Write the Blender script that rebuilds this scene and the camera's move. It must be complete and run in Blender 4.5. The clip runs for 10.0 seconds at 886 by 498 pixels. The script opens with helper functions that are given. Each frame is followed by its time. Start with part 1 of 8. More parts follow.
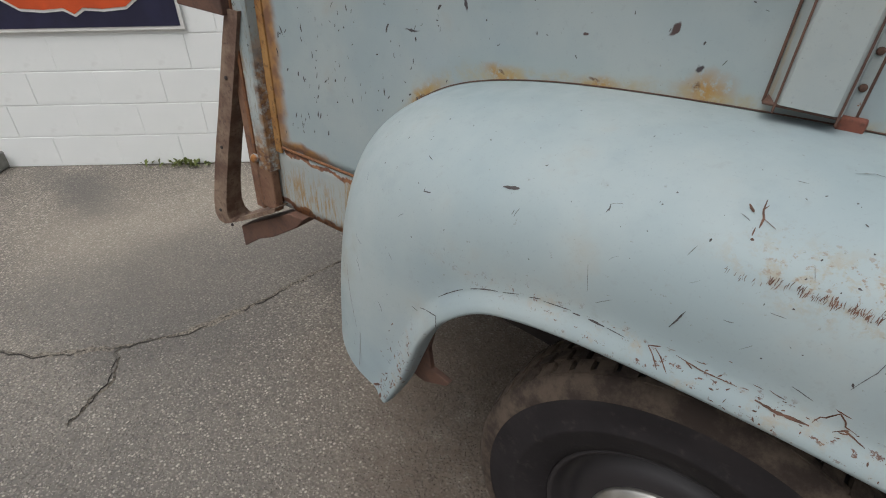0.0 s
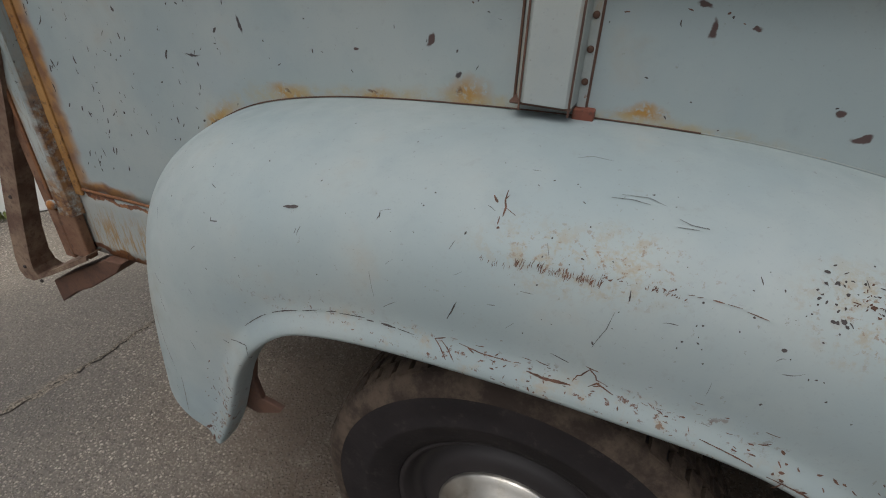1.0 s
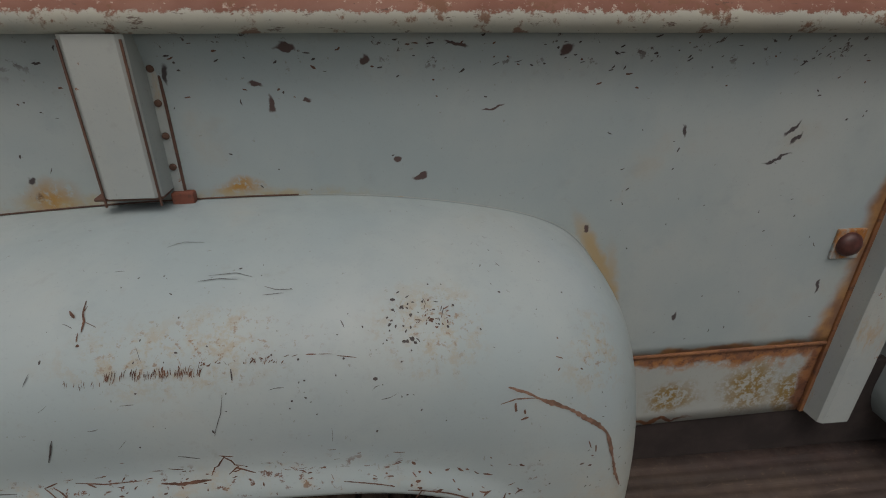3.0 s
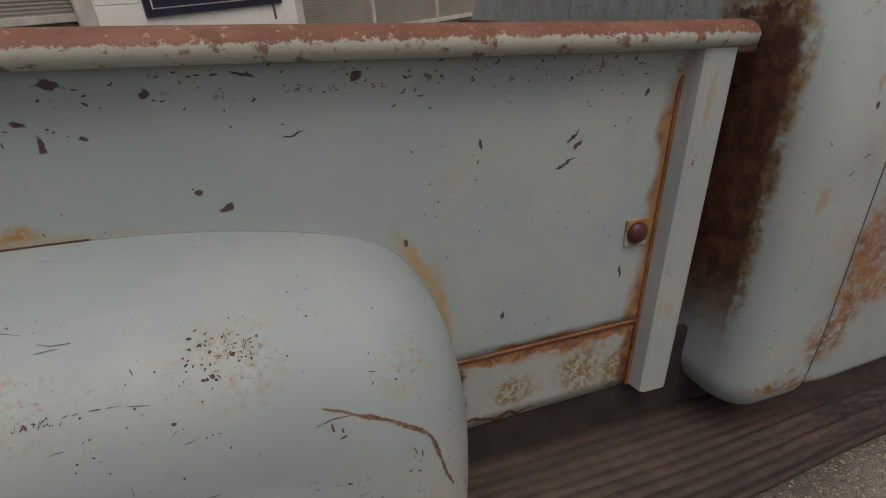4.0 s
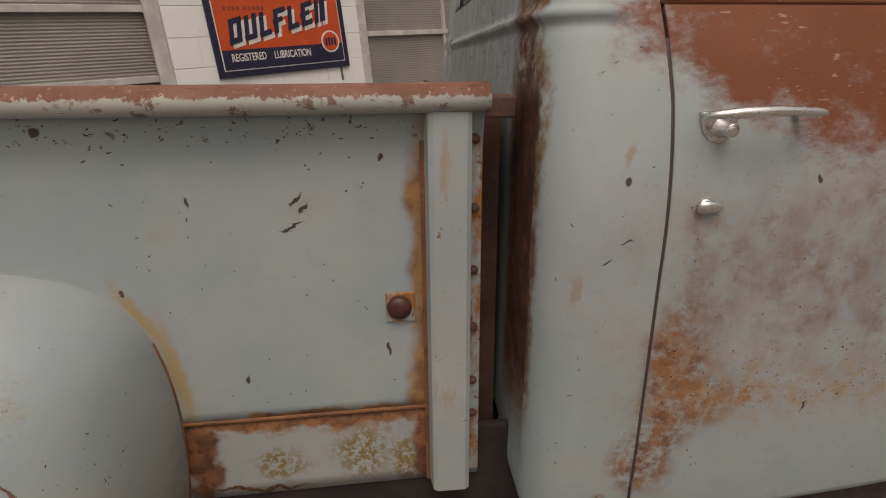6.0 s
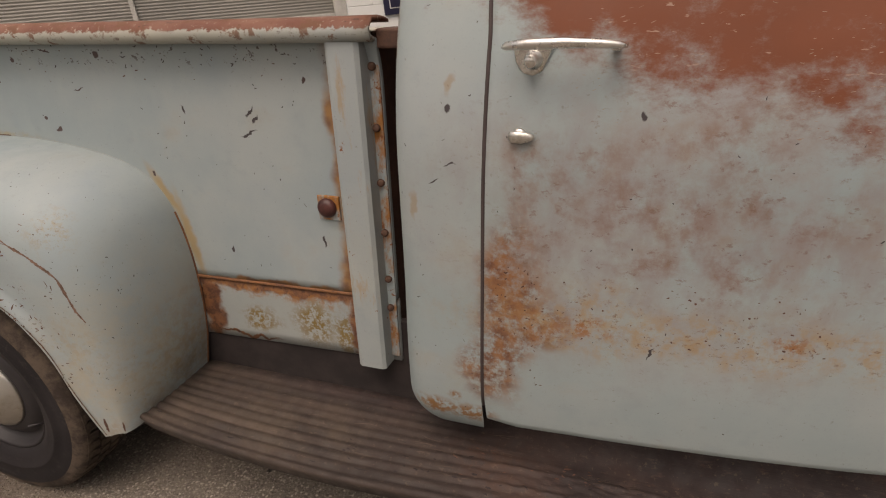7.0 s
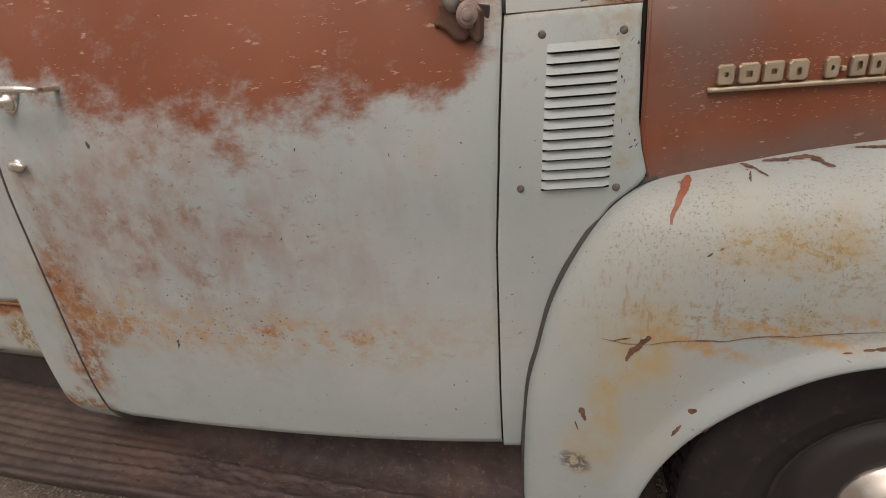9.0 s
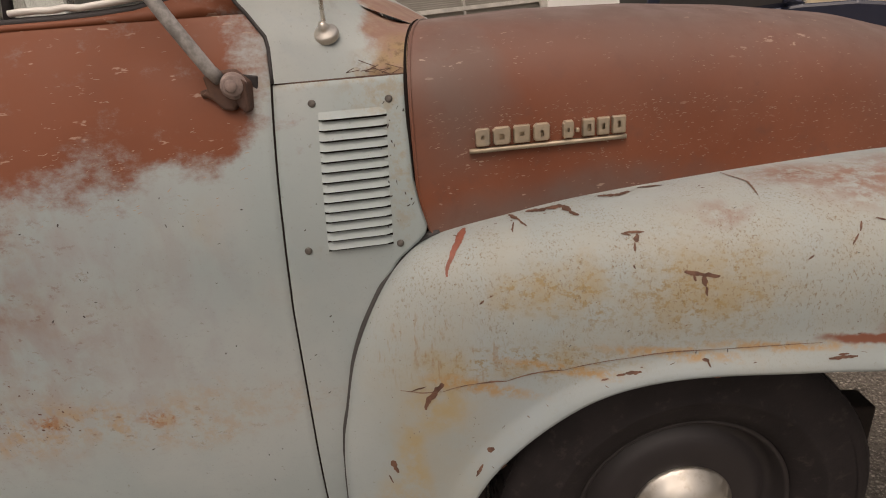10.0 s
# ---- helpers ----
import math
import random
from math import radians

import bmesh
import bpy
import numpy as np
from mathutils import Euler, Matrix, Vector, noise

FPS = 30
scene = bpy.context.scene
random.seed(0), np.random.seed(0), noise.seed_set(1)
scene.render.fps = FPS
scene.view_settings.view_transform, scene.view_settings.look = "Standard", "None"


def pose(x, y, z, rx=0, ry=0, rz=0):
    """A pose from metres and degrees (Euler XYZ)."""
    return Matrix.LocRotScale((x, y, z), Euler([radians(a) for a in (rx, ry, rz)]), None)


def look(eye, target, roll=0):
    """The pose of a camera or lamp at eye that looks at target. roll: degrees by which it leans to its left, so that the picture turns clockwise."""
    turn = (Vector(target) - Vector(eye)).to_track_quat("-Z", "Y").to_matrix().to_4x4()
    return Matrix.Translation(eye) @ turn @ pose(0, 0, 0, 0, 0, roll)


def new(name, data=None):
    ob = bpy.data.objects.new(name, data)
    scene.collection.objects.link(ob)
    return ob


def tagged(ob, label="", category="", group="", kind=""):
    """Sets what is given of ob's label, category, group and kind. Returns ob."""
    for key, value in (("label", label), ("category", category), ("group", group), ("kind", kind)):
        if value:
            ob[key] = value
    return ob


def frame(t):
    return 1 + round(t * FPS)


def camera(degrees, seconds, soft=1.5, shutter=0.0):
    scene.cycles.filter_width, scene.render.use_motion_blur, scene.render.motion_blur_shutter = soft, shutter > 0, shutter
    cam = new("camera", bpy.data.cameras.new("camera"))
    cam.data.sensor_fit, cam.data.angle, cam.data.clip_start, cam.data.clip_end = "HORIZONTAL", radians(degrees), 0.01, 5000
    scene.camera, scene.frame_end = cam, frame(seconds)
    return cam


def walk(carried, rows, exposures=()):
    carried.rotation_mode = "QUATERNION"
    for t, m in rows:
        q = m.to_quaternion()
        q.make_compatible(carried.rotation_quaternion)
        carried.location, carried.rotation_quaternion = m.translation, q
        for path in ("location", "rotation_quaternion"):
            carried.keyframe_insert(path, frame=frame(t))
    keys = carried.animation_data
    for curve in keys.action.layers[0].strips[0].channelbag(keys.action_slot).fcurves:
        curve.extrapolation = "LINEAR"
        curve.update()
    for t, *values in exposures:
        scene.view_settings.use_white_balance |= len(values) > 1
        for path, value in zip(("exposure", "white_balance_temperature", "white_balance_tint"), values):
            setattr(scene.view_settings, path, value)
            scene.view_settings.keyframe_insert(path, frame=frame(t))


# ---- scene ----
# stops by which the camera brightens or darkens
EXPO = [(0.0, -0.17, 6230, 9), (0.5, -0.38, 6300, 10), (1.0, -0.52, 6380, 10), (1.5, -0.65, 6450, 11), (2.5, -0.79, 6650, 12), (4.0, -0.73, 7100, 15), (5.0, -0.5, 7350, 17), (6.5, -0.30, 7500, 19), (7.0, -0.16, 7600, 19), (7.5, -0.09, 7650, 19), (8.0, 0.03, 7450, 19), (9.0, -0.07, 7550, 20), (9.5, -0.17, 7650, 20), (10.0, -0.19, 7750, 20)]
# cracks in the asphalt: points on the ground, width, seed
CRACK_LINES = (
    ([(-3.40, -1.05), (-2.96, -0.85), (-2.77, -0.74), (-2.58, -0.64), (-2.38, -0.43), (-2.24, -0.23), (-2.20, -0.07), (-2.17, 0.08), (-2.16, 0.25), (-2.12, 0.55)], 0.020, 1),
    ([(-2.37, -0.43), (-2.23, -0.51), (-2.12, -0.72)], 0.006, 2),
)

cam = camera(80.0, 10.0, 1.05)
# seconds, place in metres, turn in degrees
PATH = [
    (0.0, -0.4696, -0.8621, 1.2980, 58.19, 0.96, 37.46),
    (0.5, -0.3951, -0.8324, 1.2954, 58.21, 0.89, 30.30),
    (1.0, -0.3455, -0.8008, 1.3054, 58.82, 1.87, 22.56),
    (1.5, -0.3006, -0.7757, 1.3191, 60.37, 3.44, 15.56),
    (2.0, -0.2511, -0.7604, 1.3321, 62.09, 3.94, 8.32),
    (2.5, -0.1959, -0.7615, 1.3318, 62.54, 3.80, 0.83),
    (2.7, -0.1730, -0.7637, 1.3301, 62.53, 3.69, -1.84),
    (3.8, -0.0520, -0.7999, 1.3296, 63.08, 3.91, -17.44),
    (4.0, -0.0348, -0.8101, 1.3316, 63.70, 3.93, -19.84),
    (4.5, 0.0112, -0.8398, 1.3481, 68.00, 5.39, -24.83),
    (5.0, 0.1113, -0.8700, 1.3406, 70.29, 5.62, -24.36),
    (5.2, 0.1999, -0.8963, 1.3370, 70.91, 4.97, -21.05),
    (6.3, 0.8601, -0.9136, 1.2691, 69.75, 5.19, 1.57),
    (6.5, 0.9791, -0.9483, 1.2696, 68.10, 5.73, 6.85),
    (7.0, 1.2774, -1.0061, 1.2268, 66.39, 5.44, 17.66),
    (7.5, 1.5173, -0.9393, 1.1477, 62.27, 4.87, 27.85),
    (8.0, 1.7983, -0.8938, 1.1147, 62.38, 7.07, 26.65),
    (8.5, 2.0703, -0.8847, 1.1506, 65.50, 7.74, 23.36),
    (9.0, 2.2038, -0.8619, 1.1621, 67.13, 8.77, 17.35),
    (9.5, 2.2888, -0.8403, 1.1771, 67.71, 8.81, 10.69),
    (10.0, 2.3569, -0.8349, 1.1736, 69.42, 8.53, 4.34),
]
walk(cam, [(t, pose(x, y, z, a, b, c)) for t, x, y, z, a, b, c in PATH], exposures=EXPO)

# ---- light: a bright overcast day ----
world = bpy.data.worlds.new("overcast_sky")
scene.world = world
world.use_nodes = True
wn = world.node_tree
wn.nodes.clear()
sky = wn.nodes.new("ShaderNodeTexSky")
sky.sky_type = "NISHITA"
sky.sun_disc = False
sky.sun_elevation = radians(62)
sky.sun_rotation = radians(180)
sky.air_density, sky.dust_density, sky.ozone_density = 1.6, 6.0, 1.0
grey = wn.nodes.new("ShaderNodeHueSaturation")
grey.inputs["Saturation"].default_value = 0.28
bg = wn.nodes.new("ShaderNodeBackground")
bg.inputs["Strength"].default_value = 0.115
wo = wn.nodes.new("ShaderNodeOutputWorld")
wn.links.new(sky.outputs[0], grey.inputs["Color"])
geo = wn.nodes.new("ShaderNodeTexCoord")
up = wn.nodes.new("ShaderNodeSeparateXYZ")
dome = wn.nodes.new("ShaderNodeMapRange")
for i, v in enumerate((0.0, 1.0, 0.70, 1.75)):
    dome.inputs[i + 1].default_value = v
lit = wn.nodes.new("ShaderNodeVectorMath")
lit.operation = "SCALE"
wn.links.new(geo.outputs["Generated"], up.inputs[0])
wn.links.new(up.outputs[2], dome.inputs[0])
wn.links.new(grey.outputs[0], lit.inputs[0])
wn.links.new(dome.outputs[0], lit.inputs["Scale"])
wn.links.new(lit.outputs[0], bg.inputs["Color"])
wn.links.new(bg.outputs[0], wo.inputs["Surface"])
sun_data = bpy.data.lights.new("sun", "SUN")
sun_data.energy, sun_data.angle, sun_data.color = 0.50, radians(40), (1.0, 0.96, 0.9)
sun = new("sun", sun_data)
sun.matrix_world = look((0, 0, 12), (0.1, 6.2, 0.0))

GROUND = -0.045     # height of the yard
# ---- body curves (truck frame: x forward, y to the far side, z up) ----
MID = 0.68          # the truck's centre line


def lerp(a, b, t):
    return a + (b - a) * t


def table(rows, v):
    """Linear look-up in rows of (key, value)."""
    if v <= rows[0][0]:
        return rows[0][1]
    for (a, p), (b, q) in zip(rows, rows[1:]):
        if v <= b:
            return lerp(p, q, (v - a) / (b - a))
    return rows[-1][1]


def spline(pts, t):
    """Catmull-Rom through pts, t from 0 to 1."""
    n = len(pts) - 1
    i = min(int(t * n), n - 1)
    f = t * n - i
    a, b, c, d = pts[max(i - 1, 0)], pts[i], pts[i + 1], pts[min(i + 2, n)]
    return [0.5 * (2 * q + (r - p) * f + (2 * p - 5 * q + 4 * r - s) * f * f + (3 * q - p - 3 * r + s) * f ** 3)
            for p, q, r, s in zip(a, b, c, d)]


# seam x, z, y; opening x, z, y; squareness of the section
REAR_FENDER = [
    (0.174, -0.665, 0.0, 0.090, -0.680, -0.290, 3.0), (0.212, -0.500, 0.0, 0.055, -0.562, -0.300, 3.0),
    (0.222, -0.345, 0.0, 0.030, -0.448, -0.305, 3.0), (0.213, -0.220, 0.0, -0.014, -0.360, -0.310, 3.0),
    (0.180, -0.118, 0.0, -0.065, -0.308, -0.312, 3.0), (0.105, -0.050, 0.0, -0.125, -0.276, -0.315, 3.0),
    (-0.030, -0.012, 0.0, -0.200, -0.258, -0.318, 3.0), (-0.220, 0.011, 0.0, -0.310, -0.251, -0.320, 3.0),
    (-0.440, 0.012, 0.0, -0.450, -0.247, -0.322, 2.9), (-0.680, 0.000, 0.0, -0.620, -0.251, -0.325, 2.7),
    (-0.890, -0.021, 0.0, -0.728, -0.262, -0.328, 2.5), (-1.050, -0.054, 0.0, -0.800, -0.285, -0.330, 2.35),
    (-1.158, -0.100, 0.0, -0.862, -0.338, -0.332, 2.25), (-1.236, -0.170, 0.0, -0.904, -0.404, -0.335, 2.2),
    (-1.278, -0.290, 0.0, -0.927, -0.470, -0.338, 2.2), (-1.290, -0.430, 0.0, -0.952, -0.548, -0.342, 2.2),
    (-1.280, -0.560, 0.0, -0.985, -0.618, -0.344, 2.2),
]
FRONT_FENDER = [
    (2.045, -0.620, -0.095, 2.262, -0.640, -0.150, 3.0), (2.046, -0.500, -0.095, 2.250, -0.520, -0.152, 3.0),
    (2.056, -0.330, -0.090, 2.272, -0.430, -0.155, 3.0), (2.075, -0.240, -0.088, 2.312, -0.350, -0.156, 3.0),
    (2.100, -0.140, -0.080, 2.362, -0.286, -0.157, 3.0), (2.145, -0.044, -0.065, 2.418, -0.232, -0.158, 3.0),
    (2.192, 0.018, -0.045, 2.476, -0.191, -0.158, 3.0), (2.245, 0.046, -0.022, 2.535, -0.166, -0.158, 3.0),
    (2.370, 0.068, 0.014, 2.602, -0.152, -0.158, 3.0), (2.480, 0.083, 0.034, 2.670, -0.147, -0.158, 3.0),
    (2.640, 0.095, 0.064, 2.752, -0.146, -0.158, 3.0), (2.850, 0.106, 0.104, 2.850, -0.147, -0.155, 3.0),
    (3.050, 0.110, 0.142, 2.950, -0.155, -0.150, 3.0), (3.260, 0.092, 0.182, 3.035, -0.205, -0.140, 3.0),
    (3.420, 0.010, 0.140, 3.082, -0.290, -0.130, 3.0), (3.480, -0.120, 0.140, 3.100, -0.400, -0.125, 3.0),
    (3.480, -0.300, 0.140, 3.105, -0.520, -0.120, 3.0),
]


def fender_point(ctrl, s, w, band=0.050):
    """A pontoon fender: s runs round the wheel, w from the body seam (0) over the crown to the rolled lip (1)."""
    x0, z0, y0, x1, z1, y1, power = spline(ctrl, s)
    dx, dz = x0 - x1, z0 - z1
    k = band / max(math.hypot(dx, dz), 1e-6)
    xc, zc, yc = x1 + dx * k, z1 + dz * k, y1 + 0.010
    if w <= 0.80:
        a = w / 0.80 * math.pi / 2
        c, q = math.cos(a) ** (2 / power), math.sin(a) ** (2 / power)
        return (lerp(xc, x0, c), lerp(y0, yc, q), lerp(zc, z0, c))
    if w <= 0.90:
        t = (w - 0.80) / 0.10
        e = t * t * (3 - 2 * t)
        return (lerp(xc, x1, t * 0.88), yc - 0.016 * e, lerp(zc, z1, t * 0.88))
    t = (w - 0.90) / 0.10
    return (lerp(xc, x1, 0.88 + 0.12 * min(1, t * 2)), yc - 0.016 + 0.045 * t * t, lerp(zc, z1, 0.88 + 0.12 * min(1, t * 2)))


def cab_y(x, z):
    """The near side of the cab: nearly flat at the door's rear edge, drawn in towards the cowl, leaning in above the waist."""
    y = -0.178 + 0.128 * max(0.0, x - 1.2) ** 2
    y += 0.62 * max(0.0, min(z, 0.40) - 0.03) ** 2 + 0.30 * max(0.0, z - 0.40) + 0.30 * max(0.0, -0.30 - z) ** 2
    return y


DOOR_REAR = [(-0.50, 1.064), (-0.42, 1.059), (-0.20, 1.059), (0.0, 1.059), (0.16, 1.061), (0.26, 1.062), (0.36, 1.056), (0.50, 1.045)]
DOOR_FRONT = [(-0.46, 2.002), (-0.20, 2.007), (-0.05, 2.010), (0.09, 2.018), (0.21, 2.022), (0.30, 2.024), (0.36, 2.020), (0.402, 1.988), (0.42, 1.974)]
DOOR_FOOT = [(1.05, -0.500), (1.23, -0.487), (1.44, -0.478), (1.64, -0.475), (1.90, -0.473), (2.04, -0.471)]
COWL_EDGE = [(-0.60, 2.028), (-0.44, 2.040), (-0.33, 2.052), (-0.23, 2.071), (-0.123, 2.099), (-0.049, 2.137), (0.017, 2.186), (0.045, 2.222), (0.058, 2.233), (0.10, 2.223), (0.14, 2.217), (0.22, 2.215), (0.30, 2.218)]
HOOD_FOOT = [(2.215, 0.040), (2.25, 0.042), (2.37, 0.060), (2.48, 0.074), (2.64, 0.086), (2.85, 0.097), (3.05, 0.102), (3.26, 0.083), (3.40, 0.04)]
HOOD_TOP = [(2.21, 0.385), (2.40, 0.392), (2.60, 0.388), (2.80, 0.372), (3.00, 0.345), (3.15, 0.305), (3.28, 0.245), (3.40, 0.12)]


def hood_power(x):
    """How square the hood's section is: boxy by the cowl, rounder at the nose."""
    return table([(2.2, 6.0), (2.6, 4.8), (3.0, 3.8), (3.4, 3.0)], x)


def hood_point(x, a):
    """a from 0 (the near foot) to 1 (the far one)."""
    yb = -0.028 + 0.20 * (x - 2.22) + 0.25 * max(0.0, x - 3.1) ** 2
    zb, zt = table(HOOD_FOOT, x), table(HOOD_TOP, x)
    n = hood_power(x)
    w = a * math.pi
    c, s = math.cos(w), math.sin(w)
    return (x, MID - (MID - yb) * math.copysign(abs(c) ** (2 / n), c), zb + (zt - zb) * s ** (2 / n))


# ---- materials ----
class Graph:
    """A small builder of shader nodes."""

    def __init__(self, name, rough=0.5, metal=0.0, spec=0.5):
        self.mat = bpy.data.materials.new(name)
        self.mat.use_nodes = True
        self.t = self.mat.node_tree
        self.b = self.t.nodes["Principled BSDF"]
        self.b.inputs["Roughness"].default_value = rough
        self.b.inputs["Metallic"].default_value = metal
        self.b.inputs["Specular IOR Level"].default_value = spec
        self.co = self.t.nodes.new("ShaderNodeTexCoord").outputs["Object"]

    def put(self, socket, v):
        if hasattr(v, "links"):
            self.t.links.new(v, socket)
        else:
            socket.default_value = v if not isinstance(v, tuple) or len(v) == 4 or socket.type == "VECTOR" else (*v, 1)

    def noise(self, scale, detail=4, rough=0.55, co=None, warp=0.0):
        n = self.t.nodes.new("ShaderNodeTexNoise")
        self.put(n.inputs["Vector"], co or self.co)
        for k, v in (("Scale", scale), ("Detail", detail), ("Roughness", rough), ("Distortion", warp)):
            n.inputs[k].default_value = v
        return n.outputs["Fac"]

    def stretch(self, x, y, z, co=None):
        n = self.t.nodes.new("ShaderNodeMapping")
        self.put(n.inputs["Vector"], co or self.co)
        n.inputs["Scale"].default_value = (x, y, z)
        return n.outputs[0]

    def cells(self, scale, co=None, feature="F1"):
        n = self.t.nodes.new("ShaderNodeTexVoronoi")
        n.feature = feature
        self.put(n.inputs["Vector"], co or self.co)
        n.inputs["Scale"].default_value = scale
        return n

    def calc(self, op, a, b=0.0, clamp=False):
        n = self.t.nodes.new("ShaderNodeMath")
        n.operation, n.use_clamp = op, clamp
        self.put(n.inputs[0], a)
        self.put(n.inputs[1], b)
        return n.outputs[0]

    def span(self, v, a, b, c=0.0, d=1.0, smooth=True):
        n = self.t.nodes.new("ShaderNodeMapRange")
        n.interpolation_type = "SMOOTHSTEP" if smooth else "LINEAR"
        self.put(n.inputs[0], v)
        for i, x in enumerate((a, b, c, d)):
            n.inputs[i + 1].default_value = x
        return n.outputs[0]

    def mix(self, f, a, b):
        n = self.t.nodes.new("ShaderNodeMix")
        n.data_type = "RGBA"
        self.put(n.inputs[0], f)
        self.put(n.inputs[6], a)
        self.put(n.inputs[7], b)
        return n.outputs[2]

    def warped(self, scale, amount, detail=3):
        n = self.t.nodes.new("ShaderNodeTexNoise")
        self.put(n.inputs["Vector"], self.co)
        n.inputs["Scale"].default_value, n.inputs["Detail"].default_value = scale, detail
        a = self.t.nodes.new("ShaderNodeVectorMath")
        a.operation = "MULTIPLY_ADD"
        self.put(a.inputs[0], n.outputs["Color"])
        a.inputs[1].default_value = (amount,) * 3
        s = self.t.nodes.new("ShaderNodeVectorMath")
        s.operation = "ADD"
        self.put(s.inputs[0], self.co)
        s.inputs[1].default_value = (-amount / 2,) * 3
        self.put(a.inputs[2], s.outputs[0])
        return a.outputs[0]

    def blot(self, co, x, y, z, rx, ry, rz, turn, soft):
        """1 inside an ellipsoid, 0 outside, with a soft border."""
        m = self.t.nodes.new("ShaderNodeMapping")
        m.vector_type = "TEXTURE"
        self.put(m.inputs[0], co)
        m.inputs[1].default_value, m.inputs[2].default_value, m.inputs[3].default_value = (x, y, z), (0, radians(turn), 0), (rx, ry, rz)
        ln = self.t.nodes.new("ShaderNodeVectorMath")
        ln.operation = "LENGTH"
        self.put(ln.inputs[0], m.outputs[0])
        return self.span(ln.outputs["Value"], 1 - soft, 1 + soft, 1.0, 0.0)

    def blots(self, co, rows, soft=0.3):
        """The union of many blots; rows of x, z, rx, rz, turn, or of x, y, z, rx, r, turn."""
        out = None
        for r in rows:
            x, y, z, rx, ry, rz, turn = (r[0], 0.0, r[1], r[2], 9.0, r[3], r[4]) if len(r) == 5 else (r[0], r[1], r[2], r[3], r[4], r[4], r[5])
            m = self.blot(co, x, y, z, rx, ry, rz, turn, soft)
            out = m if out is None else self.calc("MAXIMUM", out, m)
        return out

    def bump(self, h, strength=0.2, dist=0.003):
        n = self.t.nodes.new("ShaderNodeBump")
        n.inputs["Strength"].default_value, n.inputs["Distance"].default_value = strength, dist
        self.put(n.inputs["Height"], h)
        self.t.links.new(n.outputs[0], self.b.inputs["Normal"])

    def done(self, colour, rough=None):
        self.put(self.b.inputs["Base Color"], colour)
        if rough is not None:
            self.put(self.b.inputs["Roughness"], rough)
        return self.mat


BLUE, BLUE2 = (0.270, 0.325, 0.335), (0.325, 0.365, 0.362)
PRIMER, PRIMER2 = (0.158, 0.049, 0.022), (0.190, 0.065, 0.034)
RUST, RUST2, DARK_RUST = (0.29, 0.125, 0.035), (0.20, 0.075, 0.03), (0.070, 0.036, 0.026)
CHIP = (0.050, 0.042, 0.045)


def old_paint(g, base=BLUE, other=BLUE2):
    """Chalky pale blue paint: cloudy fading, fine grain, a few small chips and hairline scratches."""
    c = g.mix(g.span(g.noise(3.2, 5), 0.35, 0.68), base, other)
    c = g.mix(g.calc("MULTIPLY", g.span(g.noise(14, 5, 0.6), 0.55, 0.75), 0.28), c, (0.22, 0.275, 0.285))
    c = g.mix(g.calc("MULTIPLY", g.span(g.noise(220, 2), 0.60, 0.75), 0.22), c, (0.21, 0.24, 0.24))
    warm = g.calc("MULTIPLY", g.span(g.noise(6.5, 6, 0.65), 0.56, 0.74), 0.35)
    c = g.mix(warm, c, (0.31, 0.285, 0.22))
    c = g.mix(g.calc("MULTIPLY", g.span(g.noise(2.1, 6, 0.62, warp=0.6), 0.50, 0.70), 0.35), c, (0.255, 0.315, 0.355))
    c = g.mix(g.calc("MULTIPLY", g.span(g.noise(46, 5, 0.7), 0.58, 0.72), 0.22), c, (0.235, 0.25, 0.22))
    c = g.mix(g.calc("MULTIPLY", g.span(g.noise(105, 4, 0.7), 0.66, 0.70), 0.5), c, (0.15, 0.135, 0.115))
    return c


def chips(g, c, scale=26, share=0.16, size=0.16, tall=1.0, colour=CHIP, turn=0.5):
    """Small dark chips, one in some of the cells of a scatter."""
    co = g.stretch(1.0, 1.0, 1.0 / tall, g.warped(30, 0.03))
    v = g.cells(scale, co)
    sep = g.t.nodes.new("ShaderNodeSeparateColor")
    g.put(sep.inputs[0], v.outputs["Color"])
    pick = g.span(sep.outputs[0], 1 - share, 1 - share + 0.01)
    rad = g.calc("MULTIPLY", sep.outputs[1], size)
    near = g.calc("LESS_THAN", v.outputs["Distance"], rad)
    return g.mix(g.calc("MULTIPLY", pick, near), c, colour)


def speckle(g, mask, scale, low, high):
    """A mask broken up by a grainy noise."""
    return g.calc("MULTIPLY", mask, g.span(g.noise(scale, 6, 0.7), low, high))


def sheet_finish(g, c, rough=0.42):
    g.b.inputs["Specular IOR Level"].default_value = 0.28
    g.bump(g.noise(9, 3), 0.08, 0.02)
    return g.done(c, g.span(g.noise(20, 4), 0.3, 0.7, rough + 0.04, rough + 0.22))


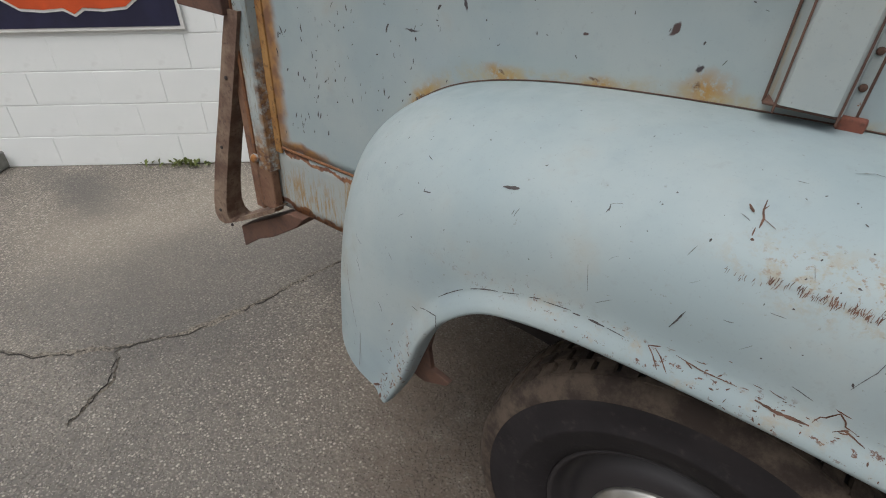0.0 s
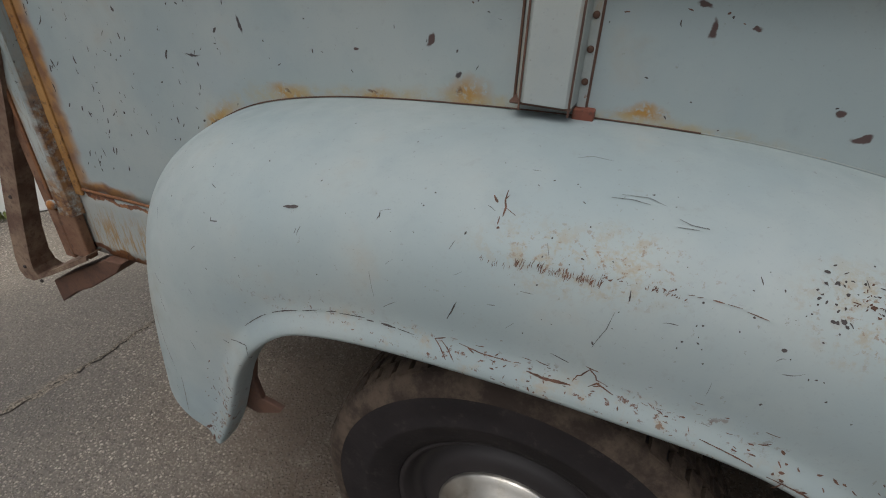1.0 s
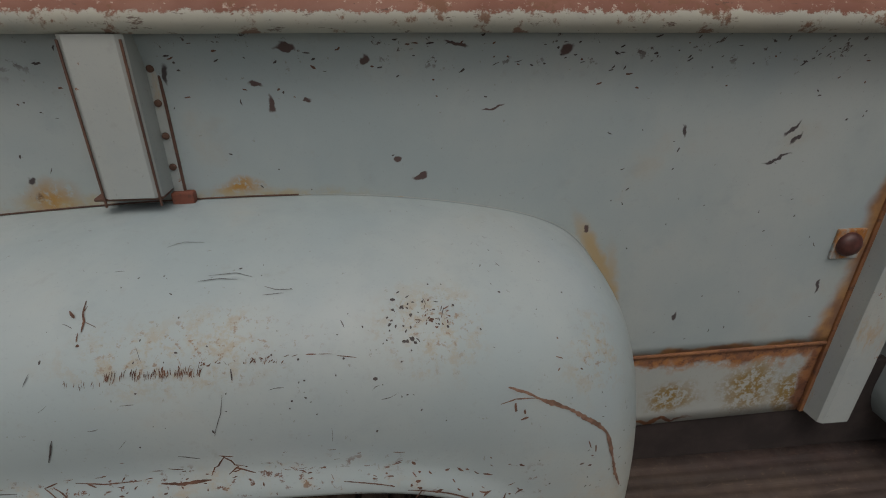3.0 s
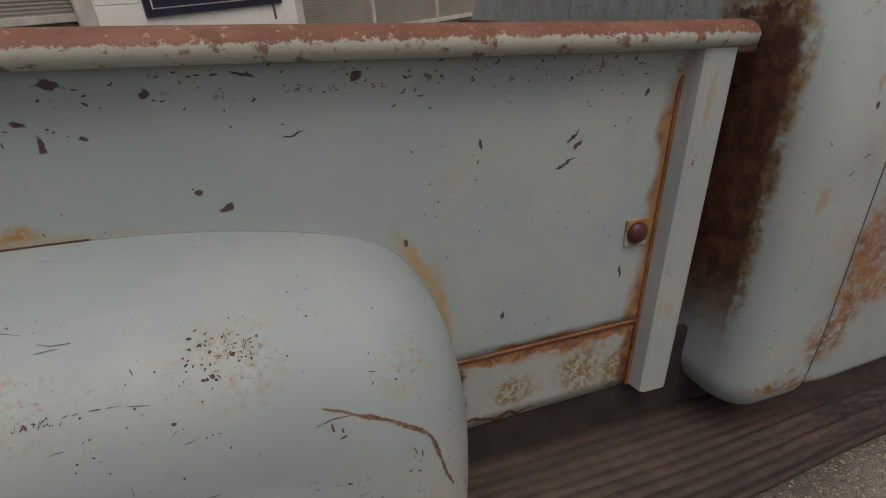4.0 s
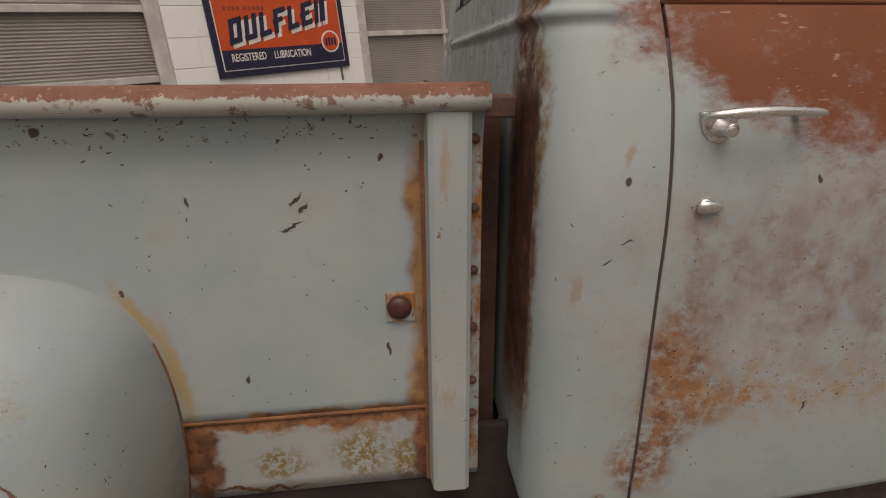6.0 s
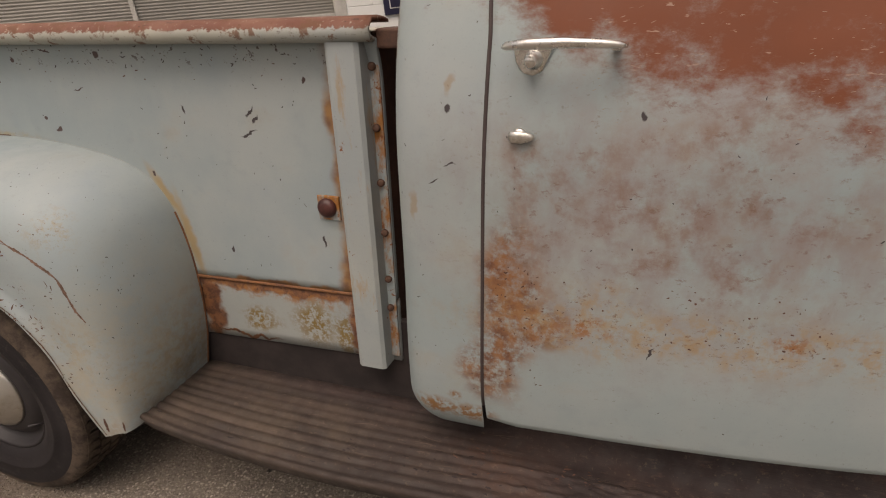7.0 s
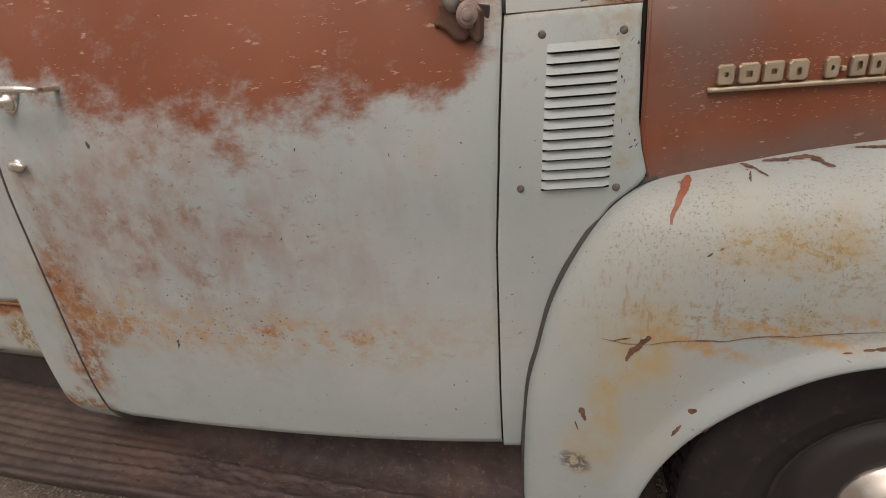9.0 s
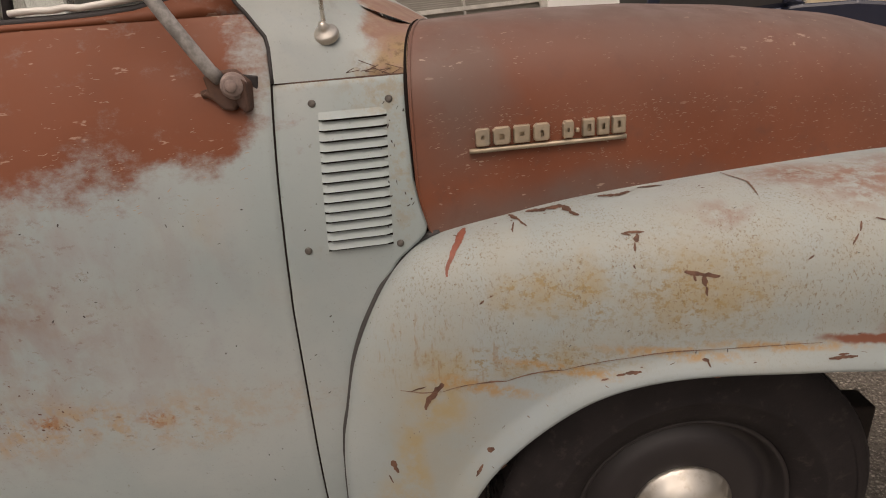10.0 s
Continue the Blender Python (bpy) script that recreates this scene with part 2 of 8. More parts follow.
def bed_paint():
    g = Graph("bed_side_paint")
    c = old_paint(g)
    w = g.warped(45, 0.022)
    w2 = g.warped(16, 0.05)
    stain = g.blots(w2, [(-0.99, -0.030, 0.040, 0.015, 0), (-0.81, -0.008, 0.030, 0.011, 0), (-0.645, 0.018, 0.034, 0.020, 0),
                         (-1.18, -0.108, 0.045, 0.014, -38), (-0.38, 0.03, 0.03, 0.008, 0)], 0.8)
    c = g.mix(speckle(g, stain, 75, 0.33, 0.53), c, (0.31, 0.175, 0.05))
    band = g.blots(g.warped(24, 0.03), [(-0.98, -0.030, 0.13, 0.016, -9), (-0.80, -0.005, 0.13, 0.012, -4), (-0.62, 0.012, 0.10, 0.011, 0), (-1.17, -0.10, 0.09, 0.016, -40), (-1.24, -0.20, 0.10, 0.010, -72), (-0.35, 0.016, 0.14, 0.008, 0)], 0.7)
    c = g.mix(g.calc("MULTIPLY", speckle(g, band, 30, 0.34, 0.66), 0.70), c, (0.33, 0.275, 0.15))
    c = g.mix(speckle(g, g.blots(w, [(-1.0, -0.026, 0.008, 0.003, 0), (-0.66, 0.022, 0.006, 0.005, 0), (-0.82, -0.002, 0.010, 0.003, 0),
                                     (-1.19, -0.115, 0.016, 0.005, -30)], 0.5), 90, 0.36, 0.56), c, (0.10, 0.055, 0.032))
    edge = g.blots(w2, [(0.705, -0.04, 0.027, 0.27, 0), (0.69, -0.30, 0.030, 0.08, 0), (0.48, -0.338, 0.28, 0.010, -1), (-1.700, -0.1, 0.036, 0.36, 0), (-1.62, -0.365, 0.12, 0.016, 2), (0.690, 0.10, 0.022, 0.05, 0),
                        (0.695, -0.27, 0.022, 0.09, 0)], 0.5)
    c = g.mix(g.calc("MULTIPLY", edge, 0.9), c, g.mix(g.span(g.noise(22, 5), 0.40, 0.62), (0.30, 0.145, 0.038), (0.17, 0.072, 0.028)))
    run = g.blots(w, [(0.190, -0.115, 0.012, 0.075, -30), (0.232, -0.235, 0.014, 0.11, -8)], 0.6)
    c = g.mix(g.calc("MULTIPLY", run, 0.7), c, (0.36, 0.23, 0.07))
    marks = g.blots(w, [(-0.712, 0.096, 0.0041, 0.0102, 25), (-0.849, 0.069, 0.0054, 0.0034, 0), (-0.822, 0.21, 0.0136, 0.0034, -12), (-0.318, 0.151, 0.0048, 0.0129, -14),
                        (-0.335, 0.178, 0.0082, 0.0041, 20), (-0.269, 0.155, 0.0061, 0.0020, 10), (-0.145, 0.065, 0.0061, 0.0048, 0), (-0.11, 0.038, 0.0088, 0.0041, -35),
                        (-0.287, 0.226, 0.0136, 0.0041, 0), (-0.185, 0.212, 0.0041, 0.0068, 0), (-0.061, 0.229, 0.0150, 0.0027, 8), (0.093, 0.222, 0.0095, 0.0075, -20),
                        (-0.004, 0.142, 0.0150, 0.0020, -8), (0.629, 0.169, 0.0041, 0.0061, 10), (0.164, -0.062, 0.0054, 0.0054, 0)], 0.25)
    c = g.mix(marks, c, (0.075, 0.050, 0.048))
    fine = g.blots(w, [(0.483, 0.101, 0.003, 0.018, 38), (0.495, 0.085, 0.003, 0.012, 38), (-0.663, 0.05, 0.006, 0.006, 0), (-1.088, 0.08, 0.004, 0.012, -20),
                       (-1.216, 0.015, 0.016, 0.003, 0), (0.30, 0.10, 0.003, 0.010, -25), (0.63, -0.20, 0.003, 0.012, 0), (0.47, 0.05, 0.022, 0.002, -20),
                       (-0.45, 0.19, 0.004, 0.014, 5), (0.36, -0.25, 0.004, 0.009, 0)], 0.3)
    c = g.mix(fine, c, CHIP)
    top = g.blots(w2, [(-0.25, 0.235, 0.85, 0.035, 0), (0.55, 0.232, 0.30, 0.030, 0)], 0.5)
    c = g.mix(g.calc("MULTIPLY", speckle(g, top, 42, 0.615, 0.64), 0.9), c, (0.075, 0.055, 0.05))
    rear = g.blots(w2, [(-1.48, -0.02, 0.34, 0.34, 0)], 0.3)
    sc = g.noise(1.0, 5, 0.65, g.stretch(70, 70, 26))
    c = g.mix(g.calc("MULTIPLY", g.calc("MULTIPLY", rear, g.span(sc, 0.66, 0.68)), 0.9), c, CHIP)
    return sheet_finish(g, c)


def lower_bed_paint():
    g = Graph("lower_bed_paint")
    c = old_paint(g, (0.30, 0.325, 0.315), (0.335, 0.350, 0.332))
    w = g.warped(22, 0.065, 6)
    c = g.mix(speckle(g, g.blots(w, [(0.57, -0.440, 0.055, 0.06, 0), (0.40, -0.455, 0.05, 0.035, 0), (0.66, -0.46, 0.03, 0.06, 0)], 0.6), 95, 0.42, 0.56), c, (0.20, 0.135, 0.045))
    drip = g.noise(1.0, 6, 0.75, g.stretch(120, 120, 14))
    c = g.mix(g.calc("MULTIPLY", g.calc("MULTIPLY", g.blots(w, [(-1.60, -0.52, 0.18, 0.07, 4), (-1.43, -0.50, 0.05, 0.12, 0)], 0.6), g.span(drip, 0.47, 0.60)), 0.85), c, (0.285, 0.175, 0.065))
    rim = g.blots(w, [(0.48, -0.345, 0.30, 0.026, -1), (0.246, -0.43, 0.036, 0.12, 0), (0.702, -0.43, 0.032, 0.13, 0), (0.34, -0.514, 0.10, 0.005, 0),
                      (-1.6, -0.395, 0.25, 0.008, 2), (-1.6, -0.575, 0.30, 0.012, 2)], 0.28)
    c = g.mix(g.calc("MULTIPLY", rim, 0.95), c, g.mix(g.span(g.noise(20, 5), 0.40, 0.62), (0.225, 0.092, 0.032), (0.135, 0.052, 0.024)))
    c = g.mix(speckle(g, rim, 45, 0.48, 0.62), c, (0.095, 0.042, 0.027))
    c = g.mix(g.calc("MULTIPLY", speckle(g, g.blots(w, [(0.48, -0.368, 0.28, 0.016, 0)], 0.7), 55, 0.45, 0.60), 0.7), c, RUST)
    return sheet_finish(g, c, 0.5)


def rear_fender_paint():
    g = Graph("rear_fender_paint")
    c = old_paint(g)
    w = g.warped(80, 0.011)
    w2 = g.warped(18, 0.045)
    c = g.mix(g.calc("MULTIPLY", speckle(g, g.blots(w2, [(0.094, -0.247, -0.125, 0.045, 0.05, 0), (-0.117, -0.256, -0.064, 0.055, 0.05, 0), (-0.42, -0.28, -0.07, 0.10, 0.035, 0), (-0.36, -0.27, -0.053, 0.05, 0.03, 0),
                                                        (0.10, -0.22, -0.42, 0.07, 0.10, 0), (0.17, -0.12, -0.52, 0.07, 0.14, 0)], 0.7), 52, 0.46, 0.64), 0.60), c, (0.29, 0.235, 0.145))
    c = g.mix(g.calc("MULTIPLY", speckle(g, g.blots(w2, [(0.094, -0.247, -0.125, 0.035, 0.04, 0), (-0.117, -0.256, -0.064, 0.05, 0.04, 0), (-0.38, -0.275, -0.06, 0.11, 0.035, 0)], 0.7), 120, 0.57, 0.63), 0.7), c, (0.20, 0.12, 0.065))
    c = g.mix(g.calc("MULTIPLY", speckle(g, g.blots(w2, [(0.10, -0.20, -0.50, 0.11, 0.20, 0), (0.16, -0.10, -0.42, 0.07, 0.20, 0)], 0.7), 10, 0.32, 0.66), 0.65), c, (0.40, 0.345, 0.245))
    c = g.mix(g.calc("MULTIPLY", speckle(g, g.blots(w2, [(0.19, -0.04, -0.50, 0.05, 0.14, 0), (0.10, -0.27, -0.66, 0.05, 0.04, 0)], 0.7), 30, 0.42, 0.62), 0.5), c, (0.27, 0.18, 0.10))
    c = g.mix(g.calc("MULTIPLY", speckle(g, g.blots(w2, [(0.20, -0.06, -0.62, 0.06, 0.10, 0), (0.17, -0.20, -0.66, 0.08, 0.05, 0)], 0.8), 14, 0.36, 0.62), 0.55), c, (0.14, 0.094, 0.062))
    lip = g.blots(w2, [(-0.50, -0.32, -0.222, 0.34, 0.022, 0), (-0.13, -0.315, -0.285, 0.12, 0.022, 25), (0.02, -0.305, -0.44, 0.02, 0.16, 0), (-0.955, -0.335, -0.50, 0.022, 0.10, 12),
                      (-0.985, -0.34, -0.60, 0.03, 0.06, 0)], 0.5)
    c = g.mix(g.calc("MULTIPLY", g.blots(w2, [(-1.00, -0.34, -0.665, 0.035, 0.040, 0)], 0.4), 0.75), c, (0.17, 0.085, 0.06))
    c = g.mix(g.calc("MULTIPLY", speckle(g, lip, 85, 0.585, 0.615), 0.95), c, (0.12, 0.058, 0.040))
    c = g.mix(g.calc("MULTIPLY", speckle(g, lip, 30, 0.5, 0.7), 0.4), c, (0.33, 0.22, 0.10))
    return sheet_finish(g, c, 0.40)


def cab_paint():
    g = Graph("cab_and_door_paint")
    c = old_paint(g, (0.268, 0.322, 0.325), (0.315, 0.352, 0.350))
    w = g.warped(40, 0.025)
    w2 = g.warped(7, 0.16, 5)
    haze = g.blots(w2, [(1.40, -0.02, 0.36, 0.28, 0)], 0.5)
    c = g.mix(g.calc("MULTIPLY", speckle(g, haze, 7, 0.38, 0.62), 0.60), c, (0.272, 0.252, 0.246))
    cloud = g.blots(w2, [(1.46, 0.0, 0.40, 0.24, 0), (1.30, -0.06, 0.26, 0.20, 0)], 0.7)
    c = g.mix(g.calc("MULTIPLY", g.calc("MULTIPLY", cloud, g.span(g.noise(1.0, 5, 0.6, g.stretch(17, 17, 10), 0.4), 0.44, 0.66)), 0.60), c, (0.245, 0.225, 0.228))
    c = g.mix(g.calc("MULTIPLY", g.calc("MULTIPLY", cloud, g.span(g.noise(1.0, 5, 0.6, g.stretch(21, 21, 13), 0.3), 0.56, 0.74)), 0.34), c, (0.215, 0.130, 0.100))
    red = g.blots(w2, [(1.34, -0.005, 0.10, 0.07, 20), (1.17, -0.01, 0.09, 0.07, 0), (1.33, -0.105, 0.06, 0.03, 0), (1.48, 0.05, 0.06, 0.05, 30), (1.23, 0.06, 0.08, 0.04, -20),
                       (1.45, -0.10, 0.04, 0.07, 0), (1.11, 0.03, 0.04, 0.06, 0), (1.12, -0.10, 0.06, 0.10, 0), (1.40, 0.10, 0.10, 0.04, 0), (1.56, 0.0, 0.06, 0.05, 0)], 0.8)
    c = g.mix(g.calc("MULTIPLY", speckle(g, red, 16, 0.38, 0.70), 0.78), c, (0.195, 0.088, 0.054))
    c = g.mix(g.calc("MULTIPLY", speckle(g, haze, 12, 0.50, 0.72), 0.40), c, (0.25, 0.185, 0.14))
    c = g.mix(g.calc("MULTIPLY", g.calc("MULTIPLY", haze, g.span(g.noise(1.0, 6, 0.75, g.stretch(44, 44, 70)), 0.58, 0.66)), 0.55), c, (0.17, 0.095, 0.07))
    primer = g.blots(w2, [(1.60, 0.40, 0.44, 0.245, 0), (1.25, 0.385, 0.25, 0.135, 0), (1.42, 0.38, 0.28, 0.190, 0), (1.88, 0.33, 0.12, 0.15, 0)], 0.42)
    grain = g.noise(1.0, 8, 0.72, g.stretch(14, 14, 22))
    pm = g.span(g.calc("ADD", primer, g.calc("MULTIPLY", g.calc("SUBTRACT", grain, 0.5), 1.9)), 0.22, 0.92)
    c = g.mix(pm, c, g.mix(g.span(g.noise(5, 5), 0.35, 0.7), PRIMER, PRIMER2))
    flake = g.noise(1.0, 3, 0.6, g.stretch(24, 24, 90))
    c = g.mix(g.calc("MULTIPLY", g.calc("MULTIPLY", pm, g.span(flake, 0.66, 0.70)), 0.55), c, (0.40, 0.30, 0.24))
    low = g.blots(w2, [(1.110, -0.20, 0.060, 0.17, 0), (1.095, -0.34, 0.05, 0.09, 0), (1.15, -0.235, 0.07, 0.05, 0)], 0.5)
    c = g.mix(g.calc("MULTIPLY", speckle(g, low, 42, 0.33, 0.58), 0.95), c, g.mix(g.span(g.noise(30, 6, 0.7), 0.40, 0.62), (0.25, 0.112, 0.045), (0.145, 0.058, 0.030)))
    band = g.blots(w2, [(1.50, -0.222, 0.42, 0.045, 0), (1.25, -0.22, 0.14, 0.05, 0)], 0.7)
    c = g.mix(g.calc("MULTIPLY", speckle(g, band, 34, 0.40, 0.66), 0.75), c, (0.33, 0.215, 0.105))
    c = g.mix(g.calc("MULTIPLY", g.calc("MULTIPLY", band, g.span(g.noise(1.0, 6, 0.75, g.stretch(60, 60, 90)), 0.58, 0.65)), 0.7), c, (0.155, 0.085, 0.042))
    c = g.mix(speckle(g, g.blots(w, [(1.57, -0.215, 0.025, 0.016, 0), (1.25, -0.225, 0.05, 0.02, 0), (1.76, -0.222, 0.03, 0.014, 0)], 0.8), 60, 0.45, 0.62), c, (0.27, 0.125, 0.055))
    c = g.mix(speckle(g, g.blots(w, [(0.96, -0.475, 0.05, 0.022, 0), (1.03, -0.478, 0.05, 0.022, 0), (1.0, -0.435, 0.012, 0.010, 0)], 0.6), 55, 0.40, 0.55), c, (0.22, 0.115, 0.05))
    sep = g.t.nodes.new("ShaderNodeSeparateXYZ")
    g.put(sep.inputs[0], g.co)
    px, py, pz = sep.outputs
    gate = g.calc("MULTIPLY", g.span(px, 1.01, 0.98), g.span(pz, -0.44, -0.20))
    rag = g.calc("ADD", py, g.calc("MULTIPLY", g.calc("SUBTRACT", g.noise(13, 7, 0.7), 0.5), 0.070))
    rag = g.calc("SUBTRACT", rag, g.calc("MULTIPLY", g.span(pz, 0.22, 0.40), 0.055))
    top = g.calc("MULTIPLY", g.span(pz, 0.62, 0.54), g.span(py, 0.13, 0.06))
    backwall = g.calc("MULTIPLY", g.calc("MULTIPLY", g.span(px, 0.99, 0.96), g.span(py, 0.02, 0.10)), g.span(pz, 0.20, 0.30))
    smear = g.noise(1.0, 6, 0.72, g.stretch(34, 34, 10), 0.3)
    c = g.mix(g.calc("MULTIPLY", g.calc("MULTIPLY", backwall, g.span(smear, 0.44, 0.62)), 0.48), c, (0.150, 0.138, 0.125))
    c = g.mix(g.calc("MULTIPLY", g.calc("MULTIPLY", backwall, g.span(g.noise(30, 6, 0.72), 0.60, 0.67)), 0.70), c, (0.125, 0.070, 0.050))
    strip = g.calc("MULTIPLY", g.calc("MULTIPLY", gate, top), g.span(rag, -0.120, -0.096))
    c = g.mix(g.calc("MULTIPLY", strip, g.span(g.noise(20, 6, 0.7), 0.36, 0.56)), c, g.mix(g.span(g.noise(34, 5, 0.7), 0.42, 0.62), (0.195, 0.130, 0.060), (0.115, 0.062, 0.034)))
    # rear-facing side of the corner: dark rust with the gap's shade painted in
    deep = g.calc("MULTIPLY", g.calc("MULTIPLY", gate, top), g.span(rag, -0.092, -0.074))
    hold = g.calc("MAXIMUM", g.span(pz, 0.31, 0.27), g.span(g.noise(17, 7, 0.72), 0.45, 0.50))
    c = g.mix(g.calc("MULTIPLY", deep, hold), c, g.mix(g.span(g.noise(26, 6, 0.7), 0.42, 0.64), (0.062, 0.029, 0.022), (0.140, 0.062, 0.036)))
    c = g.mix(g.calc("MULTIPLY", g.blots(w, [(1.00, 0.187, 0.006, 0.016, 12), (0.93, -0.02, 0.006, 0.025, 0)], 0.5), 0.55), c, (0.27, 0.18, 0.09))
    c = g.mix(g.blots(w, [(0.995, 0.149, 0.005, 0.005, 0), (0.97, 0.03, 0.012, 0.0016, -20), (1.36, -0.26, 0.0016, 0.014, 12), (1.00, 0.06, 0.009, 0.0015, -25), (1.30, 0.151, 0.004, 0.006, 0)], 0.3), c, CHIP)
    c = g.mix(g.calc("MULTIPLY", speckle(g, g.blots(w, [(2.19, 0.275, 0.06, 0.035, 0), (2.20, 0.16, 0.018, 0.10, 0), (2.10, 0.30, 0.10, 0.012, 0)], 0.6), 55, 0.42, 0.64), 0.5), c, (0.26, 0.20, 0.11))
    return sheet_finish(g, c, 0.46)


def front_fender_paint():
    g = Graph("front_fender_paint")
    c = old_paint(g, (0.255, 0.302, 0.308), (0.290, 0.325, 0.320))
    w = g.warped(45, 0.02)
    w2 = g.warped(12, 0.09, 4)
    grime = g.blots(w2, [(2.42, -0.14, 0.0, 0.22, 0.13, 0), (2.24, -0.145, -0.25, 0.09, 0.17, 0), (2.72, -0.12, 0.02, 0.26, 0.13, 0), (2.22, -0.14, -0.12, 0.10, 0.08, 0)], 0.7)
    c = g.mix(g.calc("MULTIPLY", speckle(g, grime, 7, 0.28, 0.64), 0.42), c, (0.300, 0.272, 0.205))
    yel = g.blots(w2, [(2.42, -0.136, -0.005, 0.05, 0.04, 0), (2.475, -0.14, -0.015, 0.035, 0.05, 0), (2.36, -0.13, -0.02, 0.03, 0.03, 0), (2.36, -0.15, -0.125, 0.16, 0.025, -6), (2.62, -0.14, -0.02, 0.10, 0.07, 0)], 0.7)
    c = g.mix(g.calc("MULTIPLY", g.calc("MULTIPLY", yel, g.span(g.noise(1.0, 6, 0.75, g.stretch(75, 75, 95)), 0.50, 0.60)), 0.75), c, (0.215, 0.150, 0.058))
    c = g.mix(g.calc("MULTIPLY", speckle(g, yel, 11, 0.38, 0.66), 0.60), c, (0.275, 0.205, 0.095))
    smear = g.blots(w2, [(2.185, -0.145, -0.31, 0.028, 0.09, 6), (2.16, -0.145, -0.40, 0.03, 0.06, 0), (2.24, -0.146, -0.20, 0.045, 0.06, 20)], 0.7)
    c = g.mix(g.calc("MULTIPLY", speckle(g, smear, 20, 0.28, 0.62), 0.70), c, (0.33, 0.245, 0.105))
    drip = g.noise(1.0, 5, 0.7, g.stretch(120, 120, 22))
    c = g.mix(g.calc("MULTIPLY", g.calc("MULTIPLY", g.blots(w2, [(2.22, -0.14, -0.10, 0.09, 0.07, 0), (2.30, -0.145, -0.12, 0.06, 0.05, 0)], 0.6), g.span(drip, 0.54, 0.64)), 0.5), c, (0.22, 0.14, 0.07))
    spray = g.blots(w2, [(2.45, -0.10, 0.02, 0.30, 0.15, 0), (2.80, -0.08, 0.05, 0.32, 0.16, 0)], 0.6)
    c = g.mix(g.calc("MULTIPLY", g.calc("MULTIPLY", speckle(g, spray, 13, 0.34, 0.60), g.span(g.noise(1.0, 6, 0.8, g.stretch(260, 260, 130)), 0.535, 0.61)), 0.75), c, (0.150, 0.098, 0.045))
    line = g.blots(w, [(2.30, -0.148, -0.164, 0.09, 0.011, 11), (2.44, -0.149, -0.136, 0.10, 0.009, 11), (2.59, -0.149, -0.112, 0.10, 0.008, 6), (2.74, -0.148, -0.104, 0.10, 0.007, 2)], 0.6)
    c = g.mix(g.calc("MULTIPLY", speckle(g, line, 60, 0.38, 0.58), 0.8), c, (0.33, 0.20, 0.08))
    red = g.blots(w2, [(2.66, -0.082, 0.097, 0.05, 0.025, 0), (2.82, 0.020, 0.103, 0.07, 0.045, 0), (2.89, -0.01, 0.100, 0.10, 0.06, 0), (3.03, 0.0, 0.09, 0.14, 0.07, 0)], 0.8)
    c = g.mix(g.calc("MULTIPLY", speckle(g, red, 42, 0.34, 0.60), 0.80), c, (0.20, 0.088, 0.055))
    c = g.mix(g.blots(w, [(2.96, -0.144, -0.088, 0.080, 0.020, 4), (2.86, -0.145, -0.097, 0.07, 0.008, 3)], 0.35), c, (0.175, 0.070, 0.045))
    c = g.mix(speckle(g, g.blots(w, [(2.145, -0.142, -0.436, 0.026, 0.020, 0)], 0.4), 75, 0.44, 0.50), c, (0.105, 0.105, 0.10))
    return sheet_finish(g, c, 0.44)


def hood_paint():
    g = Graph("red_primer_hood", 0.5, 0.0, 0.28)
    c = g.mix(g.span(g.noise(4, 5), 0.32, 0.70), (0.165, 0.051, 0.025), (0.205, 0.072, 0.040))
    w = g.warped(9, 0.10, 4)
    # greyer top: the sheen on the crown is put into the primer's colour
    c = g.mix(g.calc("MULTIPLY", g.blots(w, [(2.45, 0.22, 0.39, 0.62, 0.19, 0), (2.28, 0.05, 0.28, 0.09, 0.12, 0), (2.95, 0.30, 0.36, 0.5, 0.20, 0), (2.6, 0.0, 0.07, 0.5, 0.05, -4)], 0.7), 0.88), c, (0.128, 0.090, 0.078))
    c = g.mix(g.calc("MULTIPLY", g.span(g.noise(26, 6, 0.7), 0.52, 0.70), 0.45), c, (0.13, 0.060, 0.045))
    fl = g.noise(1.0, 3, 0.6, g.stretch(42, 42, 120))
    gate = g.span(g.noise(5, 3), 0.45, 0.60)
    c = g.mix(g.calc("MULTIPLY", g.calc("MULTIPLY", g.span(fl, 0.665, 0.70), gate), 0.6), c, (0.40, 0.31, 0.25))
    g.bump(g.noise(60, 4), 0.12, 0.003)
    return g.done(c, g.span(g.noise(14, 4), 0.3, 0.7, 0.42, 0.60))


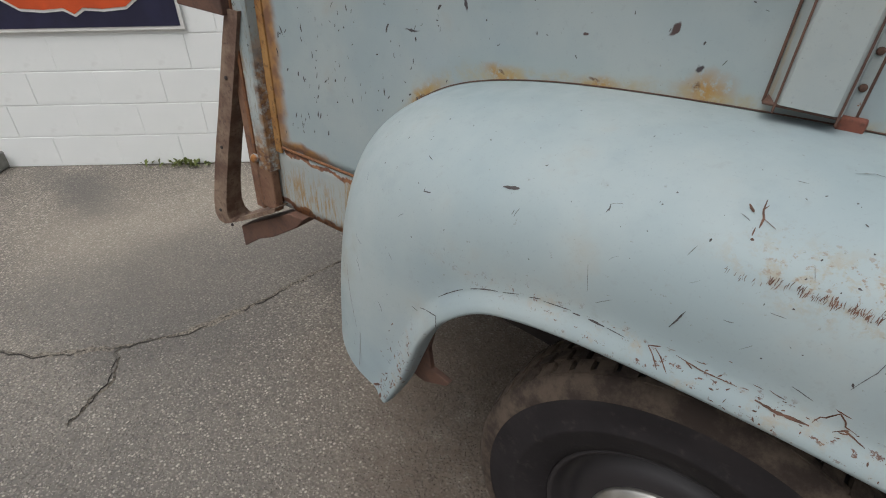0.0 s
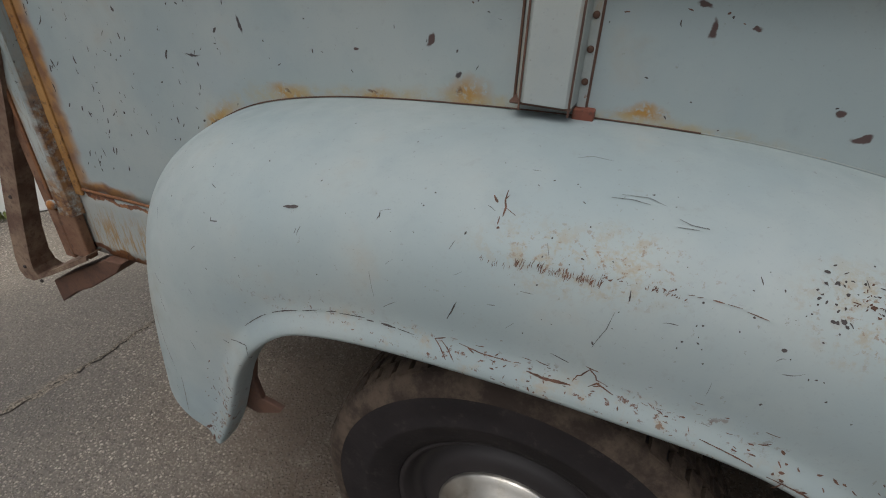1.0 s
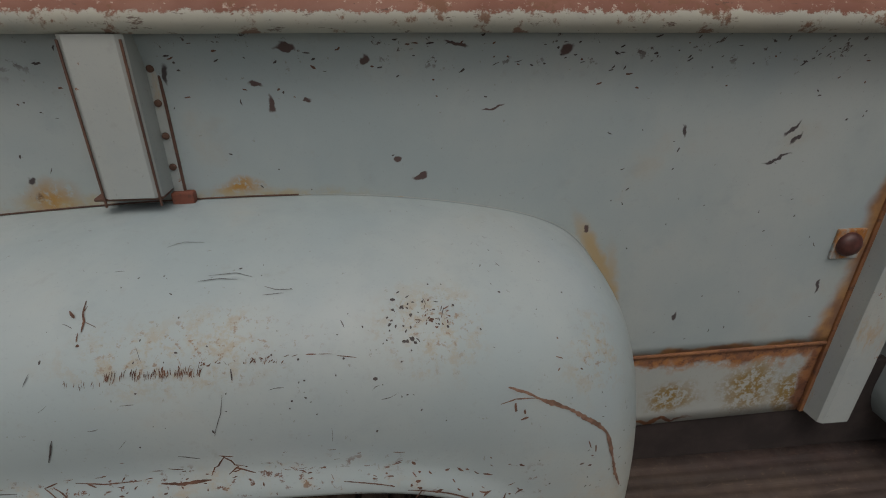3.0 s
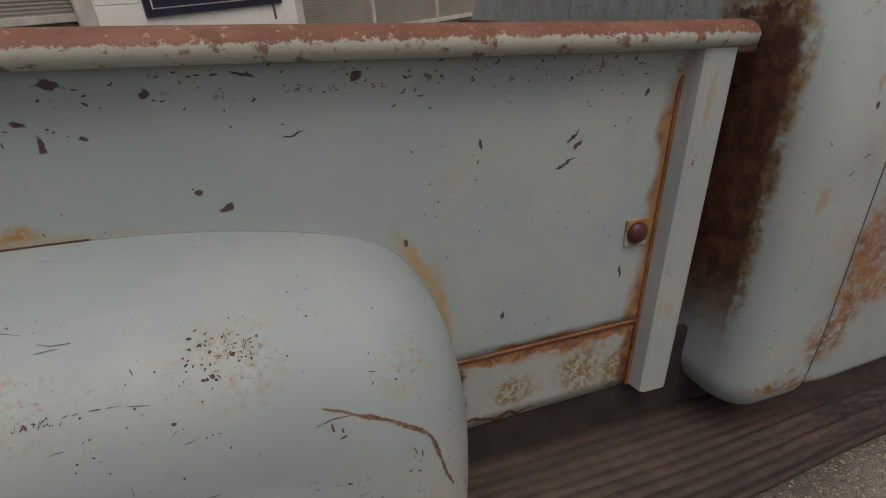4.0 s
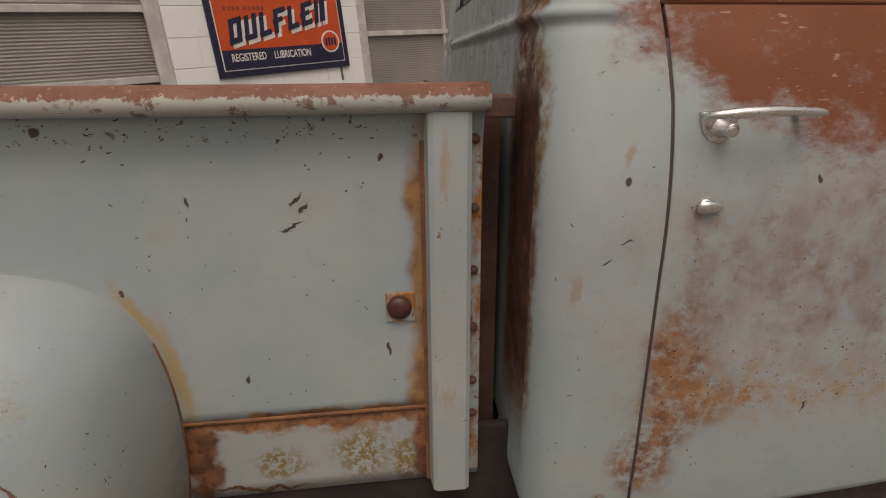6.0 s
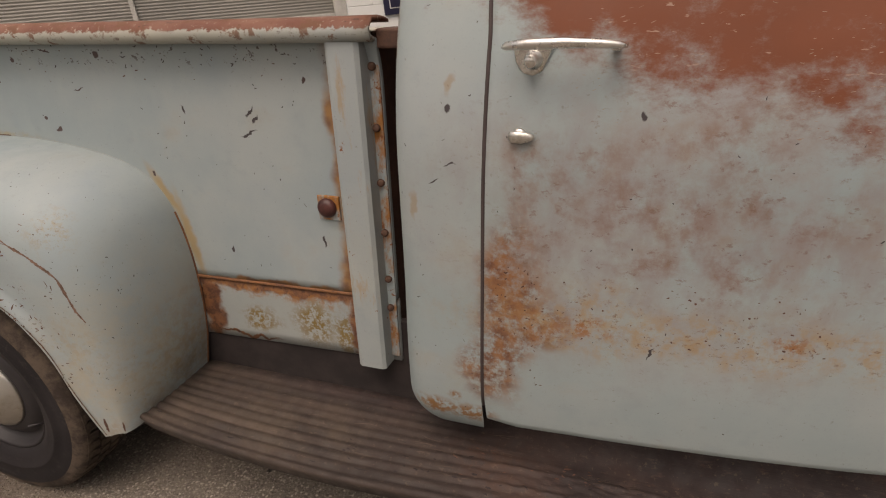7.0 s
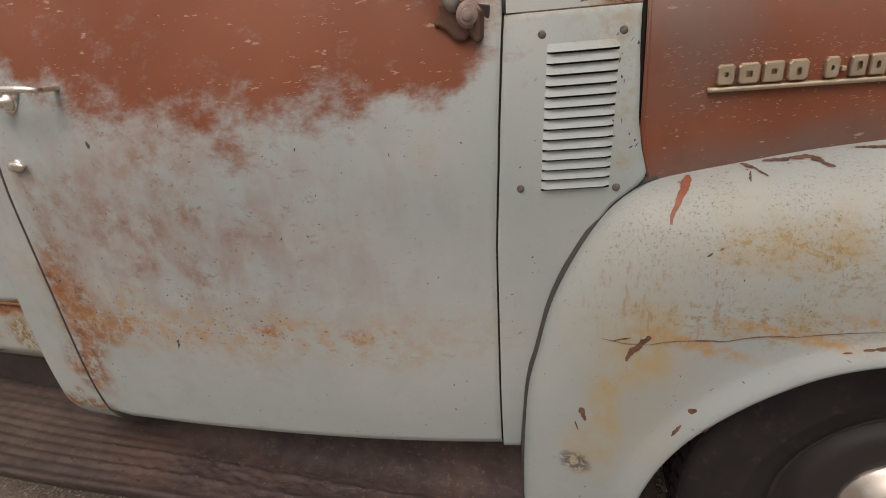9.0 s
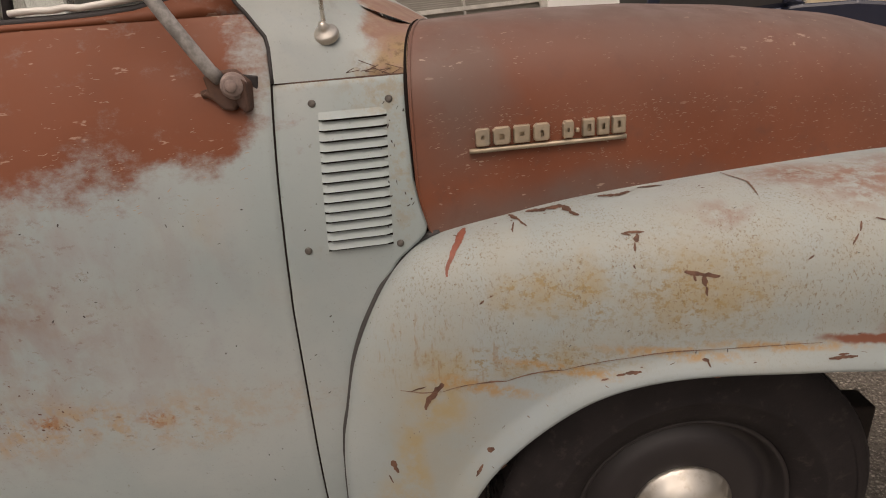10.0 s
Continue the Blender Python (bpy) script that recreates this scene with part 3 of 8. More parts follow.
def rail_paint():
    """Pale paint on the rolled face, worn to red primer on top."""
    g = Graph("bed_rail_paint")
    c = old_paint(g, (0.33, 0.335, 0.295), (0.37, 0.365, 0.31))
    sep = g.t.nodes.new("ShaderNodeSeparateXYZ")
    g.put(sep.inputs[0], g.co)
    h = g.calc("ADD", sep.outputs[2], g.calc("MULTIPLY", g.calc("SUBTRACT", g.noise(44, 7, 0.78), 0.5), 0.036))
    m = g.span(h, 0.2705, 0.2735)
    c = g.mix(m, c, g.mix(g.span(g.noise(11, 5), 0.35, 0.7), (0.155, 0.064, 0.043), (0.205, 0.098, 0.068)))
    c = g.mix(g.calc("MULTIPLY", g.calc("MULTIPLY", m, g.span(g.noise(70, 5, 0.7), 0.60, 0.66)), 0.7), c, (0.42, 0.36, 0.30))
    c = g.mix(g.calc("MULTIPLY", g.span(g.noise(20, 6, 0.7), 0.56, 0.62), 0.85), c, (0.15, 0.072, 0.042))
    c = g.mix(g.calc("MULTIPLY", g.span(g.noise(1.0, 6, 0.75, g.stretch(30, 60, 90)), 0.60, 0.65), 0.8), c, (0.085, 0.045, 0.034))
    return sheet_finish(g, c, 0.5)


def stake_paint():
    g = Graph("stake_pocket_paint")
    c = old_paint(g, (0.315, 0.345, 0.335), (0.37, 0.39, 0.37))
    c = g.mix(g.calc("MULTIPLY", g.span(g.noise(12, 6, 0.7, g.stretch(1.4, 1.4, 0.4)), 0.56, 0.68), 0.55), c, (0.34, 0.22, 0.09))
    c = g.mix(g.span(g.noise(34, 6, 0.7), 0.66, 0.69), c, RUST2)
    return sheet_finish(g, c)


def post_paint():
    """The rear corner post: pale and bluish, rough with rust along its edges and towards its foot."""
    g = Graph("rusted_post_paint")
    c = old_paint(g, (0.25, 0.29, 0.29), (0.40, 0.42, 0.40))
    w = g.warped(30, 0.022, 5)
    drip = g.noise(1.0, 6, 0.75, g.stretch(90, 90, 16))
    c = g.mix(g.calc("MULTIPLY", g.span(drip, 0.50, 0.64), 0.6), c, (0.21, 0.165, 0.115))
    edge = g.blots(w, [(-1.793, -0.15, 0.016, 0.30, 0), (-1.795, 0.14, 0.008, 0.14, 0), (-1.76, -0.44, 0.05, 0.10, 0), (-1.729, -0.28, 0.010, 0.18, 0)], 0.6)
    c = g.mix(g.calc("MULTIPLY", speckle(g, edge, 38, 0.32, 0.54), 0.95), c, g.mix(g.span(g.noise(50, 5, 0.7), 0.42, 0.62), (0.25, 0.125, 0.045), (0.11, 0.050, 0.028)))
    c = g.mix(g.calc("MULTIPLY", g.span(g.noise(46, 6, 0.7), 0.62, 0.67), 0.8), c, CHIP)
    return sheet_finish(g, c, 0.5)


def flange_paint():
    g = Graph("rusty_flange_paint")
    c = old_paint(g)
    c = g.mix(g.span(g.noise(16, 6, 0.7, g.stretch(1, 1, 0.45)), 0.44, 0.60), c, RUST)
    c = g.mix(g.span(g.noise(60, 5, 0.7), 0.56, 0.64), c, RUST2)
    return sheet_finish(g, c, 0.6)


def plain_old_paint():
    g = Graph("faded_blue_paint")
    c = old_paint(g)
    c = g.mix(g.calc("MULTIPLY", g.span(g.noise(8, 6, 0.7), 0.60, 0.70), 0.8), c, (0.16, 0.085, 0.055))
    c = chips(g, c, 18, 0.25, 0.16, 1.5)
    return sheet_finish(g, c)


def cowl_top_paint():
    g = Graph("cowl_top_paint")
    c = old_paint(g, (0.275, 0.322, 0.322), (0.32, 0.35, 0.342))
    w = g.warped(14, 0.07, 4)
    red = g.blots(w, [(2.215, 0.06, 0.385, 0.075, 0.060, 0), (2.19, 0.25, 0.42, 0.08, 0.14, 0), (2.21, 0.3, 0.42, 0.07, 0.4, 0)], 0.7)
    c = g.mix(g.calc("MULTIPLY", g.span(g.calc("ADD", red, g.calc("MULTIPLY", g.calc("SUBTRACT", g.noise(24, 7, 0.7), 0.5), 0.9)), 0.25, 0.60), 0.85), c, g.mix(g.span(g.noise(40, 5, 0.7), 0.4, 0.65), (0.20, 0.085, 0.052), (0.25, 0.15, 0.095)))
    ochre = g.blots(w, [(2.19, 0.0, 0.312, 0.055, 0.028, 0), (2.205, 0.0, 0.34, 0.025, 0.06, 0), (2.06, 0.10, 0.47, 0.06, 0.07, 0), (2.14, 0.05, 0.42, 0.05, 0.03, 0)], 0.6)
    c = g.mix(g.calc("MULTIPLY", speckle(g, ochre, 34, 0.34, 0.60), 0.85), c, (0.25, 0.175, 0.085))
    c = g.mix(g.calc("MULTIPLY", speckle(g, ochre, 80, 0.50, 0.62), 0.6), c, (0.10, 0.060, 0.036))
    return sheet_finish(g, c, 0.5)


def rust_metal(name="rusty_steel", a=(0.13, 0.062, 0.036), b=(0.20, 0.11, 0.065)):
    g = Graph(name)
    c = g.mix(g.span(g.noise(9, 6, 0.7), 0.35, 0.65), a, b)
    c = g.mix(g.calc("MULTIPLY", g.span(g.noise(60, 4, 0.7), 0.52, 0.66), 0.6), c, (0.065, 0.034, 0.026))
    g.bump(g.noise(160, 4, 0.7), 0.35, 0.002)
    return g.done(c, 0.78)


def dark_metal():
    g = Graph("dark_underbody")
    c = g.mix(g.span(g.noise(8, 5), 0.35, 0.7), (0.024, 0.018, 0.018), (0.046, 0.034, 0.031))
    g.bump(g.noise(90, 4), 0.3, 0.003)
    return g.done(c, 0.85)


def rubber():
    g = Graph("weathered_tyre_rubber", 0.7, 0.0, 0.22)
    c = g.mix(g.span(g.noise(6, 5), 0.35, 0.7), (0.014, 0.0120, 0.0132), (0.024, 0.0205, 0.0215))
    c = g.mix(g.calc("MULTIPLY", g.span(g.noise(40, 5, 0.7), 0.56, 0.70), 0.5), c, (0.050, 0.042, 0.039))
    g.bump(g.noise(70, 5, 0.7), 0.25, 0.003)
    return g.done(c, 0.72)


def tread_rubber():
    g = Graph("dusty_tread_rubber", 0.8, 0.0, 0.2)
    c = g.mix(g.span(g.noise(14, 6, 0.7), 0.38, 0.64), (0.040, 0.030, 0.025), (0.100, 0.076, 0.058))
    g.bump(g.noise(110, 5, 0.7), 0.4, 0.004)
    return g.done(c, 0.88)


def chrome(name="worn_chrome", rough=0.22, tone=(0.72, 0.70, 0.66)):
    g = Graph(name, rough, 1.0)
    c = g.mix(g.span(g.noise(26, 6, 0.7), 0.50, 0.72), tone, (0.40, 0.36, 0.30))
    g.bump(g.noise(18, 3), 0.10, 0.004)
    return g.done(c, g.span(g.noise(40, 5), 0.35, 0.7, rough, rough + 0.22))


def board_rubber():
    """Worn brown running-board tread, streaked along its length, with rust showing through."""
    g = Graph("worn_running_board")
    st = g.noise(1.0, 7, 0.75, g.stretch(2.2, 30, 30), 0.3)
    c = g.mix(g.span(st, 0.36, 0.66), (0.026, 0.0185, 0.016), (0.054, 0.037, 0.030))
    dust = g.blots(g.warped(9, 0.10, 4), [(0.25, -0.10, -0.64, 0.26, 0.20, 0), (0.55, -0.16, -0.64, 0.35, 0.10, 0)], 0.7)
    c = g.mix(g.calc("MULTIPLY", speckle(g, dust, 8, 0.30, 0.70), 0.42), c, (0.130, 0.094, 0.064))
    w = g.warped(12, 0.08, 4)
    c = g.mix(g.calc("MULTIPLY", g.span(g.noise(7, 5), 0.50, 0.68), 0.55), c, (0.030, 0.021, 0.018))
    c = g.mix(g.calc("MULTIPLY", speckle(g, g.blots(w, [(1.10, -0.12, -0.64, 0.10, 0.05, 0), (1.16, -0.19, -0.64, 0.08, 0.04, 0)], 0.6), 30, 0.36, 0.58), 0.7), c, (0.135, 0.068, 0.040))
    # dark grime forward and along the sill, the body's shade painted in with it
    old = g.blots(w, [(1.50, -0.10, -0.62, 0.55, 0.28, 0), (2.0, -0.10, -0.60, 0.40, 0.30, 0), (0.9, 0.0, -0.64, 0.5, 0.05, 0)], 0.6)
    c = g.mix(g.calc("MULTIPLY", speckle(g, old, 4, 0.05, 0.45), 0.85), c, g.mix(g.span(g.noise(9, 5), 0.36, 0.66), (0.026, 0.0175, 0.017), (0.048, 0.030, 0.026)))
    c = g.mix(g.calc("MULTIPLY", g.calc("MULTIPLY", old, g.span(g.noise(1.0, 6, 0.75, g.stretch(26, 60, 60)), 0.54, 0.64)), 0.45), c, (0.085, 0.050, 0.040))
    c = g.mix(g.calc("MULTIPLY", g.span(g.noise(80, 5, 0.7), 0.58, 0.66), 0.4), c, (0.13, 0.090, 0.062))
    g.bump(g.noise(1.0, 4, 0.7, g.stretch(6, 160, 160)), 0.3, 0.003)
    return g.done(c, g.span(g.noise(30, 4), 0.3, 0.7, 0.65, 0.9))


def asphalt():
    g = Graph("weathered_asphalt")
    big = g.noise(0.9, 5, 0.6, warp=0.4)
    c = g.mix(g.span(big, 0.38, 0.66), (0.235, 0.206, 0.172), (0.350, 0.308, 0.254))
    c = g.mix(g.calc("MULTIPLY", g.span(g.noise(5, 5, 0.65), 0.50, 0.72), 0.4), c, (0.15, 0.137, 0.120))
    c = g.mix(g.calc("MULTIPLY", g.span(g.noise(70, 6, 0.75), 0.46, 0.64), 0.75), c, (0.070, 0.060, 0.051))
    near = g.warped(60, 0.010)
    v = g.cells(92, near)
    sep = g.t.nodes.new("ShaderNodeSeparateColor")
    g.put(sep.inputs[0], v.outputs["Color"])
    stone = g.span(v.outputs["Distance"], 0.28, 0.46, 1.0, 0.0)
    c = g.mix(g.calc("MULTIPLY", g.span(v.outputs["Distance"], 0.40, 0.62), 0.55), c, (0.080, 0.068, 0.057))
    c = g.mix(g.calc("MULTIPLY", stone, g.span(sep.outputs[0], 0.35, 1.0, 0.0, 0.95)), c, (0.60, 0.535, 0.455))
    c = g.mix(g.calc("MULTIPLY", stone, g.span(sep.outputs[1], 0.62, 1.0, 0.0, 0.75)), c, (0.105, 0.090, 0.076))
    f = g.cells(230)
    sep2 = g.t.nodes.new("ShaderNodeSeparateColor")
    g.put(sep2.inputs[0], f.outputs["Color"])
    grit = g.calc("MULTIPLY", g.span(f.outputs["Distance"], 0.25, 0.45, 1.0, 0.0), g.span(sep2.outputs[0], 0.66, 0.80))
    c = g.mix(g.calc("MULTIPLY", grit, 0.8), c, (0.56, 0.50, 0.43))
    w = g.warped(2.2, 0.5, 5)
    dark = g.blots(w, [(-2.50, -0.05, 0, 0.60, 0.42, 0), (-2.40, 0.45, 0, 0.45, 0.35, 0), (-4.0, 0.10, 0, 0.55, 0.16, 0)], 0.55)
    pale = g.blots(w, [(-3.25, 0.0, 0, 0.75, 0.40, 20), (-3.0, 0.55, 0, 0.5, 0.3, 0)], 0.7)
    c = g.mix(g.calc("MULTIPLY", pale, 0.34), c, (0.46, 0.40, 0.32))
    c = g.mix(g.calc("MULTIPLY", dark, 0.58), c, (0.085, 0.080, 0.075))
    wide = g.blots(w, [(-2.05, -0.75, 0, 0.9, 0.5, 15), (-2.9, -0.45, 0, 0.8, 0.22, 25)], 0.8)
    c = g.mix(g.calc("MULTIPLY", wide, 0.30), c, (0.105, 0.105, 0.100))
    oil = g.warped(40, 0.05, 4)
    spots = g.blots(oil, [(0.478, -0.177, GROUND, 0.036, 0.028, 0), (0.622, -0.165, GROUND, 0.020, 0.016, 0), (0.242, 0.009, GROUND, 0.018, 0.016, 0), (0.414, -0.453, GROUND, 0.028, 0.024, 0),
                          (0.102, 0.023, GROUND, 0.013, 0.011, 0)], 0.15)
    # brown soil under the truck, with the truck's own shade painted into it
    dirt_shade = g.blots(w, [(-0.80, 0.0, GROUND, 0.62, 0.40, 0), (-1.20, 0.25, GROUND, 0.46, 0.40, 0), (-0.3, 0.5, GROUND, 1.1, 0.6, 0)], 0.7)
    c = g.mix(g.calc("MULTIPLY", speckle(g, dirt_shade, 6, 0.05, 0.50), 0.85), c, (0.088, 0.064, 0.046))
    c = g.mix(g.calc("MULTIPLY", spots, 0.96), c, (0.022, 0.018, 0.014))
    g.bump(g.calc("ADD", stone, g.noise(30, 5)), 1.0, 0.007)
    return g.done(c, 0.9)


def white_block():
    g = Graph("white_painted_block")
    c = g.mix(g.span(g.noise(1.6, 5), 0.35, 0.7), (0.76, 0.77, 0.75), (0.82, 0.82, 0.80))
    c = g.mix(g.calc("MULTIPLY", g.span(g.noise(7, 6, 0.7), 0.58, 0.72), 0.35), c, (0.62, 0.62, 0.59))
    g.bump(g.noise(120, 5, 0.7), 0.35, 0.003)
    return g.done(c, 0.65)


def simple(name, colour, rough=0.5, metal=0.0, vary=0.25, scale=8.0):
    g = Graph(name, rough, metal)
    low = tuple(v * (1 - vary) for v in colour)
    c = g.mix(g.span(g.noise(scale, 5, 0.6), 0.35, 0.68), low, colour)
    g.bump(g.noise(scale * 9, 4), 0.10, 0.002)
    return g.done(c, rough)


def glass(name="window_glass", tint=(0.86, 0.90, 0.88), dusty=0.25):
    g = Graph(name, 0.03)
    g.b.inputs["Transmission Weight"].default_value = 1.0
    g.b.inputs["IOR"].default_value = 1.02
    g.b.inputs["Base Color"].default_value = (*tint, 1)
    d = g.t.nodes.new("ShaderNodeBsdfDiffuse")
    d.inputs[0].default_value = (0.70, 0.69, 0.65, 1)
    m = g.t.nodes.new("ShaderNodeMixShader")
    g.put(m.inputs[0], g.span(g.noise(1.0, 6, 0.7, g.stretch(18, 18, 4)), 0.42, 0.72, dusty * 0.3, dusty))
    g.t.links.new(g.b.outputs[0], m.inputs[1])
    g.t.links.new(d.outputs[0], m.inputs[2])
    g.t.links.new(m.outputs[0], g.t.nodes["Material Output"].inputs[0])
    return g.mat


M_BED, M_LOWBED, M_RFENDER, M_CAB, M_FFENDER, M_HOOD = bed_paint(), lower_bed_paint(), rear_fender_paint(), cab_paint(), front_fender_paint(), hood_paint()
M_RAIL, M_STAKE, M_FLANGE, M_PAINT, M_COWL = rail_paint(), stake_paint(), flange_paint(), plain_old_paint(), cowl_top_paint()
M_RUST, M_DARK, M_RUBBER, M_TREAD, M_CHROME, M_BOARD = rust_metal(), dark_metal(), rubber(), tread_rubber(), chrome(), board_rubber()
M_POST = post_paint()
M_IRON = rust_metal("dusty_rust", (0.105, 0.058, 0.040), (0.235, 0.165, 0.115))
M_REDRUST = rust_metal("red_rust", (0.17, 0.055, 0.035), (0.23, 0.085, 0.05))
M_DARKRUST = rust_metal("dark_rust_stain", (0.065, 0.034, 0.026), (0.12, 0.060, 0.038))
M_RIM = simple("black_rim_paint", (0.020, 0.017, 0.019), 0.55)
M_CAP = chrome("scuffed_hubcap", 0.34, (0.52, 0.50, 0.46))
M_EMBLEM = chrome("pitted_emblem_metal", 0.50, (0.46, 0.39, 0.30))
M_SEAL = simple("black_rubber_seal", (0.020, 0.017, 0.018), 0.7)
M_BANDRUST = rust_metal("brown_orange_rust", (0.13, 0.054, 0.026), (0.22, 0.095, 0.036))
M_LENS = simple("dark_red_lens", (0.085, 0.026, 0.022), 0.45, 0.0, 0.5, 50.0)
M_WELT = simple("grey_rubber_welt", (0.052, 0.050, 0.050), 0.75)
M_SCREW = simple("dull_steel_screw", (0.13, 0.12, 0.11), 0.55, 0.3, 0.5, 90.0)
M_GAP = Graph("black_gap", 1.0, 0.0, 0.0).done((0.016, 0.013, 0.012))
M_SEAMRUST = rust_metal("dark_red_rust", (0.085, 0.036, 0.026), (0.155, 0.066, 0.036))
M_ORANGERUST = rust_metal("orange_rust", (0.25, 0.118, 0.034), (0.37, 0.205, 0.070))
M_BROWNSEAL = simple("dry_brown_weatherstrip", (0.058, 0.041, 0.040), 0.8)
M_GLASS = glass()
M_SEAT = simple("brown_seat_vinyl", (0.085, 0.060, 0.045), 0.6)
M_TRIM = simple("grey_interior_paint", (0.13, 0.135, 0.135), 0.6)
M_MIRROR = simple("faded_grey_arm_paint", (0.37, 0.36, 0.35), 0.65, 0.0, 0.5, 60.0)
M_WASHER = simple("chalky_pink_washer", (0.30, 0.23, 0.21), 0.8, 0.0, 0.4, 60.0)
M_ASPHALT, M_WHITE = asphalt(), white_block()
M_ALU = simple("pale_aluminium_frame", (0.56, 0.54, 0.50), 0.5, 0.0)
M_PANE = simple("ribbed_grey_fibreglass", (0.27, 0.255, 0.225), 0.32, 0.0, 0.18, 2.0)
M_NAVY = simple("navy_enamel", (0.022, 0.022, 0.055), 0.30)
M_ORANGE = simple("orange_enamel", (0.62, 0.088, 0.022), 0.30, 0.0, 0.15)
M_SIGNWHITE = simple("white_enamel", (0.72, 0.71, 0.68), 0.30, 0.0, 0.12)
M_WOOD = simple("grey_bed_planks", (0.16, 0.13, 0.10), 0.8)



# ---- builders ----
def mesh_of(name, verts, faces, mat, smooth=True):
    me = bpy.data.meshes.new(name)
    me.from_pydata([tuple(v) for v in verts], [], faces)
    me.materials.append(mat)
    if smooth:
        me.shade_smooth()
    me.update()
    return me


def bm_mesh(name, bm, mat, smooth=False):
    me = bpy.data.meshes.new(name)
    bm.to_mesh(me)
    bm.free()
    me.materials.append(mat)
    if smooth:
        me.shade_smooth()
    return me


def part(name, data, parent, label="", m=None):
    ob = new(name, data)
    ob.parent = parent
    if m is not None:
        ob.matrix_basis = m
    if label:
        tagged(ob, label)
    return ob


def thing(name, label, category, m=None, group="", kind="", data=None):
    ob = new(name, data)
    if m is not None:
        ob.matrix_world = m
    return tagged(ob, label, category, group, kind)


def sheet(name, fn, nu, nv, mat, back=0.02, toward=(0, 1, 0), ease=0.004, flip=False):
    """A pressed panel: the grid fn(u, v), with its border rolled over and turned back by so much."""
    V = [Vector(fn(i / nu, j / nv)) for j in range(nv + 1) for i in range(nu + 1)]
    F = []
    for j in range(nv):
        for i in range(nu):
            a = j * (nu + 1) + i
            F.append((a, a + 1, a + nu + 2, a + nu + 1))
    ring = [i for i in range(nu + 1)] + [j * (nu + 1) + nu for j in range(1, nv + 1)] + [nv * (nu + 1) + i for i in range(nu - 1, -1, -1)] + [j * (nu + 1) for j in range(nv - 1, 0, -1)]
    if back:
        t = Vector(toward)
        mid = sum((V[i] for i in ring), Vector()) / len(ring)
        last = ring
        for k, (d, inn) in enumerate(((ease * 0.35, -0.6), (ease * 1.2, -1.0), (back, -1.0))):
            base = len(V)
            for i in ring:
                out = V[i] - mid
                out = out - t * out.dot(t)
                out = out.normalized() if out.length > 1e-9 else out
                V.append(V[i] + t * d + out * ease * (1 if inn == -1.0 else 0.6) * 0.35)
            n = len(ring)
            for a in range(n):
                b = (a + 1) % n
                F.append((last[b], last[a], base + a, base + b))
            last = [base + a for a in range(n)]
    if flip:
        F = [tuple(reversed(f)) for f in F]
    return mesh_of(name, V, F, mat)


def box_bm(bm, lo, hi):
    x0, y0, z0 = lo
    x1, y1, z1 = hi
    v = [bm.verts.new(p) for p in ((x0, y0, z0), (x1, y0, z0), (x1, y1, z0), (x0, y1, z0), (x0, y0, z1), (x1, y0, z1), (x1, y1, z1), (x0, y1, z1))]
    for f in ((3, 2, 1, 0), (4, 5, 6, 7), (0, 1, 5, 4), (1, 2, 6, 5), (2, 3, 7, 6), (3, 0, 4, 7)):
        bm.faces.new([v[i] for i in f])


def block(name, lo, hi, mat, bevel=0.004, seg=2):
    bm = bmesh.new()
    box_bm(bm, lo, hi)
    if bevel:
        bmesh.ops.bevel(bm, geom=list(bm.edges), offset=bevel, segments=seg, affect="EDGES", profile=0.5)
    return bm_mesh(name, bm, mat, False)


def slab(name, outline, y0, y1, mat, bevel=0.0):
    """A plate with an outline in x and z, from y0 to y1."""
    bm = bmesh.new()
    a = [bm.verts.new((x, y0, z)) for x, z in outline]
    b = [bm.verts.new((x, y1, z)) for x, z in outline]
    bm.faces.new(a)
    bm.faces.new(b[::-1])
    for i in range(len(a)):
        j = (i + 1) % len(a)
        bm.faces.new((a[j], a[i], b[i], b[j]))
    bmesh.ops.recalc_face_normals(bm, faces=list(bm.faces))
    if bevel:
        bmesh.ops.bevel(bm, geom=list(bm.edges), offset=bevel, segments=2, affect="EDGES", profile=0.5)
    return bm_mesh(name, bm, mat)


def along(name, section, stations, mat, cap=True, smooth=True):
    """A section swept along stations: section(p) gives a ring of points for a station p."""
    rings = [section(p) for p in stations]
    n = len(rings[0])
    V = [v for r in rings for v in r]
    F = []
    for k in range(len(rings) - 1):
        for i in range(n):
            j = (i + 1) % n
            F.append((k * n + i, k * n + j, (k + 1) * n + j, (k + 1) * n + i))
    if cap:
        F.append(tuple(range(n))[::-1])
        F.append(tuple((len(rings) - 1) * n + i for i in range(n)))
    return mesh_of(name, V, F, mat, smooth)


def lathe(name, rows, mat, n=64, axis="y", closed=False, smooth=True):
    """A turned form about the y axis: rows of (radius, y)."""
    V, F = [], []
    for r, y in rows:
        for k in range(n):
            a = 2 * math.pi * k / n
            V.append((r * math.cos(a), y, r * math.sin(a)))
    m = len(rows)
    for i in range(m if closed else m - 1):
        for k in range(n):
            j, l = (i + 1) % m, (k + 1) % n
            F.append((i * n + k, i * n + l, j * n + l, j * n + k))
    return mesh_of(name, V, F, mat, smooth)


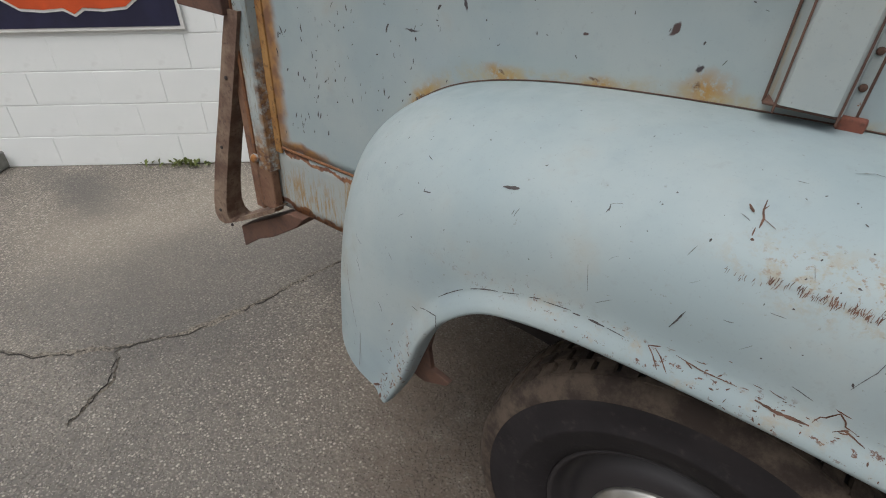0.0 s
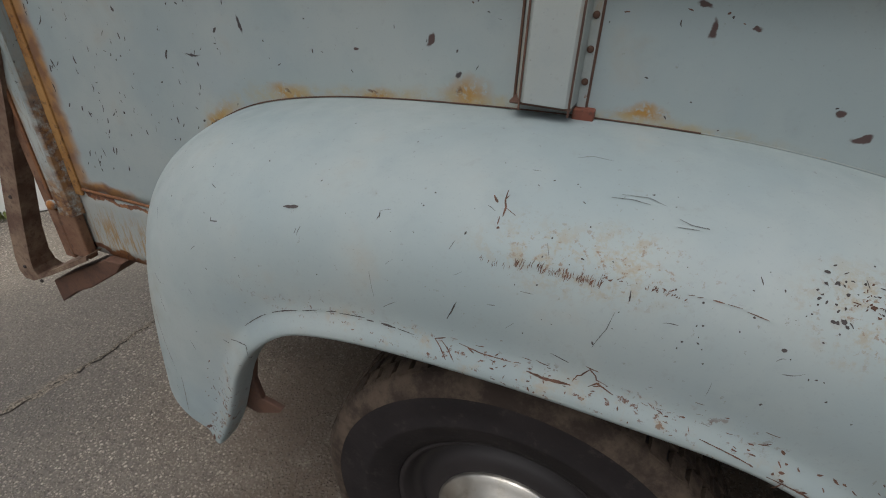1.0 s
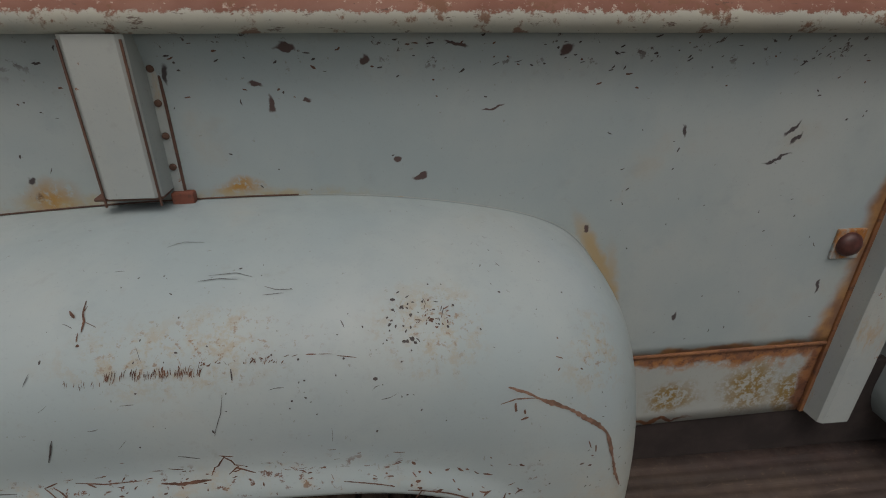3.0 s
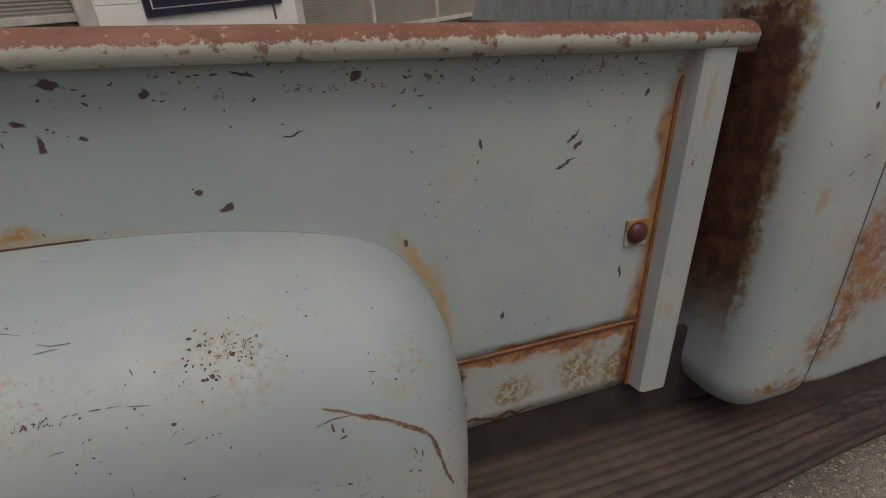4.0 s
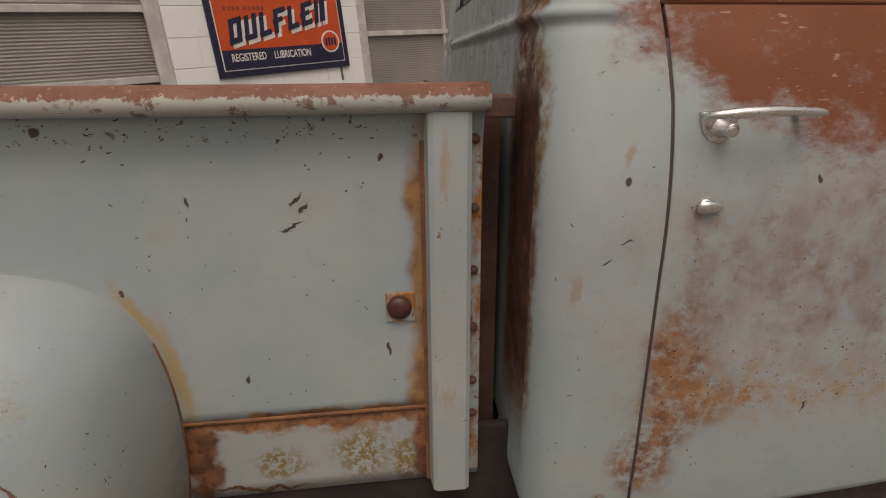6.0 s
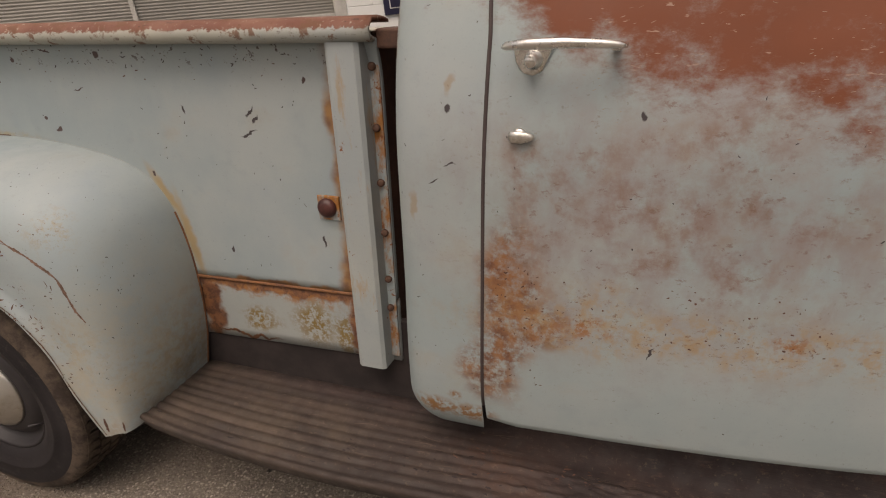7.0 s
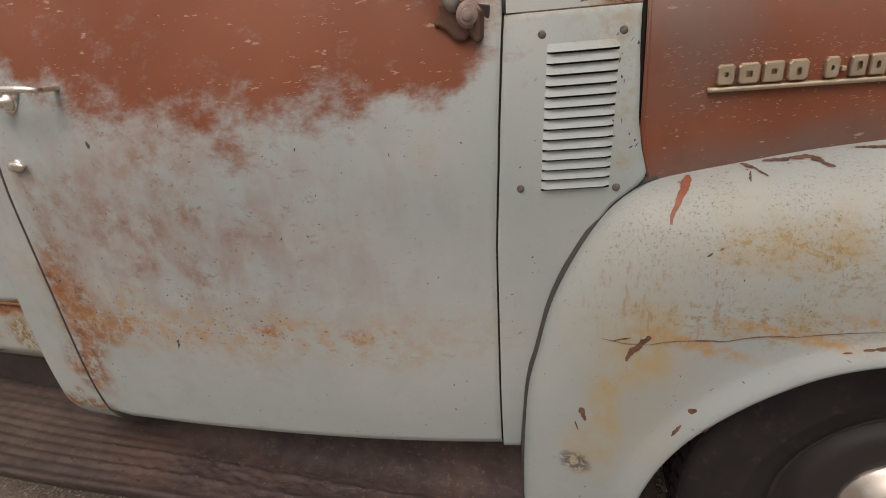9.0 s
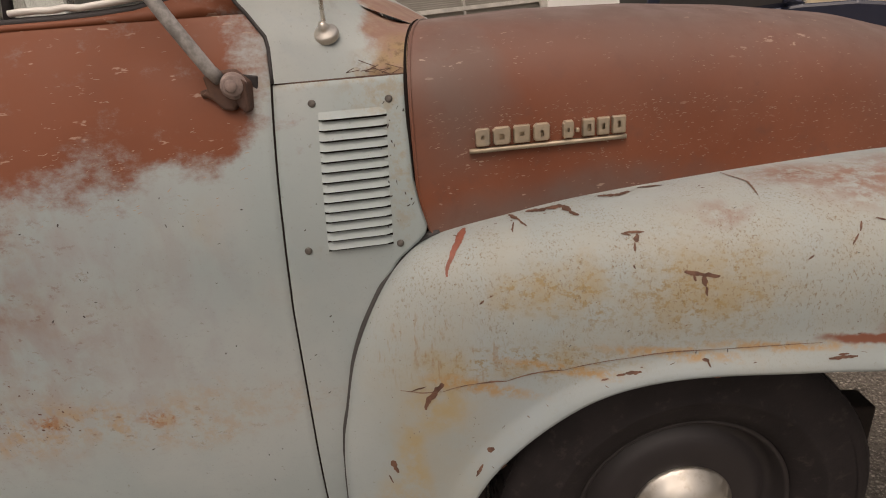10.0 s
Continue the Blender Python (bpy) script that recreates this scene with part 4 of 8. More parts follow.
def tube(name, pts, r, mat, n=10, cap=True):
    """A round bar along a line of points."""
    pts = [Vector(p) for p in pts]
    rings = []
    side = None
    for i, p in enumerate(pts):
        d = (pts[min(i + 1, len(pts) - 1)] - pts[max(i - 1, 0)]).normalized()
        if side is None:
            side = d.orthogonal().normalized()
        side = (side - d * side.dot(d)).normalized()
        up = d.cross(side)
        rr = r[i] if isinstance(r, (list, tuple)) else r
        rings.append([p + (side * math.cos(2 * math.pi * k / n) + up * math.sin(2 * math.pi * k / n)) * rr for k in range(n)])
    return along(name, lambda q: q, rings, mat, cap)


def bolt_mesh(name, r, h, mat, sides=6):
    """A domed bolt head that points to -y."""
    return lathe(name, [(r, 0.002), (r, -h * 0.5), (r * 0.75, -h * 0.85), (r * 0.3, -h), (0.0001, -h)], mat, 14)


# ---- ground ----
def ground_mesh():
    xs = [-400, -120, -40, -14] + [-7 + 0.12 * i for i in range(101)] + [12, 40, 120, 400]
    ys = [-400, -120, -40, -12, -5] + [-3 + 0.12 * i for i in range(76)] + [12, 40, 120, 400]
    V, F = [], []
    for y in ys:
        for x in xs:
            near = abs(x) < 7.5 and -3.2 < y < 7
            V.append((x, y, 0.010 * (noise.noise((x * 0.9, y * 0.9, 2.0))) * (1 if near else 0) + GROUND - 0.004))
    n = len(xs)
    for j in range(len(ys) - 1):
        for i in range(n - 1):
            a = j * n + i
            F.append((a, a + 1, a + n + 1, a + n))
    return mesh_of("ground", V, F, M_ASPHALT)


ground = thing("ground", "weathered grey asphalt yard with exposed stone and oil spots", "ground", kind="structure", data=ground_mesh())


def crack_mesh(name, pts, width, mat, seed):
    """An open crack with ragged raised edges, laid along a line on the ground."""
    rnd = random.Random(seed)
    fine = []
    for (x0, y0), (x1, y1) in zip(pts, pts[1:]):
        k = max(2, int(math.hypot(x1 - x0, y1 - y0) / 0.025))
        for i in range(k):
            t = i / k
            fine.append((lerp(x0, x1, t) + rnd.uniform(-0.010, 0.010), lerp(y0, y1, t) + rnd.uniform(-0.010, 0.010)))
    V, F = [], []
    for i, (x, y) in enumerate(fine):
        a, b = fine[max(i - 1, 0)], fine[min(i + 1, len(fine) - 1)]
        d = Vector((b[0] - a[0], b[1] - a[1], 0)).normalized()
        s = Vector((-d.y, d.x, 0))
        wd = width * max(0.06, 0.75 + 1.3 * noise.noise((x * 4.0, y * 4.0, seed))) * rnd.uniform(0.5, 1.2) * min(1, 4 * i / len(fine) + 0.2, 4 * (1 - i / len(fine)) + 0.2)
        z = 0.010 * noise.noise((x * 0.9, y * 0.9, 2.0)) + GROUND - 0.004
        for off, h in ((-1.5, 0.001), (-0.55, 0.0045), (0, 0.0015), (0.55, 0.0045), (1.5, 0.001)):
            V.append(Vector((x, y, z + h)) + s * wd * off)
    for i in range(len(fine) - 1):
        for k in range(4):
            a = i * 5 + k
            F.append((a, a + 1, a + 6, a + 5))
    return mesh_of(name, V, F, mat, False)


M_CRACK = simple("crumbled_crack_edge", (0.27, 0.235, 0.190), 0.95, 0.0, 0.75, 110.0)
M_SPLIT = simple("dark_crack_split", (0.060, 0.052, 0.045), 0.95, 0.0, 0.6, 60.0)
for pts, wd, sd in (CRACK_LINES):
    part("crack", crack_mesh("crack", pts, wd * 0.55, M_CRACK, sd), ground, "ragged crack with crumbled edges")
    part("crack", crack_mesh("crack", [(x + 0.004, y - 0.012) for x, y in pts], wd * 0.12, M_SPLIT, sd + 40), ground, "dark open split")

# ---- the truck ----
truck = thing("pickup_truck", "old pale blue pickup truck with rust and worn red primer", "pickup truck", pose(0, 0, 1.012, 0, 4.1, 0))


def flip_y(v):
    return (v[0], 2 * MID - v[1], v[2])


# cargo bed
SEAM = [(-1.80, -0.385), (0.86, -0.332)]
FOOT = [(-1.80, -0.590), (0.86, -0.512)]


def bed_upper(u, v):
    x = lerp(-1.775, 0.806, u)
    z = lerp(table(SEAM, x) + 0.003, 0.252, v)
    return (x, -0.022 * max(0, (z - 0.16) / 0.09) ** 2 if z > 0.16 else 0.0, z)


def bed_lower(u, v):
    x = lerp(-1.775, 0.806, u)
    return (x, 0.004, lerp(table(FOOT, x), table(SEAM, x) - 0.003, v))


def far(fn):
    return lambda u, v: flip_y(fn(u, v))


bed = part("bed_side", sheet("bed_side", bed_upper, 90, 26, M_BED, 0.012), truck, "pale blue bed side with dark chips and rust at the seams")
part("lower_panel", sheet("lower_panel", bed_lower, 60, 6, M_LOWBED, 0.012), bed, "lower bed panel with rusted borders")
part("bed_side", sheet("bed_side", (lambda u, v: (lambda q: (q[0], q[1], q[2] - 0.070))(flip_y(bed_upper(u, v)))), 30, 10, M_PAINT, 0.012, (0, -1, 0), flip=True), truck)
part("lower_panel", sheet("lower_panel", far(bed_lower), 20, 4, M_PAINT, 0.012, (0, -1, 0), flip=True), bed)
part("seam_bead", along("seam_bead", lambda x: [(x, 0.004 - 0.007 * math.sin(a), table(SEAM, x) + 0.006 * math.cos(a)) for a in [math.pi * k / 6 for k in range(7)]],
                        [-1.775 + 0.089 * i for i in range(30)], M_BANDRUST), bed, "rusted folded seam")


def rail_ring(x, side=1):
    prof = [(0.046, 0.283), (0.02, 0.289), (-0.008, 0.292), (-0.030, 0.290), (-0.046, 0.282), (-0.055, 0.268), (-0.052, 0.254), (-0.040, 0.246), (-0.026, 0.247), (-0.022, 0.252),
            (-0.034, 0.256), (-0.045, 0.262), (-0.045, 0.272), (-0.036, 0.280), (-0.010, 0.284), (0.02, 0.282), (0.046, 0.277)]
    w = 0.003 * noise.noise((x * 2.0, 0.3, 0.7))
    out = [(x, y + w, z + w) for y, z in prof]
    return out if side > 0 else [(a, c, d - 0.070) for a, c, d in (flip_y(q) for q in out)][::-1]


part("bed_rail", along("bed_rail", rail_ring, [-1.80 + 0.0544 * i for i in range(49)], M_RAIL), truck, "rolled bed rail worn to red primer on top")
part("rail_crease", tube("rail_crease", [(x, -0.0225 + 0.0012 * noise.noise((x * 9, 0, 4)), 0.2490 + 0.0015 * noise.noise((x * 14, 3, 0))) for x in [-1.78 + 0.02 * i for i in range(129)]], [0.0022 + 0.0014 * noise.noise((i * 0.37, 8, 1)) for i in range(129)], M_SEAMRUST, 6), truck, "thin rust line under the bed rail")
part("bed_rail", along("bed_rail", lambda x: rail_ring(x, -1), [-1.80 + 0.5 * i for i in range(6)], M_RAIL), truck)


def stake(x0, x1, z0, z1, deep, left=0.012, right=0.012, mat=None):
    """A pressed stake pocket: a tapered channel standing off the bed side."""
    def ring(z):
        e = 0.006
        pts = [(x0, 0.002), (x0 + left - e * 0.4, -deep + e), (x0 + left + e, -deep), (x1 - right - e, -deep), (x1 - right + e * 0.4, -deep + e), (x1, 0.002)]
        return [(x, y, z) for x, y in pts]
    zs = [z0, z0 + 0.004] + [lerp(z0, z1, k / 8) for k in range(1, 9)]
    return along("stake_pocket", ring, zs, mat or M_STAKE, True, False)


part("stake_pocket", stake(-0.567, -0.472, 0.034, 0.246, 0.046, 0.017, 0.005), truck, "pressed channel stake pocket with rusty edges")
for xa, xb in ((-0.571, -0.567), (-0.4605, -0.4565)):
    part("rust_edge", block("rust_edge", (xa, -0.003, 0.022), (xb, 0.003, 0.246), M_DARKRUST, 0.001), truck)
fl = part("pocket_flange", block("pocket_flange", (-0.473, -0.004, 0.026), (-0.460, 0.002, 0.244), M_STAKE, 0.001), truck, "rusty bolted flange")
for z in (0.20, 0.155, 0.11, 0.065):
    part("bolt", bolt_mesh("bolt", 0.0050, 0.004, M_DARKRUST), fl, m=pose(-0.4665, -0.004, z))
for xa in (-0.5515, -0.4785):
    part("rust_edge", block("rust_edge", (xa, -0.0468, 0.022), (xa + 0.003, -0.044, 0.240), M_DARKRUST, 0.0006), truck)
part("rust_edge", block("rust_edge", (-0.566, -0.0435, 0.0295), (-0.474, 0.0, 0.0345), M_DARKRUST, 0.002), truck, "rusted foot of the stake pocket")
part("rust_plate", block("rust_plate", (-0.476, -0.014, 0.008), (-0.444, 0.003, 0.028), M_REDRUST, 0.003), truck, "rusted foot of the stake pocket")
part("stake_pocket", stake(0.704, 0.786, -0.512, 0.246, 0.044, 0.008, 0.006), truck, "tall pressed stake pocket with rust streaks")
fl = part("front_flange", block("front_flange", (0.776, -0.005, -0.495), (0.806, 0.003, 0.236), M_FLANGE, 0.002), truck, "rusty bolted front flange of the bed")
part("rust_edge", block("rust_edge", (0.697, -0.004, -0.515), (0.706, 0.003, 0.236), M_BANDRUST, 0.001), truck, "rusted joint beside the stake pocket")
for z in (0.199, 0.078, -0.040, -0.157, -0.275, -0.352):
    part("bolt", bolt_mesh("bolt", 0.0085, 0.010, M_DARKRUST), fl, m=pose(0.792, -0.005, z))
part("rust_edge", block("rust_edge", (-1.729, -0.005, -0.40), (-1.703, 0.003, 0.240), M_ORANGERUST, 0.002), truck, "orange rust band beside the rear post")
part("rust_edge", block("rust_edge", (-1.7965, -0.0365, -0.45), (-1.785, -0.028, 0.235), M_BANDRUST, 0.001), truck)
part("stake_pocket", stake(-1.795, -1.728, -0.46, 0.246, 0.034, 0.008, 0.008, M_POST), truck, "rear corner post with rusted edges")
refl = part("reflector", block("reflector", (0.628, -0.006, -0.140), (0.683, 0.001, -0.081), M_FLANGE, 0.002), truck, "small square reflector plate with a rusted lens")
part("lens", lathe("lens", [(0.023, 0.0), (0.023, -0.006), (0.018, -0.012), (0.010, -0.015), (0.0001, -0.0155)], M_LENS, 20), refl, "round rusted lens", pose(0.653, -0.006, -0.109))
part("bed_front_wall", block("bed_front_wall", (0.786, 0.008, -0.50), (0.803, 2 * MID - 0.008, 0.262), M_DARKRUST, 0.004), truck, "rusty front wall of the bed")
part("bed_brace", block("bed_brace", (0.803, 0.12, -0.50), (0.862, 2 * MID - 0.12, 0.250), M_DARKRUST, 0.004), truck, "dark rusty brace in front of the bed")
part("corner_cap", block("corner_cap", (0.806, -0.010, 0.232), (0.862, 0.075, 0.268), M_DARKRUST, 0.004), truck, "rusty corner bracket")
part("tailgate", block("tailgate", (-1.80, 0.05, -0.42), (-1.765, 2 * MID - 0.05, 0.27), M_PAINT, 0.008), truck)
for k in range(9):
    y0 = 0.02 + k * 0.147
    part("plank", block("plank", (-1.75, y0, -0.475), (0.78, y0 + 0.139, -0.448), M_WOOD, 0.003), truck)
part("frame_rail", block("frame_rail", (-1.7, 0.24, -0.66), (3.2, 0.31, -0.52), M_DARK, 0.006), truck)
part("frame_rail", block("frame_rail", (-1.7, 1.05, -0.66), (3.2, 1.12, -0.52), M_DARK, 0.006), truck)
# the apron's brown is kept very dark: shade under the body is in it
part("sill_apron", block("sill_apron", (0.15, 0.012, -0.70), (2.30, 0.030, -0.40), simple("shaded_sill_brown", (0.032, 0.023, 0.022), 0.9, 0.0, 0.5, 14.0), 0.004), truck, "dark recessed apron over the running board")

# rear corner hardware: a bent angle iron behind the bed, its flange outwards
def angle_iron(name, rows, y, mat, th=0.006):
    """Rows: the flange's outer edge x, z, its inner edge x, z, and how deep the web runs back."""
    rings = []
    for xo, zo, xi, zi, deep in rows:
        d = Vector((xo - xi, 0, zo - zi)).normalized() * th
        rings.append([(xo, y, zo), (xi, y, zi), (xi, y + deep, zi), (xi + d.x, y + deep, zi + d.z), (xi + d.x, y + th, zi + d.z), (xo, y + th, zo)])
    return along(name, lambda q: q, rings, mat, True, False)


IRON = [(-1.800, -0.020, -1.745, -0.020, 0.045), (-1.840, -0.110, -1.780, -0.110, 0.045), (-1.882, -0.210, -1.818, -0.205, 0.045), (-1.928, -0.320, -1.862, -0.312, 0.046),
        (-1.977, -0.430, -1.908, -0.422, 0.048), (-2.035, -0.570, -1.962, -0.560, 0.052), (-2.074, -0.680, -1.995, -0.655, 0.060), (-2.082, -0.728, -2.004, -0.700, 0.070),
        (-2.066, -0.752, -1.998, -0.722, 0.080), (-2.030, -0.752, -1.985, -0.730, 0.090), (-1.930, -0.702, -1.925, -0.684, 0.095), (-1.800, -0.632, -1.795, -0.614, 0.095), (-1.725, -0.590, -1.720, -0.572, 0.095)]
bar = part("rear_bracket", angle_iron("rear_bracket", IRON, -0.045, M_IRON), truck, "bent rusty angle iron bracket at the rear corner")
for x, z in ((-1.850, -0.205), (-1.948, -0.440), (-2.040, -0.700), (-1.985, -0.738)):
    part("bolt", bolt_mesh("bolt", 0.0055, 0.004, M_DARK), bar, m=pose(x, -0.046, z))
part("bracket_arm", block("bracket_arm", (-2.00, -0.06, -0.035), (-1.79, 0.0, 0.010), M_DARKRUST, 0.004), bar)
part("side_strip", block("side_strip", (-1.836, -0.030, -0.61), (-1.798, 0.02, 0.24), M_RUST, 0.004), bar, "rusty strip beside the rear post")
part("mount_plate", block("mount_plate", (-1.815, -0.028, -0.60), (-1.735, 0.0, -0.42), M_RUST, 0.005), truck, "rusty mounting plate under the rear post")
part("bolt", bolt_mesh("bolt", 0.014, 0.016, M_FLANGE), truck, m=pose(-1.79, -0.034, -0.43))
part("mud_flap", slab("mud_flap", [(-1.975, -0.750), (-1.69, -0.592), (-1.62, -0.585), (-1.66, -0.63), (-1.80, -0.725), (-1.88, -0.765), (-1.975, -0.835)], -0.02, 0.06, M_DARKRUST, 0.004), truck, "dark hanging flap under the bed corner")


# fenders
def fender(name, ctrl, mat, label, mirror=False, nu=120, nv=46):
    fn = (lambda u, v: flip_y(fender_point(ctrl, u, v))) if mirror else (lambda u, v: fender_point(ctrl, u, v))
    me = sheet(name, fn, nu, nv, mat, 0)
    ob = part(name, me, truck, label)
    return ob


rear_fender = fender("rear_fender", REAR_FENDER, M_RFENDER, "rounded pale blue rear fender with scratches and chipped lip")
fender("rear_fender", REAR_FENDER, M_PAINT, "", True, 60, 24)
front_fender = fender("front_fender", FRONT_FENDER, M_FFENDER, "pale front fender stained yellow and brown with rust")
fender("front_fender", FRONT_FENDER, M_PAINT, "", True, 60, 24)


def seam_line(ctrl, name, r, mat, label, s0=0.0, s1=1.0, dy=-0.001):
    pts = []
    for k in range(81):
        x0, z0, y0 = spline(ctrl, lerp(s0, s1, k / 80))[:3]
        pts.append((x0 + 0.002 * noise.noise((x0 * 20, z0 * 20, 1)), y0 + dy, z0 + 0.002))
    return part(name, tube(name, pts, r, mat, 6), truck, label)


seam_line(REAR_FENDER, "fender_seam", 0.0013, M_DARKRUST, "thin rusted joint between fender and bed", 0.46, 0.95)
seam_line(REAR_FENDER, "fender_seam", 0.0007, M_STAKE, "thin joint between fender and bed", 0.22, 0.46, 0.0)
seam_line(REAR_FENDER, "fender_seam", 0.0030, M_BANDRUST, "rusted joint between fender and bed", 0.0, 0.22)
seam_line(FRONT_FENDER, "fender_welt", 0.0078, M_WELT, "black rubber welt beside the front fender", 0.0, 0.44, 0.004)


def liner(ctrl, depth, name):
    """The inside of a fender: a dark sheet a little inside the skin, then a wall across."""
    def fn(u, v):
        x0, z0, y0, x1, z1, y1, power = spline(ctrl, u)
        if v <= 0.5:
            x, y, z = fender_point(ctrl, u, 0.8 * (1 - v * 2))
            return (lerp(x, x1, 0.03), y + 0.012, lerp(z, z1, 0.06) - 0.004)
        t = (v - 0.5) * 2
        return (lerp(x0, x1, 0.03), lerp(y0 + 0.012, depth, t), lerp(z0, z1, 0.06) - 0.004)
    return sheet(name, fn, 60, 24, M_DARK, 0)


part("wheel_housing", liner(FRONT_FENDER, 0.06, "wheel_housing"), truck, "dark inside of the front fender")
part("wheel_housing", liner(REAR_FENDER, 0.02, "wheel_housing"), truck, "dark inside of the rear fender")
part("splash_shield", slab("splash_shield", [(3.030, -0.19), (3.036, -0.273), (3.069, -0.318), (3.136, -0.399), (3.150, -0.45), (3.176, -0.475), (3.160, -0.505), (3.180, -0.558), (3.40, -0.56), (3.40, -0.15)], 0.0, 0.012, M_DARK, 0.004), truck, "dark ragged splash shield behind the front bumper")
part("flap_strip", slab("flap_strip", [(-0.911, -0.4), (-0.914, -0.426), (-0.922, -0.463), (-0.913, -0.511), (-0.869, -0.52), (-0.876, -0.532), (-0.93, -0.558), (-0.961, -0.552), (-0.965, -0.523)], -0.296, -0.284, M_DARKRUST, 0.002), truck, "dark hanging flap inside the fender tip")


part("inner_apron", slab("inner_apron", [(-1.06, -0.62), (-1.02, -0.40), (-0.90, -0.27), (-0.10, -0.25), (0.06, -0.40), (0.12, -0.64), (-0.2, -0.66)], 0.03, 0.045, M_DARK, 0.004), truck, "dark inner wheel arch of the bed")


# wheels
def wheel(m, cap=1.0, dust=None):
    w = part("wheel", None, truck, "steel wheel with a worn black tyre and domed hubcap", m)
    side = [(0.215, -0.060), (0.222, -0.074), (0.245, -0.086), (0.268, -0.0895), (0.274, -0.0935), (0.280, -0.0935), (0.286, -0.090), (0.315, -0.092), (0.342, -0.090), (0.352, -0.086),
            (0.362, -0.083), (0.371, -0.076), (0.3765, -0.066)]
    tyre = part("tyre", lathe("tyre", side + [(0.372, -0.060), (0.372, 0.060)] + [(r, -y) for r, y in side[::-1]], M_RUBBER, 96, closed=True), w, "cracked black tyre")
    for sgn in (1, -1):
        part("shoulder", lathe("shoulder", [(r, y * sgn) for r, y in ((0.3385, -0.0915), (0.345, -0.0905), (0.353, -0.0875), (0.363, -0.0845), (0.372, -0.077), (0.3775, -0.066), (0.3745, -0.058))], dust or M_TREAD, 96), tyre, "dusty tyre shoulder")
    bm = bmesh.new()
    n = 60
    for k in range(n):
        a = 2 * math.pi * k / n
        for y0, y1, sh in ((-0.072, -0.040, 0.0), (-0.034, -0.003, 0.5), (0.003, 0.034, 0.0), (0.040, 0.072, 0.5)):
            aa = a + sh * 2 * math.pi / n
            h = 0.36 * 2 * math.pi / n
            ps = []
            for rr in (0.368, 0.3825):
                for yy in (y0, y1):
                    for t in (-h, h):
                        rad = rr - (0.006 if abs(yy) > 0.07 and rr > 0.38 else 0)
                        ps.append(bm.verts.new((rad * math.cos(aa + t), yy, rad * math.sin(aa + t))))
            for f in ((4, 5, 7, 6), (0, 1, 5, 4), (2, 6, 7, 3), (0, 4, 6, 2), (1, 3, 7, 5)):
                bm.faces.new([ps[i] for i in f])
    bmesh.ops.recalc_face_normals(bm, faces=list(bm.faces))
    part("tread", bm_mesh("tread", bm, dust or M_TREAD), tyre, "dusty brown tread blocks")
    part("rim", lathe("rim", [(0.222, -0.062), (0.216, -0.072), (0.208, -0.066), (0.202, -0.045), (0.190, -0.036), (0.178, -0.040), (0.168, -0.052), (0.150, -0.060), (0.120, -0.062), (0.05, -0.062), (0.05, 0.06), (0.222, 0.062)], M_RIM, 64), w, "black painted rim")
    part("hubcap", lathe("hubcap", [(r * cap, y) for r, y in [(0.132, -0.058), (0.134, -0.064), (0.130, -0.070), (0.122, -0.074), (0.110, -0.086), (0.09, -0.100), (0.065, -0.110), (0.035, -0.116), (0.0001, -0.118)]], M_CAP, 48), w, "dull scuffed domed hubcap")
    part("valve", tube("valve", [(0.195, -0.05, -0.03), (0.170, -0.085, -0.03)], 0.0035, M_RIM, 8), w)
    return w


wheel(pose(-0.443, -0.165, -0.702, 0, 20, 0))
wheel(pose(2.664, 0.018, -0.522, 0, 0, 7) @ pose(0, 0, 0, 0, 50, 0) @ Matrix.Scale(0.935, 4), 0.77, M_RUBBER)
wheel(pose(-0.455, 2 * MID + 0.165, -0.704, 0, 0, 180))
wheel(pose(2.664, 2 * MID - 0.018, -0.522, 0, 0, 180) @ Matrix.Scale(0.935, 4))
part("axle", tube("axle", [(-0.455, -0.1, -0.704), (-0.455, 2 * MID + 0.1, -0.704)], 0.045, M_DARK, 14), truck)
part("axle", tube("axle", [(2.664, 0.05, -0.522), (2.664, 2 * MID - 0.05, -0.522)], 0.035, M_DARK, 14), truck)


# running board: a ribbed step with a rolled outer edge
def board_edge(x):
    return table([(0.10, -0.232), (0.20, -0.253), (0.32, -0.268), (0.45, -0.278), (0.60, -0.282), (0.75, -0.282), (0.93, -0.273), (1.2, -0.252), (1.42, -0.244), (1.6, -0.236), (1.8, -0.222), (1.95, -0.206), (2.15, -0.185)], x)


